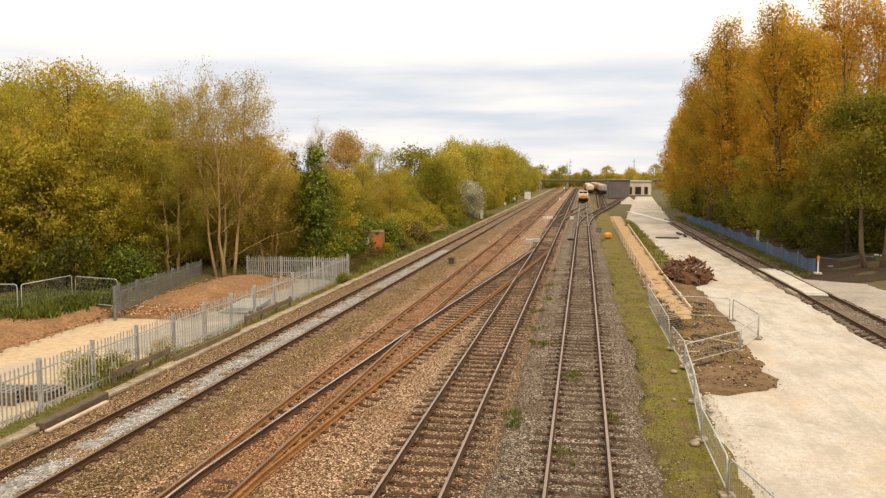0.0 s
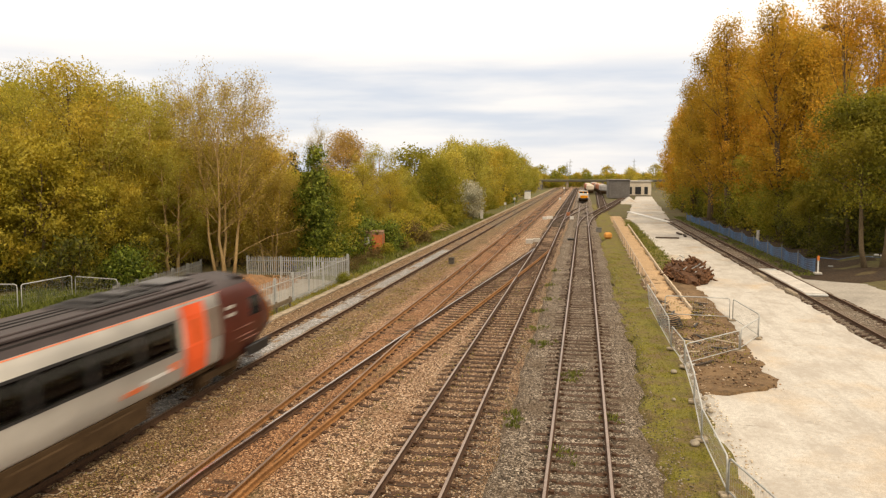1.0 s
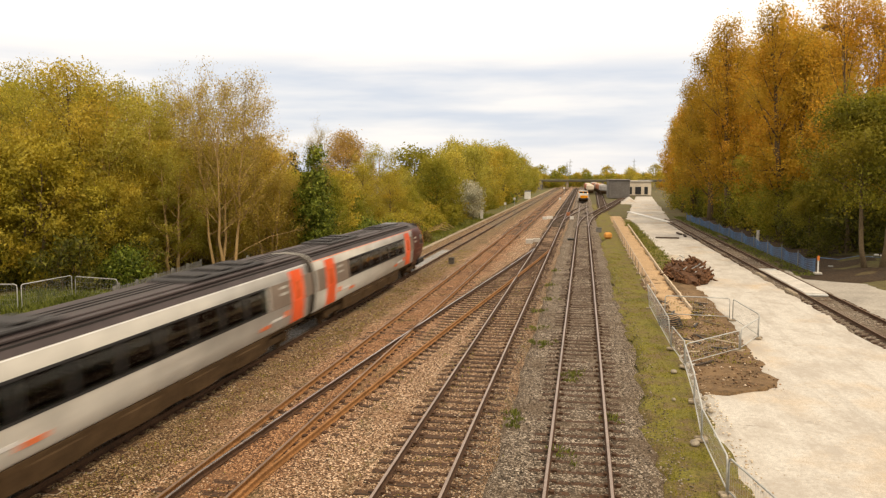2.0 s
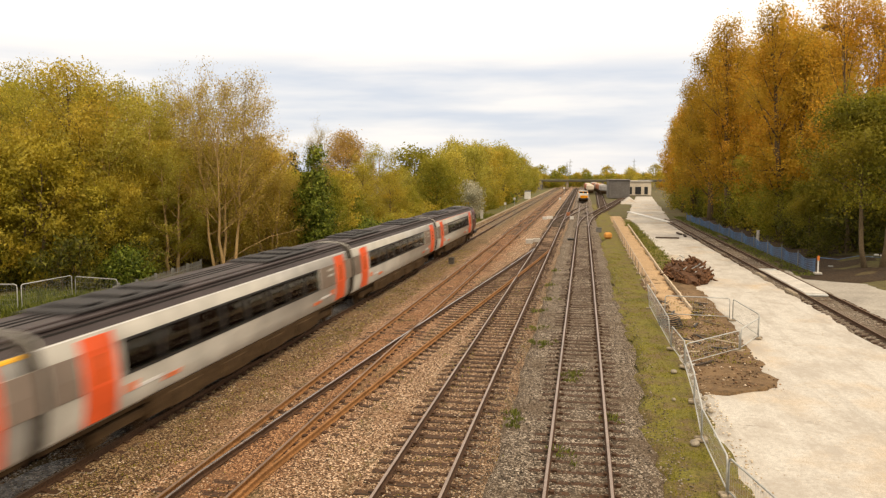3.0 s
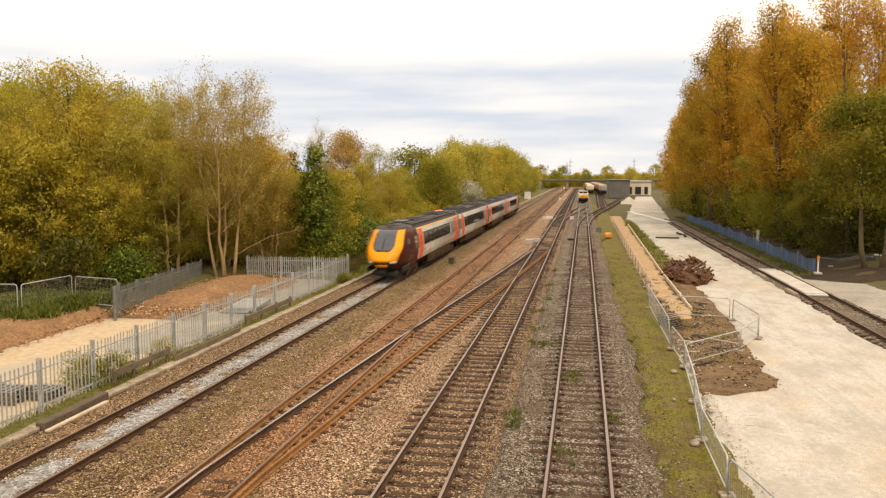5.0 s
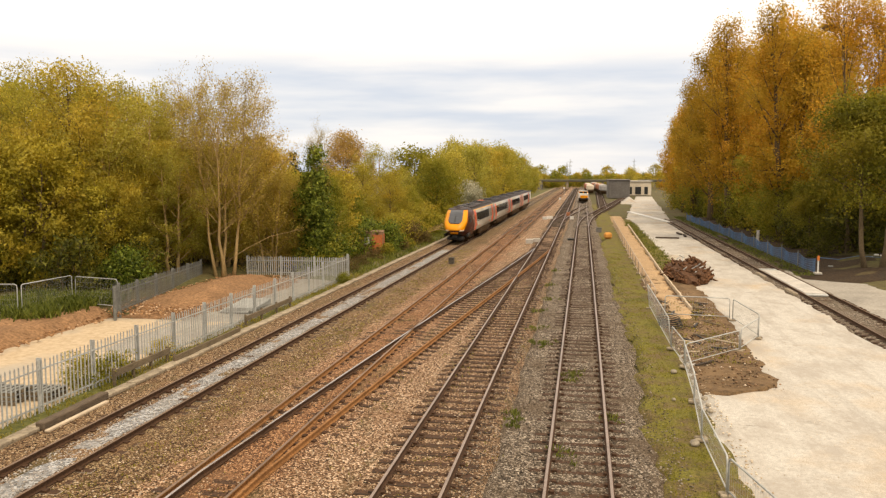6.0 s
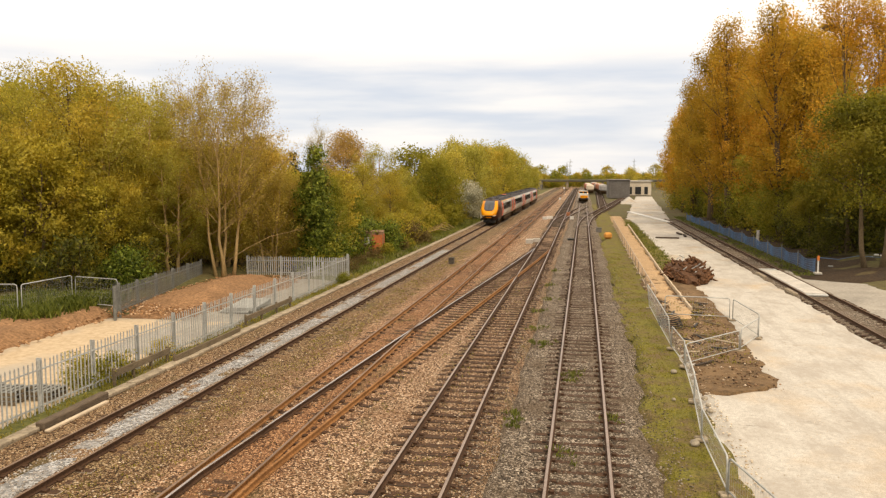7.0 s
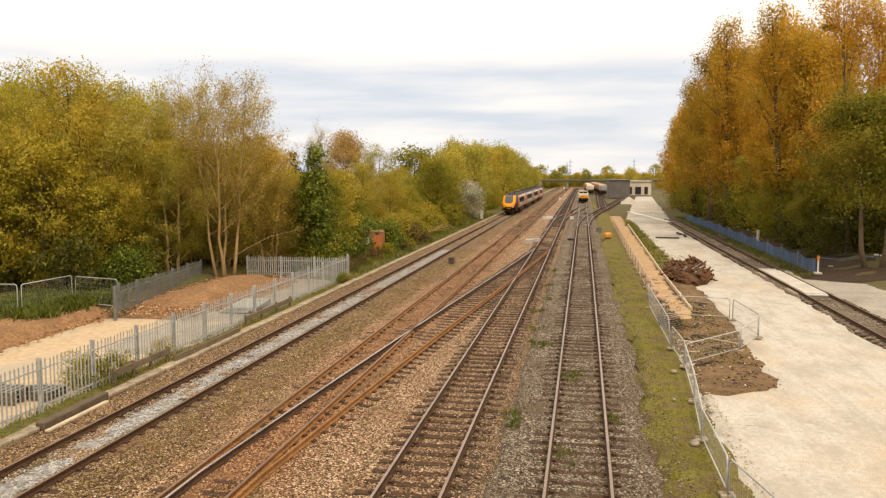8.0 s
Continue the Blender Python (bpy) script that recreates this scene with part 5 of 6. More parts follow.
    ya, yb = y_tip + s * (6.6 if sign > 0 else 7.2), y_tip + s * (L - (1.8 if sign > 0 else 2.4))
    win = sorted((y_tip + s * (7.55 if sign > 0 else 8.15), y_tip + s * (L - 5.3)))
    coach_common(body, a, b, [(ya, 0), (yb, 1)], [win], stripe, [(y_tip + s * 9.5, 3.6, 1.3, 0.09), (y_tip + s * 19.5, 5.0, 1.5, 0.11)])
    am, bm_ = sorted((y_tip + s * 5.2, y_tip + s * 5.45))
    shell("maroon_panel", 1.0, 3.25, am, bm_, M["maroon"], body, 0.02, "maroon edge behind the cab")
    for y in (5.0, L - 3.6):
        bogie(body, y_tip + s * y)
    for y, w, l in ((6.4, 0.9, 1.5), (8.6, 0.55, 1.0)):
        part("roof_hatch", box_bm([(-0.15, y_tip + s * y, 3.74, w, l, 0.06)], 0.02), M["hatch_grey"], body, "pale grey roof hatch")
    if sign > 0:
        part("roof_panel", box_bm([(0.1, y_tip + s * 20.5, 3.84, 0.7, 1.7, 0.04)], 0.01), M["livery_orange"], body, "orange roof panel")
    return body


def mid_coach(train, y0, stripe, kit):
    L = 23.3
    body = body_loft("carriage", [(y0 + 0.25, 1, 3.66, 0.95), (y0 + L - 0.25, 1, 3.66, 0.95)], M["silver"], train, "silver-grey passenger carriage", True)
    coach_common(body, y0 + 0.27, y0 + L - 0.27, [(y0 + 2.2, 0), (y0 + L - 1.6, 1)], [(y0 + 3.15, y0 + L - 4.7)], stripe, kit)
    for y in (3.6, L - 3.6):
        bogie(body, y0 + y)
    return body


def seat_mesh():
    """A coach seat pair: cushion, raked back and pale headrest."""
    bm = box_bm([(0, 0.1, 0.42, 0.95, 0.46, 0.14), (0, 0.36, 0.78, 0.95, 0.14, 0.72), (-0.24, 0.34, 1.12, 0.40, 0.10, 0.24), (0.24, 0.34, 1.12, 0.40, 0.10, 0.24)], 0.03)
    me = bpy.data.meshes.new("seat")
    bm.to_mesh(me)
    bm.free()
    me.materials.append(M["seat"])
    return me


def saloon_glass():
    """Tinted glass: see-through and dark, with a clear mirror sheen."""
    m = bpy.data.materials.new("tinted_saloon_glass")
    m.use_nodes = True
    nt = m.node_tree
    tint = nt.nodes.new("ShaderNodeBsdfTransparent")
    tint.inputs["Color"].default_value = (0.66, 0.74, 0.73, 1)
    sheen = nt.nodes.new("ShaderNodeBsdfGlossy")
    sheen.inputs["Roughness"].default_value = 0.03
    fr = nt.nodes.new("ShaderNodeFresnel")
    fr.inputs["IOR"].default_value = 1.45
    mx = nt.nodes.new("ShaderNodeMixShader")
    nt.links.new(fr.outputs[0], mx.inputs[0])
    nt.links.new(tint.outputs[0], mx.inputs[1])
    nt.links.new(sheen.outputs[0], mx.inputs[2])
    nt.links.new(mx.outputs[0], nt.nodes["Material Output"].inputs["Surface"])
    return m


M["underframe"].node_tree.nodes["Principled BSDF"].inputs["Specular IOR Level"].default_value = 0.08
M["saloon_glass"] = saloon_glass()
M["cream_panel"] = plain("cream_saloon_panel", (0.72, 0.66, 0.5), 0.5)
m_lit, nt_lit, bsdf_lit = base_mat("lit_ceiling_strip", 0.4)
bsdf_lit.inputs["Base Color"].default_value = (0.8, 0.76, 0.66, 1)
bsdf_lit.inputs["Emission Color"].default_value = (1.0, 0.86, 0.62, 1)
bsdf_lit.inputs["Emission Strength"].default_value = 10.0
M["lit_strip"] = m_lit
M["hatch_grey"] = plain("pale_grey_roof_hatch", (0.15, 0.145, 0.145), 0.5)
SEAT = seat_mesh()


def build_train():
    """Four coaches; y runs forward from just inside the rear nose."""
    m, nt, bsdf = base_mat("headlight_glass", 0.12)
    bsdf.inputs["Base Color"].default_value = (0.75, 0.72, 0.66, 1)
    M["lamp"] = m
    M["door_glass"] = plain("orange_tinted_door_glass", (0.62, 0.10, 0.03), 0.15, 0.0, 0.03)
    M["livery_orange"] = plain("orange_livery_paint", (0.80, 0.20, 0.08), 0.4, 0.0, 0.03)
    M["livery_line"] = plain("pale_pink_livery_line", (0.26, 0.12, 0.09), 0.4, 0.0, 0.03)
    train = empty("passenger_train", "four-coach silver passenger train with orange doors and maroon cabs", "train")
    J = [23.1, 46.9, 70.6]
    end_coach(train, -1.5, 1, True)
    mid_coach(train, J[0] + 0.17, False, [(J[0] + 5, 5.5, 1.6, 0.11), (J[0] + 17, 6.0, 1.6, 0.1)])
    mid_coach(train, J[1] + 0.2, False, [(J[1] + 5, 5.5, 1.6, 0.11), (J[1] + 17, 6.0, 1.6, 0.1)])
    end_coach(train, 96.9, -1, None)
    for j in J:
        body_loft("gangway", [(j + 0.1 + d, 0.985 - 0.04 * (k % 2), 3.62 - 0.06 * (k % 2), 1.0) for k, d in enumerate((-0.4, -0.3, -0.2, -0.1, 0.0, 0.1, 0.2, 0.3, 0.4))], M["gangway"], train, "ribbed rubber gangway between carriages")
    return train


train = build_train()



# ---- fences and lineside things ----
def place_row(a, b, step):
    """Poses along a line from a to b (x, y), turned so that local x runs along it."""
    d = Vector(b) - Vector(a)
    n = max(1, round(d.length / step))
    turn = math.degrees(math.atan2(d.y, d.x))
    return [(Vector(a) + d * (i / n), turn) for i in range(n + 1)], n


def pale_mesh(h, material):
    """A palisade pale: a W-section strip with a split point."""
    w, d = 0.034, 0.012
    xs = [(-w, 0), (-w * 0.45, d), (0, 0.2 * d), (w * 0.45, d), (w, 0)]
    tops = [h - 0.05, h, h - 0.07, h, h - 0.05]
    bm = bmesh.new()
    lo = [bm.verts.new((x, y, 0)) for x, y in xs]
    hi = [bm.verts.new((x, y, t)) for (x, y), t in zip(xs, tops)]
    lo2 = [bm.verts.new((x, y + 0.005, 0)) for x, y in xs]
    hi2 = [bm.verts.new((x, y + 0.005, t)) for (x, y), t in zip(xs, tops)]
    for k in range(4):
        bm.faces.new((lo[k], lo[k + 1], hi[k + 1], hi[k]))
        bm.faces.new((lo2[k + 1], lo2[k], hi2[k], hi2[k + 1]))
        bm.faces.new((hi[k], hi[k + 1], hi2[k + 1], hi2[k]))
    me = bpy.data.meshes.new("pale")
    bm.to_mesh(me)
    bm.free()
    me.materials.append(material)
    return me


def palisade(label, a, b, z, h, material, step=0.155, bay=2.75, zb=None):
    zb = z if zb is None else zb
    f = empty("palisade_fence", label, "fence")
    pale = pale_mesh(h, material)
    row, n = place_row(a, b, step)
    r = random.Random(n)
    pieces("pale", pale, f, [pose(p.x, p.y, z + (zb - z) * i / n + r.uniform(-0.012, 0.012), r.uniform(-0.6, 0.6), r.uniform(-0.7, 0.7), t) for i, (p, t) in enumerate(row)])
    posts, m = place_row(a, b, bay)
    for i, (p, t) in enumerate(posts):
        zz = z + (zb - z) * i / m
        part("post", box_bm([(0, 0, 0, 0.11, 0.012, h + 0.55), (0, 0.055, 0, 0.012, 0.10, h + 0.55), (0, 0.11, 0, 0.11, 0.012, h + 0.55)]), material, f).matrix_basis = pose(p.x, p.y, zz + h / 2 - 0.22, 0, 0, t) @ Matrix.Translation((0, 0.03, 0))
    for i in range(m):
        (p, t), (q, _) = posts[i], posts[i + 1]
        c, ln = (p + q) / 2, (q - p).length
        zc = z + (zb - z) * (i + 0.5) / m
        for up in (0.22, h - 0.3):
            part("fence_rail", box_bm([(0, 0.022, up, ln, 0.03, 0.05)]), material, f).matrix_basis = pose(c.x, c.y, zc, 0, -math.degrees(math.atan2((zb - z) / m, ln)), t)
    return f


def mesh_panel(label, a, b, h, z=-0.12, lean=0.0, wires=0.12, feet=True, name="mesh_fence_panel", material=None, gauge=0.0022):
    """A welded-mesh fence panel in a tube frame with rounded corners, standing on two block feet."""
    material = material or M["galv"]
    d = Vector(b) - Vector(a)
    ln, turn = d.length, math.degrees(math.atan2(d.y, d.x))
    root = empty(name, label, "fence panel", "site fence panels", pose(a[0], a[1], z, lean, 0, turn))
    c = min(0.12, h * 0.15)
    path = [(0.03, 0, 0), (0.03, 0, h - c), (0.03 + c * 0.3, 0, h - c * 0.3), (0.03 + c, 0, h), (ln - 0.03 - c, 0, h), (ln - 0.03 - c * 0.3, 0, h - c * 0.3), (ln - 0.03, 0, h - c), (ln - 0.03, 0, 0)]
    v, f = join_tubes([tube(path, [0.024] * len(path), 8), tube([(0.03, 0, 0.12), (ln - 0.03, 0, 0.12)], [0.02, 0.02], 6)])
    link_mesh("frame", v, f, [material], root, "grey steel tube frame", smooth=True)
    wl = []
    x = 0.06
    while x < ln - 0.05:
        wl.append(tube([(x, 0, 0.12), (x, 0, h - 0.02)], [gauge, gauge], 3))
        x += wires
    zz = 0.3
    while zz < h:
        wl.append(tube([(0.04, 0, zz), (ln - 0.04, 0, zz)], [gauge, gauge], 3))
        zz += wires * 2
    v, f = join_tubes(wl)
    tagged(link_mesh("mesh_infill", v, f, [material], root, "thin welded wire mesh"), kind="stuff")
    if feet:
        for x in (0.05, ln - 0.05):
            part("foot", box_bm([(x, 0, 0.0, 0.13, 0.34, 0.09)], 0.02), M["concrete"], root, "small concrete block foot")
    return root


def build_fences():
    palisade("grey galvanised palisade fence beside the line", (-16.62, 16.0), (-16.62, 54.2), -0.32, 1.68, M["galv"], 0.195)
    palisade("grey galvanised palisade fence across the yard end", (-16.7, 54.4), (-24.3, 54.0), -0.25, 1.38, M["galv"])
    palisade("dull grey palisade fence along the wood", (-24.1, 37.2), (-26.5, 51.2), -0.22, 1.45, M["galv_dark"], zb=-0.34)
    palisade("short dull grey palisade return panel", (-24.1, 37.2), (-23.6, 36.0), -0.25, 1.65, M["galv_dark"])
    # mesh panels at the back of the yard
    mesh_panel("grey mesh fence panel at the wood's edge", (-31.6, 33.4), (-27.6, 34.2), 1.55, 0.15)
    mesh_panel("grey mesh fence panel at the wood's edge", (-27.5, 34.3), (-27.3, 38.0), 1.55, 0.12)
    mesh_panel("grey mesh fence panel at the wood's edge", (-27.2, 38.1), (-24.2, 37.4), 1.55, 0.05)
    # leaning barriers beside the haul road
    w = "low steel mesh barrier beside the haul road"
    mesh_panel("tall steel mesh panel by the sand path", (3.66, 43.6), (3.73, 33.45), 1.3, lean=6)
    mesh_panel(w, (3.73, 33.4), (3.88, 30.3), 0.95)
    mesh_panel(w, (3.88, 30.25), (3.62, 25.65), 0.86)
    mesh_panel(w, (3.6, 25.55), (3.31, 21.9), 0.86)
    mesh_panel(w, (3.3, 21.8), (3.32, 18.05), 0.88)
    mesh_panel(w, (3.33, 18.0), (4.1, 14.6), 0.9)
    mesh_panel("low steel mesh barrier across the churned earth", (3.9, 30.3), (6.45, 33.4), 0.86)
    mesh_panel("low steel mesh barrier across the churned earth", (6.5, 33.5), (7.75, 36.2), 0.9)
    mesh_panel("low steel mesh barrier across the churned earth", (4.2, 41.2), (7.38, 40.85), 1.05)
    mesh_panel("low steel mesh barrier across the churned earth", (7.45, 40.6), (7.8, 36.3), 1.05)
    for y0 in np.arange(44.5, 112, 3.6):
        mesh_panel("low mesh fence along the sand path", (4.05 + 0.003 * (y0 - 44), y0), (4.06 + 0.003 * (y0 - 44), y0 + 3.5), 0.9, wires=0.25, material=M["galv_sand"])
    # path edging boards
    for y0 in np.arange(44, 116, 2.4):
        tagged(part_top("edging_board", [(5.75 + 0.011 * max(0, y0 - 60), y0, -0.02, 0.10, 2.3, 0.24)], M["sand_board"], 0.01, random.uniform(-1.5, 1.5)), "pale timber edging board of the sand path", "board", "path edging boards")


def part_top(name, boxes, material, bevel=0.01, turn=0.0, tip=0.0):
    """A loose thing in one mesh, with its origin at its middle."""
    cx, cy, cz = boxes[0][:3]
    bm = box_bm([(b[0] - cx, b[1] - cy, b[2] - cz, *b[3:]) for b in boxes], bevel)
    me = bpy.data.meshes.new(name)
    bm.to_mesh(me)
    bm.free()
    me.materials.append(material)
    ob = new(name, me)
    ob.matrix_basis = pose(cx, cy, cz, tip, 0, turn)
    return ob


M["galv_sand"] = worn("dusty_pinkish_steel", (0.40, 0.31, 0.24), (0.55, 0.44, 0.35), 9.0, 0.8, 0.7, 0.1, 0.1, 0.003)
M["sand_board"] = worn("pale_dusty_timber", (0.46, 0.35, 0.24), (0.66, 0.54, 0.40), 4.0, 1.2, 0.9, 0, 0.4, 0.01, stretch=(14, 1, 14))
build_fences()


def build_trough():
    """Concrete cable trough along the line, lid by lid."""
    t = empty("cable_trough", "weathered concrete cable trough with lids beside the line", "cable trough")
    lid = bpy.data.meshes.new("trough_lid")
    bm = box_bm([(0, 0, 0, 0.42, 0.98, 0.10)], 0.015)
    bm.to_mesh(lid)
    bm.free()
    lid.materials.append(M["concrete"])
    r = random.Random(5)
    mats = []
    y = -4.0
    while y < 150:
        if not (20.3 < y < 23.0):
            mats.append(pose(-15.5 + r.uniform(-0.025, 0.025), y, -0.17 + r.uniform(-0.02, 0.015), r.uniform(-1, 1), r.uniform(-1.5, 1.5), r.uniform(-1.2, 1.2)))
        y += 1.0
    pieces("trough_lid", lid, t, mats)
    part("trough_run", box_bm([(-15.5, 335, -0.2, 0.42, 370, 0.16)]), M["concrete"], t)
    part("trough_wall", box_bm([(-15.5, 72, -0.32, 0.36, 156, 0.2)]), M["concrete"], t)


def build_lineside():
    build_trough()
    r = random.Random(8)
    b = "weathered timber baulk lying beside the line"
    tagged(part_top("timber_baulk", [(-15.35, 21.2, -0.10, 0.30, 3.3, 0.24)], M["baulk"], 0.03, 2.0), b, "timber")
    tagged(part_top("timber_plank", [(-15.0, 20.9, -0.17, 0.14, 3.0, 0.07)], M["sand_board"], 0.01, 1.5), "pale timber plank lying on the ballast", "timber")
    for cx, y0, y1, zz in ((-16.2, 24.6, 28.4, 0.12), (-15.55, 27.6, 33.5, -0.02), (-16.15, 35.5, 41.6, 0.1)):
        e = empty("plank_edging", "dark timber plank edging on short posts", "timber edging")
        part("plank", box_bm([(cx, (y0 + y1) / 2, zz, 0.07, y1 - y0, 0.24)], 0.01), M["board"], e)
        for y in np.linspace(y0 + 0.1, y1 - 0.1, 4):
            part("post", box_bm([(cx - 0.06, y, zz - 0.14, 0.10, 0.10, 0.64)], 0.01), M["board"], e)
    # point motors and boxes among the tracks
    for x, y, sx, sy, sz, m, lab in ((-5.6, 83.7, 0.7, 1.1, 0.42, "pale_concrete", "pale grey point motor box beside the track"), (-4.95, 85.6, 0.7, 0.6, 0.36, "pale_concrete", "pale grey equipment box beside the track"), (-6.1, 129.0, 0.8, 0.8, 0.4, "white", "white equipment box beside the track"), (-5.4, 131.0, 0.9, 0.7, 0.4, "white", "white equipment box beside the track"), (-10.6, 63.2, 0.42, 0.5, 0.5, "black_box", "dark grey relay box between the lines"), (-1.8, 129.8, 0.6, 0.6, 0.45, "white", "white equipment box beside the siding"), (-1.3, 88.2, 0.7, 0.4, 0.2, "black", "black ground box beside the siding"), (-2.6, 141, 0.6, 0.9, 0.6, "wagon_red", "red-brown equipment box beside the siding"), (2.0, 101, 0.7, 0.5, 0.6, "grey_wall", "grey box on the moss strip")):
        e = empty("equipment_box", lab, "box")
        part("body", box_bm([(x, y, sz / 2 - 0.22, sx, sy, sz)], 0.03), M[m], e)
        part("lid", box_bm([(x, y, sz - 0.20, sx + 0.06, sy + 0.06, 0.05)], 0.015), M[m], e)
        for d in (-0.3, 0.3):
            part("foot", box_bm([(x + d * sx, y, -0.2, 0.1, sy * 0.8, 0.12)], 0.01), M["concrete"], e)
    e = empty("sand_bag_heap", "orange builder's bag on the moss strip", "bag")
    part("bag", box_bm([(2.85, 91.3, 0.16, 0.9, 0.9, 0.72)], 0.2), M["orange_bag"], e)
    # hut with orange door under the trees
    h = empty("lineside_hut", "small brick hut with an orange door among bushes", "hut", at=pose(-19.2, 71.5, -0.35, 0, 0, 12))
    part("wall", box_bm([(-0.6, 0, 1.05, 2.6, 2.2, 2.1)], 0.02), M["hut_wall"], h, "weathered brick wall")
    part("roof", box_bm([(-0.6, 0, 2.13, 2.64, 2.24, 0.07)], 0.02), M["hut_wall"], h, "flat brown roof")
    part("door", box_bm([(0.15, -1.13, 0.95, 0.95, 0.07, 1.85)], 0.01), M["hut_orange"], h, "orange-brown painted door")
    part("door", box_bm([(0.73, 0, 0.95, 0.07, 0.9, 1.85)], 0.01), M["hut_orange"], h, "orange-brown painted door")
    part("window", box_bm([(-0.8, -1.12, 1.3, 0.5, 0.05, 0.7)], 0.01), M["white"], h, "pale boarded window")
    # marker post, relay cabin
    e = empty("marker_post", "pale concrete marker post on the verge", "post")
    part("shaft", box_bm([(-16.3, 127, 0.45, 0.45, 0.4, 1.5)], 0.04), M["pale_concrete"], e)
    part("cap", box_bm([(-16.3, 127, 1.22, 0.5, 0.45, 0.08)], 0.02), M["pale_concrete"], e)
    e = empty("relay_cabin", "small white relay cabin with dark roof", "cabin")
    part("wall", box_bm([(-16.6, 238, 0.9, 1.7, 2.4, 2.3)], 0.03), M["white"], e)
    part("roof", box_bm([(-16.6, 238, 2.15, 2.0, 2.7, 0.25)], 0.05), M["grey_wall"], e)
    for x, y, hh in ((-16.4, 190, 1.6), (-16.2, 165, 1.3), (-5.9, 205, 1.2), (-6.2, 260, 3.0)):
        e = empty("sign_post", "small pale lineside sign on a post", "sign")
        part("post", box_bm([(x, y, hh / 2 - 0.3, 0.08, 0.08, hh)], 0.01), M["galv"], e)
        part("plate", box_bm([(x, y - 0.05, hh - 0.3, 0.5, 0.03, 0.5)], 0.01), M["white"], e)
    # fallen rails and branches on the verge
    for k in range(4):
        v, f = tube([(-18.6 - 0.2 * k, 92 + 1.6 * k, 0.1 + 0.12 * k), (-17.4, 93.5 + 1.8 * k, 0.5 + 0.15 * k), (-16.6 + 0.1 * k, 95 + 1.5 * k, 0.25)], [0.07, 0.06, 0.05], 6)
        tagged(link_mesh("fallen_branch", v, f, [M["pale_bark"]], smooth=True), "pale bare fallen branch on the verge", "branch")
    # long bare branch in front of the ivy tree
    v, f = tube([(-24.6, 51.0, 1.0), (-23.4, 51.8, 1.9), (-22.0, 52.6, 2.7), (-20.8, 53.2, 3.0), (-19.8, 53.6, 3.3)], [0.03, 0.026, 0.02, 0.014, 0.008], 6)
    tagged(link_mesh("leaning_branch", v, f, [M["pale_bark"]], smooth=True), "long pale leaning branch of the bare tree", "branch")
    # materials stacked in the yard
    for x, y, n in ((-18.6, 22.3, 3), (-17.8, 23.0, 2)):
        e = empty("pallet_stack", "weathered grey timber pallets stacked in the yard", "pallets")
        for k in range(n):
            z = -0.3 + 0.15 * k
            for j in range(5):
                part("slat", box_bm([(x - 0.5 + 0.25 * j, y, z + 0.12, 0.14, 1.0, 0.022)]), M["galv_dark"], e)
            for j in (-0.42, 0, 0.42):
                part("bearer", box_bm([(x, y + j, z + 0.05, 1.2, 0.1, 0.1)]), M["board"], e)
    e = empty("slab_stack", "flat pale grey sheets lying in the yard", "sheets")
    for k in range(3):
        part("sheet", box_bm([(-18.4 + 0.1 * k, 40.5, -0.22 + 0.1 * k, 1.6, 3.2, 0.08, 4 * k)], 0.01), M["galv"], e)


M["baulk"] = worn("weathered_dark_baulk", (0.06, 0.042, 0.028), (0.18, 0.13, 0.088), 4.0, 1.2, 0.9, 0, 0.7, 0.02, stretch=(14.0, 1.0, 14.0))
M["stone_dull"] = worn("dull_field_stone", (0.2, 0.165, 0.12), (0.4, 0.34, 0.26), 6.0, 1.0, 0.9)
M["black_box"] = worn("grimy_dark_box", (0.05, 0.04, 0.03), (0.12, 0.10, 0.08), 6.0, 1.0, 0.8)
M["orange_bag"] = worn("orange_woven_bag", (0.55, 0.22, 0.05), (0.74, 0.36, 0.10), 8.0, 1.0, 0.9)
M["hut_wall"] = worn("brown_brick", (0.17, 0.10, 0.06), (0.34, 0.2, 0.12), 9.0, 1.0, 0.9)
build_lineside()


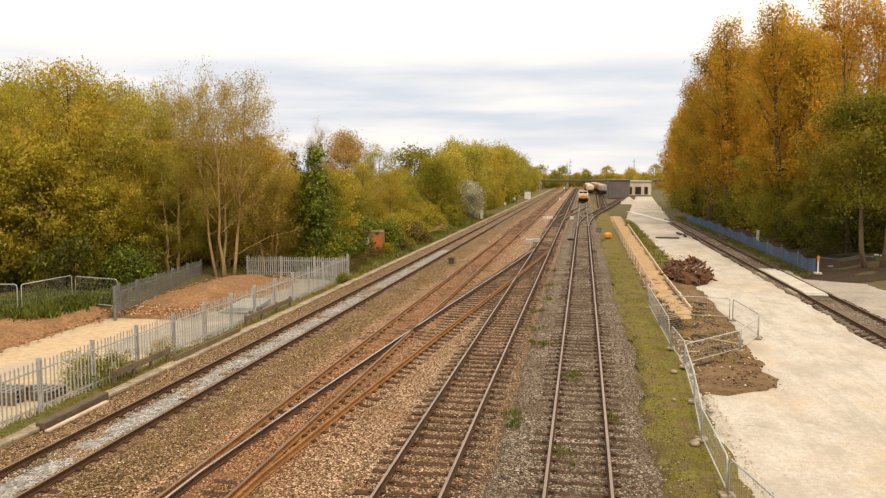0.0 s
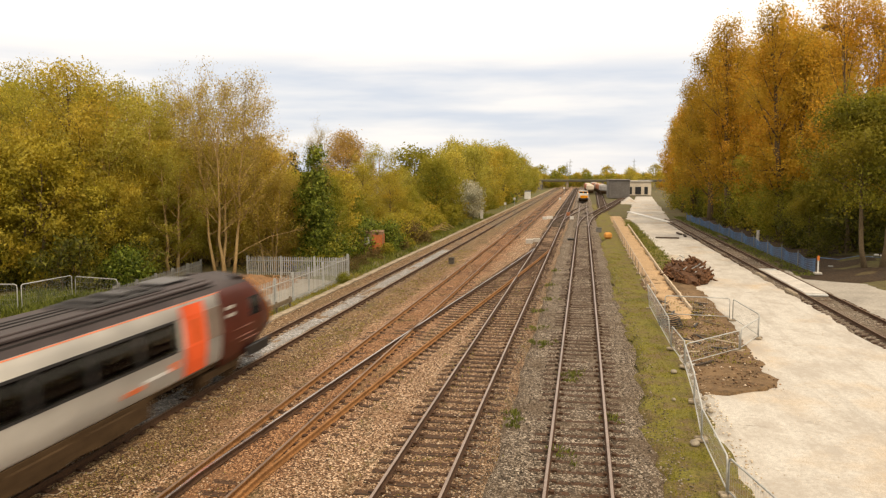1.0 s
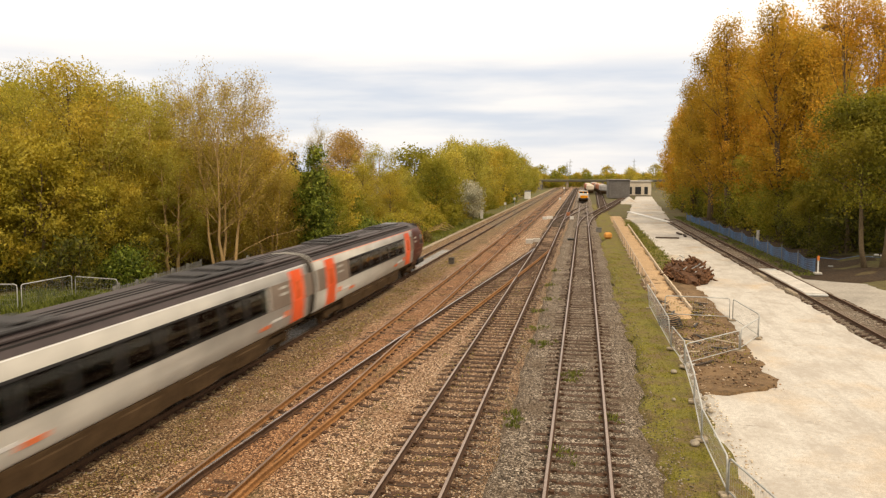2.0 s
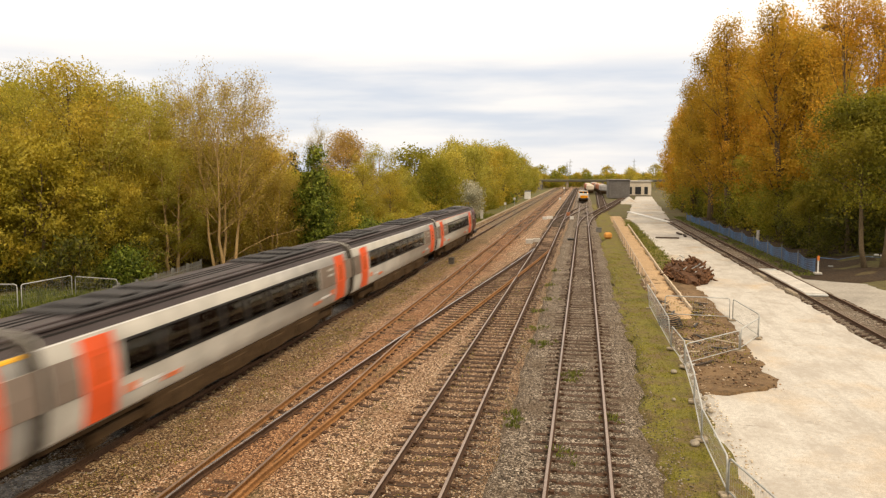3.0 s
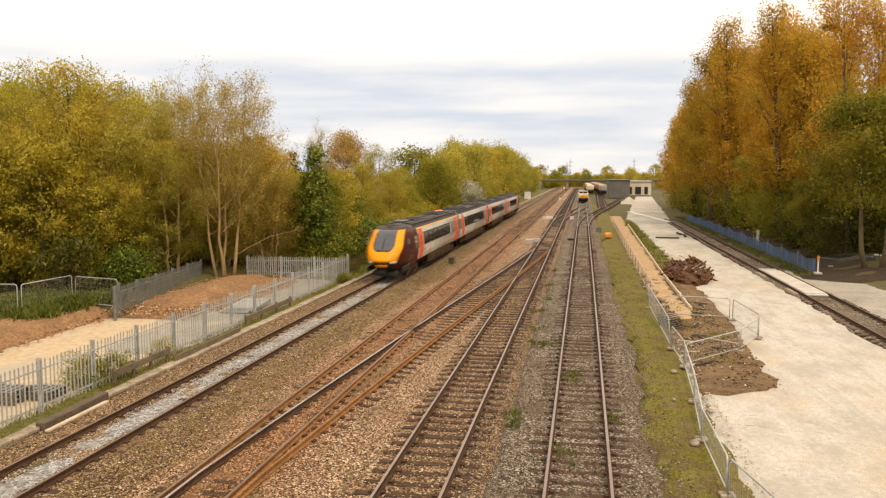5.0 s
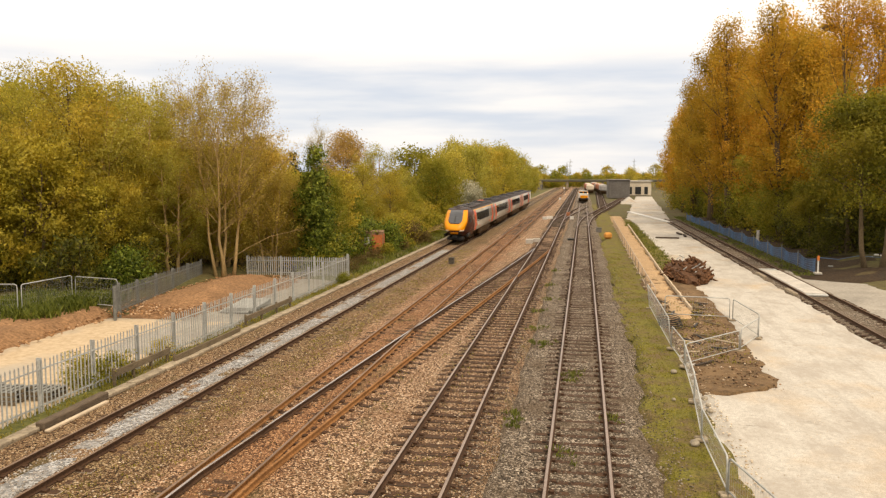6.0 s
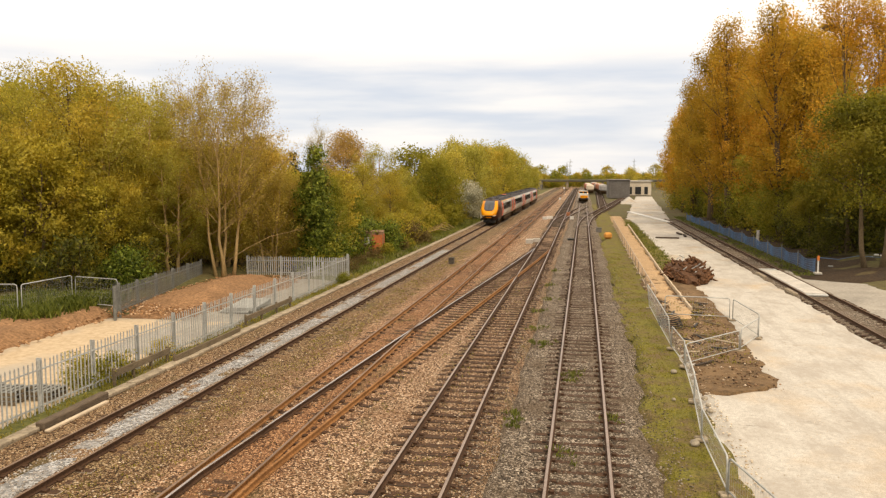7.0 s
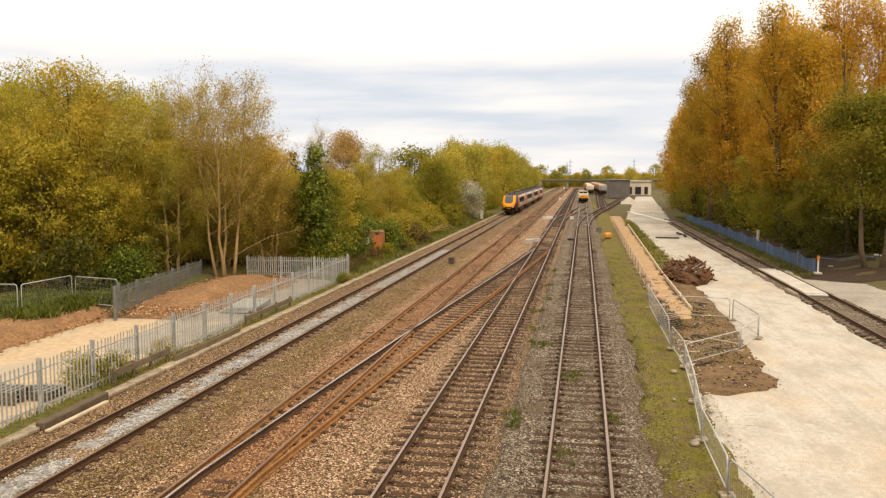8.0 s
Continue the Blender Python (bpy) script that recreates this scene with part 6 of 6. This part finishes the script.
# ---- the haul road side ----
def build_road_side():
    r = random.Random(21)
    # crossing slabs between the outer rails
    e = empty("track_crossing", "white concrete crossing slabs between the outer rails", "crossing")
    for k in range(4):
        y = 51.4 + 2.9 * k
        part("slab", box_bm([(TRACK_E, y + 0.0, -0.07, 1.26, 2.84, 0.16)], 0.02), M["pale_concrete"], e)
    for y in (49.75, 62.6):
        part("end_ramp", box_bm([(TRACK_E, y, -0.09, 1.26, 0.36, 0.12)], 0.03), M["galv"], e)
    for x, y0, y1 in ((TRACK_E - 1.1, 50, 52.4), (TRACK_E - 1.15, 58, 60.5)):
        part("side_beam", box_bm([(x, (y0 + y1) / 2, -0.12, 0.25, y1 - y0, 0.16)], 0.02), M["concrete"], e)
    # far crossing strip
    e = empty("far_crossing", "pale concrete strip across the haul road", "crossing")
    for k in range(6):
        s = k / 6
        part("slab", box_bm([(9.2 + 4.2 * s, 154 - 33 * s, -0.12, 0.9, 5.6, 0.12, 7.3)], 0.02), M["white"], e)
    # scrap heap of rusty track fittings
    heap = empty("scrap_heap", "heap of rusty scrap rail fittings and chairs", "scrap heap")
    core = strip_core()
    core.parent = heap
    meshes = []
    for k, dims in enumerate(((0.38, 0.2, 0.16), (0.9, 0.08, 0.10), (0.3, 0.3, 0.1), (0.5, 0.12, 0.2))):
        bm = box_bm([(0, 0, 0, *dims), (dims[0] * 0.2, 0, dims[2] * 0.6, dims[0] * 0.35, dims[1] * 0.6, dims[2] * 0.7)], 0.012)
        me = bpy.data.meshes.new("scrap_piece")
        bm.to_mesh(me)
        bm.free()
        me.materials.append(M["scrap"])
        meshes.append(me)
    for k in range(260):
        u, w = math.sqrt(r.random()), r.uniform(0, TAU)
        x, y = 7.35 + 1.6 * u * math.cos(w), 57.6 + 4.2 * u * math.sin(w)
        z = -0.15 + 1.25 * max(0, 1 - u ** 2) * (0.8 + 0.4 * hills(x, y, 0.9, 2.0)) + 0.1
        pieces("scrap_piece", r.choice(meshes), heap, [pose(x, y, z, r.uniform(-60, 60), r.uniform(-60, 60), r.uniform(0, 360))])
    for k in range(14):
        u, w = math.sqrt(r.random()) * 0.9, r.uniform(0, TAU)
        x, y = 7.35 + 1.6 * u * math.cos(w), 57.6 + 4.0 * u * math.sin(w)
        z = 0.05 + 1.25 * max(0, 1 - u ** 2)
        part("pale_piece", box_bm([(0, 0, 0, 0.5, 0.06, 0.06)], 0.01), M["galv"], heap, "pale bare metal bar").matrix_basis = pose(x, y, z, r.uniform(-40, 40), r.uniform(-50, 50), r.uniform(0, 360))
    # blue mesh barrier on posts, pole with orange top
    bl = empty("blue_mesh_barrier", "sagging blue plastic mesh barrier along the outer track", "barrier")
    pts = [(17.0, 61.6), (16.9, 66), (16.85, 71), (16.8, 76), (16.8, 82), (16.8, 88), (16.7, 95), (16.75, 102), (16.6, 109), (16.5, 117), (16.4, 126), (16.3, 130)]
    for (xa, ya), (xb, yb) in zip(pts, pts[1:]):
        cells = []
        n = max(8, int((yb - ya) / 0.22))
        for i in range(n + 1):
            s = i / n
            x, y = xa + (xb - xa) * s + 0.05 * math.sin(9 * s), ya + (yb - ya) * s
            top = 0.92 - 0.22 * math.sin(math.pi * s)
            cells.append(tube([(x, y, -0.12), (x, y, top)], [0.016, 0.016], 4))
        for j in range(6):
            path = []
            for i in range(7):
                s = i / 6
                top = 0.92 - 0.22 * math.sin(math.pi * s)
                path.append((xa + (xb - xa) * s + 0.05 * math.sin(9 * s), ya + (yb - ya) * s, -0.10 + (top + 0.10) * j / 5))
            cells.append(tube(path, [0.018] * 7, 4))
        v, f = join_tubes(cells)
        link_mesh("mesh_length", v, f, [M["blue_mesh"]], bl)
        part("post", box_bm([(xb, yb, 0.4, 0.06, 0.06, 1.4)], 0.01), M["galv_dark"], bl)
    e = empty("marker_pole", "white pole with an orange top in a block foot", "pole")
    part("pole", box_bm([(17.1, 61.2, 0.45, 0.09, 0.09, 1.2)], 0.02), M["white"], e)
    part("sleeve", box_bm([(17.1, 61.2, 1.0, 0.15, 0.15, 0.35)], 0.02), M["orange_plastic"], e, "orange reflective sleeve")
    part("foot", box_bm([(17.1, 61.2, -0.12, 0.5, 0.5, 0.16)], 0.03), M["pale_concrete"], e)
    e = empty("grey_post", "short grey concrete post beside the barrier", "post")
    part("shaft", box_bm([(17.6, 84, 0.55, 0.25, 0.25, 1.7)], 0.03), M["pale_concrete"], e)
    part("cap", box_bm([(17.6, 84, 1.42, 0.3, 0.3, 0.06)], 0.02), M["pale_concrete"], e)
    # loose sleepers beside the outer track
    for x, y, t in ((15.8, 95, 2), (11.9, 96, -2), (15.9, 92.4, 1), (11.6, 99, 5), (9.5, 92, 80)):
        tagged(part_top("loose_sleeper", [(x, y, -0.05, 0.26, 2.6, 0.16)], M["timber"], 0.015, t), "dark old timber sleeper lying loose", "sleeper", "loose sleepers")
    # debris in the churned earth
    for k in range(26):
        x, y = r.uniform(4.3, 6.6), r.uniform(30, 46)
        tagged(part_top("scrap_timber", [(x, y, -0.07, r.uniform(0.05, 0.12), r.uniform(0.4, 1.4), 0.05)], M[r.choice(["board", "black", "sand_board", "timber"])], 0.01, r.uniform(0, 180), r.uniform(-4, 4)), "broken timber lying in the churned earth", "debris", "site debris")
    v, f = join_tubes([tube([(4.2 + 0.9 * math.cos(a * 0.5 + k) * 0.6, 38 + 0.8 * math.sin(a * 0.5 + k) + 0.3 * k, 0.0 + 0.04 * k) for a in range(13)], [0.022] * 13, 5) for k in range(5)])
    tagged(link_mesh("cable_coil", v, f, [M["black"]], smooth=True), "tangled black cable lying on the earth", "cable")
    for x, y, s in ((3.09, 21.5, 0.17), (3.4, 29.4, 0.15), (3.0, 25.7, 0.09), (4.0, 26.0, 0.14), (3.95, 24.6, 0.12), (4.0, 25.2, 0.1)):
        bm = bmesh.new()
        bmesh.ops.create_icosphere(bm, subdivisions=2, radius=s)
        for vert in bm.verts:
            vert.co *= 0.85 + 0.4 * noise.noise(vert.co * 4 + Vector((x, y, 0)))
            vert.co.z *= 0.65
        me = bpy.data.meshes.new("boulder")
        bm.to_mesh(me)
        bm.free()
        me.materials.append(M["stone_dull"])
        ob = new("boulder", me)
        ob.matrix_basis = pose(x, y, -0.12)
        tagged(ob, "tan rounded stone lying by the barrier", "stone")

    # old nest of twigs high in a poplar
    v, f = join_tubes([tube([(r.gauss(0, 0.28), r.gauss(0, 0.28), r.gauss(0, 0.16)) for _ in range(2)], [0.025, 0.015], 3) for _ in range(160)])
    nest = link_mesh("bird_nest", v, f, [M["board"]])
    nest.matrix_basis = pose(NEST[0], NEST[1], NEST[2])
    tagged(nest, "dark twig nest high in a poplar", "nest")
    # sagging rope behind the marker pole, with a pale rag on it
    path = [(17.1, 61.2, 1.05), (19.0, 63.0, 0.75), (21.0, 65.0, 0.85), (23.5, 66.5, 0.6), (27.0, 67.5, 0.9)]
    v, f = tube(path, [0.025] * 5, 5)
    tagged(link_mesh("rope", v, f, [M["blue_mesh"]], smooth=True), "thin blue rope strung along the wood", "rope")
    for k in range(5):
        x, y = r.uniform(18.5, 24.5), r.uniform(60, 68)
        tagged(part_top("litter", [(x, y, ground_z(x, y) + 0.42, r.uniform(0.15, 0.4), r.uniform(0.15, 0.4), 0.12)], M["white" if k % 3 else "galv_dark"], 0.04, r.uniform(0, 180)), "pale scrap of litter on the dark earth", "litter", "litter by the wood")


NEST = (20.95, 75.0, 20.0)


def strip_core():
    """The dense inside of the scrap heap."""
    bm = bmesh.new()
    bmesh.ops.create_icosphere(bm, subdivisions=4, radius=1.0)
    for vert in bm.verts:
        d = 1.0 + 0.22 * hills(vert.co.x * 2, vert.co.y * 3, 1.2, 4.0) + 0.1 * noise.noise(vert.co * 9)
        vert.co = Vector((7.35 + vert.co.x * 1.5 * d, 57.6 + vert.co.y * 4.1 * d, -0.25 + vert.co.z * 1.2 * d))
    me = bpy.data.meshes.new("heap_core")
    bm.to_mesh(me)
    bm.free()
    me.materials.append(M["scrap"])
    return new("heap_core", me)


build_road_side()


# ---- far end of the yard ----
def build_far():
    # locomotive standing on the siding
    lo = empty("locomotive", "white and yellow locomotive standing on the siding", "locomotive", at=pose(0.0, 205, 0))
    part("body", box_bm([(0, 9, 1.55, 2.5, 17.4, 1.4)], 0.12), M["white"], lo, "dirty white body side")
    part("roof", box_bm([(0, 10.5, 2.35, 1.9, 13.0, 0.4)], 0.12), M["grey_wall"], lo, "dark engine hood")
    part("cab", box_bm([(0, 2.4, 2.35, 2.2, 2.6, 0.9)], 0.12), M["yellow"], lo, "yellow and white cab")
    part("cab_roof", box_bm([(0, 2.4, 2.84, 2.3, 2.8, 0.12)], 0.04), M["white"], lo, "white cab roof")
    part("cab_front", box_bm([(0.2, 0.25, 1.35, 1.9, 0.2, 0.75)], 0.05), M["yellow"], lo, "orange-yellow warning end")
    for x in (-0.52, 0.52):
        part("windscreen", box_bm([(x, 1.08, 2.42, 0.8, 0.1, 0.5)], 0.03), M["glass"], lo, "dark cab windscreen")
        part("lamp", box_bm([(x * 1.7, 0.16, 1.75, 0.25, 0.1, 0.25)], 0.04), M["white"], lo, "white marker lamp")
    part("buffer_beam", box_bm([(0, 0.1, 0.85, 2.5, 0.3, 0.4)], 0.03), M["black"], lo)
    for x in (-0.85, 0.85):
        part("buffer", box_bm([(x, -0.2, 1.0, 0.4, 0.45, 0.4)], 0.1), M["black"], lo)
    for y in (3.5, 14.5):
        part("bogie", box_bm([(0, y, 0.55, 2.3, 4.2, 0.75)], 0.06), M["underframe"], lo)
    # row of wagons on the yard tracks
    r = random.Random(3)
    for i in range(7):
        y = 283 + i * 15.5
        x = 7.2 - (y - 283) * 0.025
        red = i % 3 != 0
        wg = empty("wagon", "weathered red-brown hopper wagon in the yard" if red else "weathered grey wagon in the yard", "wagon", "wagons in the yard", pose(x, y, 0, 0, 0, 1.4))
        m = M["wagon_red"] if red else M["wagon_grey"]
        bm = box_bm([(0, 6.5, 2.3, 2.6, 13, 1.9)], 0.3)
        part("hopper", bm, m, wg)
        part("frame", box_bm([(0, 6.5, 1.05, 2.3, 13.4, 0.35)], 0.04), M["underframe"], wg)
        part("hood", box_bm([(0, 6.5, 3.3, 1.8, 12.4, 0.35)], 0.12), M["cream_wall"] if i % 2 else m, wg)
        for yy in (2.2, 10.8):
            part("bogie", box_bm([(0, yy, 0.5, 2.2, 2.6, 0.7)], 0.06), M["underframe"], wg)
    for i in range(4):
        y = 300 + i * 16
        wg = empty("wagon", "weathered orange-brown wagon on the far siding", "wagon", "wagons in the yard", pose(2.6 - i * 0.3, y, 0, 0, 0, 1.0))
        part("hopper", box_bm([(0, 6.5, 2.2, 2.6, 13, 1.9)], 0.3), M["wagon_red"] if i else M["cream_wall"], wg)
        part("hood", box_bm([(0, 6.5, 3.2, 1.6, 12, 0.3)], 0.1), M["cream_wall"], wg)
        part("frame", box_bm([(0, 6.5, 1.0, 2.3, 13.4, 0.5)], 0.04), M["underframe"], wg)
        for yy in (2.2, 10.8):
            part("bogie", box_bm([(0, yy, 0.5, 2.2, 2.6, 0.7)], 0.06), M["underframe"], wg)
    # sheds and wall
    sh = empty("yard_shed", "dark grey clad shed at the end of the yard", "shed")
    part("wall", box_bm([(11.0, 262, 2.5, 6.4, 24, 5.6)], 0.05), M["grey_wall"], sh)
    for k in range(12):
        part("cladding_rib", box_bm([(8.1 + 0.53 * k, 249.95, 2.5, 0.12, 0.12, 5.4)]), M["grey_wall"], sh)
    part("roof", box_bm([(11.0, 262, 5.4, 6.8, 24.6, 0.2)], 0.04), M["grey_wall"], sh)
    of = empty("site_office", "cream low site building with dark openings", "building")
    part("wall", box_bm([(18.6, 290, 2.2, 9.5, 14, 4.8)], 0.05), M["cream_wall"], of)
    part("roof", box_bm([(18.6, 290, 4.75, 10.2, 14.8, 0.3)], 0.05), M["pale_concrete"], of)
    for x, w in ((16.0, 1.6), (18.9, 2.0), (21.6, 1.2)):
        part("opening", box_bm([(x, 282.95, 1.5, w, 0.12, 2.6)], 0.02), M["black"], of, "dark doorway")
    sp = strip("rubble_heap", lambda y: 9.6, lambda y: 14.2, spread(205, 226, 0.7, 1.0), lambda x, y: -0.4 + 1.5 * math.exp(-((x - 12) / 1.4) ** 2 - ((y - 215) / 6) ** 2), M["road"], "low heap of grey crushed stone", 16, 0.3, 19.0, 0.15, 0.2, kind="", category="rubble heap")
    # road bridge over the line
    br = empty("road_bridge", "low steel girder road bridge across the far lines", "bridge")
    part("girder", box_bm([(6, 400, 4.1, 90, 1.2, 0.8)], 0.05), M["steel_green"], br)
    part("deck", box_bm([(6, 404, 3.6, 90, 8, 0.5)], 0.05), M["concrete"], br)
    part("parapet_rail", box_bm([(6, 399.6, 4.75, 90, 0.1, 0.14)]), M["galv_dark"], br)
    for k in range(46):
        part("parapet_post", box_bm([(-38 + 2 * k, 399.6, 4.55, 0.1, 0.1, 0.5)]), M["galv_dark"], br)
    for x in (-22, 27):
        part("abutment", box_bm([(x, 404, 1.5, 3.0, 9, 4.2)], 0.1), M["grey_wall"], br)
    for x in (-8, 9.5):
        part("pier", box_bm([(x, 404, 1.5, 1.0, 8, 4.0)], 0.1), M["concrete"], br)
    for x, h in ((-7.9, 16.5), (-9.8, 14.5), (38, 19.5)):
        e = empty("lattice_mast", "far slender grey lattice mast on the skyline", "mast", at=pose(x, 470 if x < 20 else 620, -0.4))
        v, f = join_tubes([tube([(dx, dy, 0), (dx * 0.25, dy * 0.25, h)], [0.09, 0.06], 4) for dx in (-0.7, 0.7) for dy in (-0.7, 0.7)] + [tube([(-0.6, 0, h * k / 7), (0.6, 0, h * (k + 0.5) / 7)], [0.06, 0.06], 4) for k in range(7)])
        link_mesh("lattice", v, f, [M["galv_dark"]], e)
        part("crossarm", box_bm([(0, 0, h * 0.9, 3.4, 0.15, 0.15), (0, 0, h * 0.75, 2.6, 0.15, 0.15)]), M["galv_dark"], e)


build_far()


# ---- weeds, grass and loose stones ----
def tufts(name, label, spots, blades, height, spread_r, material, seed):
    r = np.random.default_rng(seed)
    n = len(spots) * blades
    c = np.repeat(np.array(spots, float), blades, axis=0)
    c[:, :2] += r.normal(size=(n, 2)) * spread_r
    w = r.uniform(0, TAU, n)
    h = height * r.uniform(0.4, 1.2, n)
    lean = r.normal(size=(n, 2)) * 0.35 * h[:, None]
    side = np.stack([np.cos(w), np.sin(w), np.zeros(n)], 1) * (0.010 + 0.05 * height)
    top = c + np.stack([lean[:, 0], lean[:, 1], h], 1)
    mid = (c + top) / 2 + np.stack([np.zeros(n), np.zeros(n), h * 0.1], 1)
    q = np.stack([c - side * 0.6, c + side * 0.6, mid + side, mid - side], 1)
    q2 = np.stack([mid - side, mid + side, top + side * 0.1, top - side * 0.1], 1)
    tagged(fast_quads(name, np.concatenate([q, q2]), material), label, "plants", kind="stuff")


def build_weeds():
    r = random.Random(31)
    tufts("moss_grass", "short yellow-green grass on the strip", [(r.uniform(2.1, 3.6), 14 + 60 * r.random() ** 1.5, -0.2) for _ in range(1800)], 6, 0.05, 0.10, M["blade_moss"], 1)
    tufts("verge_weed", "weeds and grass beside the palisade fence", [(r.uniform(-17.0, -15.9), 16 + 40 * r.random(), -0.33) for _ in range(420)], 7, 0.14, 0.12, M["blade_moss"], 2)
    tufts("verge_weed", "long weeds on the verge by the bushes", [(r.uniform(-19.2, -15.9), 55 + 90 * r.random(), -0.3) for _ in range(1000)], 8, 0.32, 0.2, M["blade"], 3)
    tufts("wood_edge_grass", "long green grass behind the mesh panels", [(r.uniform(-31, -25.5), 33 + 7 * r.random(), 0.05) for _ in range(600)], 9, 0.6, 0.2, M["blade"], 4)
    spots = [(-0.34, 28.0), (-0.3, 28.6), (-0.58, 20.2), (-2.0, 22.4), (-1.9, 23.4), (-1.6, 33.3), (-1.9, 34), (-2.2, 41.8), (0.95, 23.5), (-2.0, 37), (-1.8, 46), (-2.1, 52), (-2.0, 60)]
    tufts("track_weed", "bright green weeds growing between the rails", [(x + r.gauss(0, 0.22), y + r.gauss(0, 0.3), -0.2) for x, y in spots for _ in range(9)], 12, 0.13, 0.07, M["blade"], 5)
    tufts("ballast_weed", "sparse yellowed weeds in the ballast", [(r.uniform(-12, -2), 15 + 40 * r.random(), -0.2) for _ in range(420)], 5, 0.06, 0.12, M["blade_moss"], 6)
    tufts("ballast_weed", "low brown-green weeds along the worn cess", [(r.uniform(-11.7, -10.0), 15 + 60 * r.random(), -0.19) for _ in range(650)], 6, 0.06, 0.10, M["blade_moss"], 9)
    tufts("road_edge_grass", "rough grass at the edge of the earth", [(r.uniform(15.4, 17.0), 60 + 80 * r.random(), -0.2) for _ in range(700)], 7, 0.2, 0.2, M["blade"], 7)
    tufts("patch_grass", "green grass beside the sand path", [(r.uniform(6.1, 7.5), 63 + 60 * r.random(), -0.15) for _ in range(600)], 7, 0.16, 0.2, M["blade"], 8)
    stones("ballast_stones", "loose brown ballast stones along the lines", 26000, -15.2, -2.2, 14, 66, -0.182, 0.016, 0.036, M["stone_brown"], 1.7)
    stones("siding_stones", "loose grey ballast stones of the siding", 10000, -3.0, 2.7, 14.5, 62, -0.172, 0.016, 0.034, M["stone_grey"], 1.7)
    stones("fresh_stones", "pale fresh ballast stones between the rails", 3500, TRACK_A - 0.6, TRACK_A + 0.6, 14, 60, -0.160, 0.018, 0.036, M["stone_pale"], 1.5)
    stones("earth_clods", "clods and stones on the earth mound", 2600, -26.0, -19.2, 36.5, 53, -0.1, 0.03, 0.09, M["stone_earth"], 1.0)
    stones("yard_rubble", "pale rubble at the edge of the yard", 500, -25.4, -23.6, 12, 37, -0.2, 0.03, 0.10, M["stone_earth"], 1.0)
    stones("road_rubble", "broken stones along the haul road edge", 260, 3.8, 4.4, 15, 28, -0.14, 0.015, 0.045, M["stone_cream"], 1.0)
    stones("road_grit", "loose pale grit lying on the haul road", 3500, 4.4, 12.6, 14, 60, -0.195, 0.010, 0.022, M["stone_cream"], 1.4)
    stones("patch_rubble", "stones in the churned earth", 1500, 4.0, 6.9, 27.5, 50, -0.11, 0.014, 0.06, M["stone_brown"], 1.0)
    stones("dark_clods", "dark damp clods in the churned earth", 240, 4.1, 6.8, 30.5, 46, -0.11, 0.025, 0.07, M["stone_clod"], 1.0)
    tufts("patch_weed", "patches of moss and weed in the churned earth", [(r.uniform(4.2, 6.8), r.uniform(31, 46), -0.12) for _ in range(160)], 8, 0.10, 0.12, M["blade_moss"], 10)


M["blade_moss"] = leafy("mossy_blades", [(0.0, (0.16, 0.14, 0.02)), (0.5, (0.27, 0.235, 0.035)), (1.0, (0.42, 0.36, 0.08))])
build_weeds()


def motions():
    # the train runs away from the camera at a steady 29.7 m/s
    rows = [(t, pose(TRACK_A, 6.6 + 29.7 * (t - 3.5), 0.0)) for t in (0.0, 2.0, 4.0, 6.0, 8.0)]
    walk(train, rows)


motions()
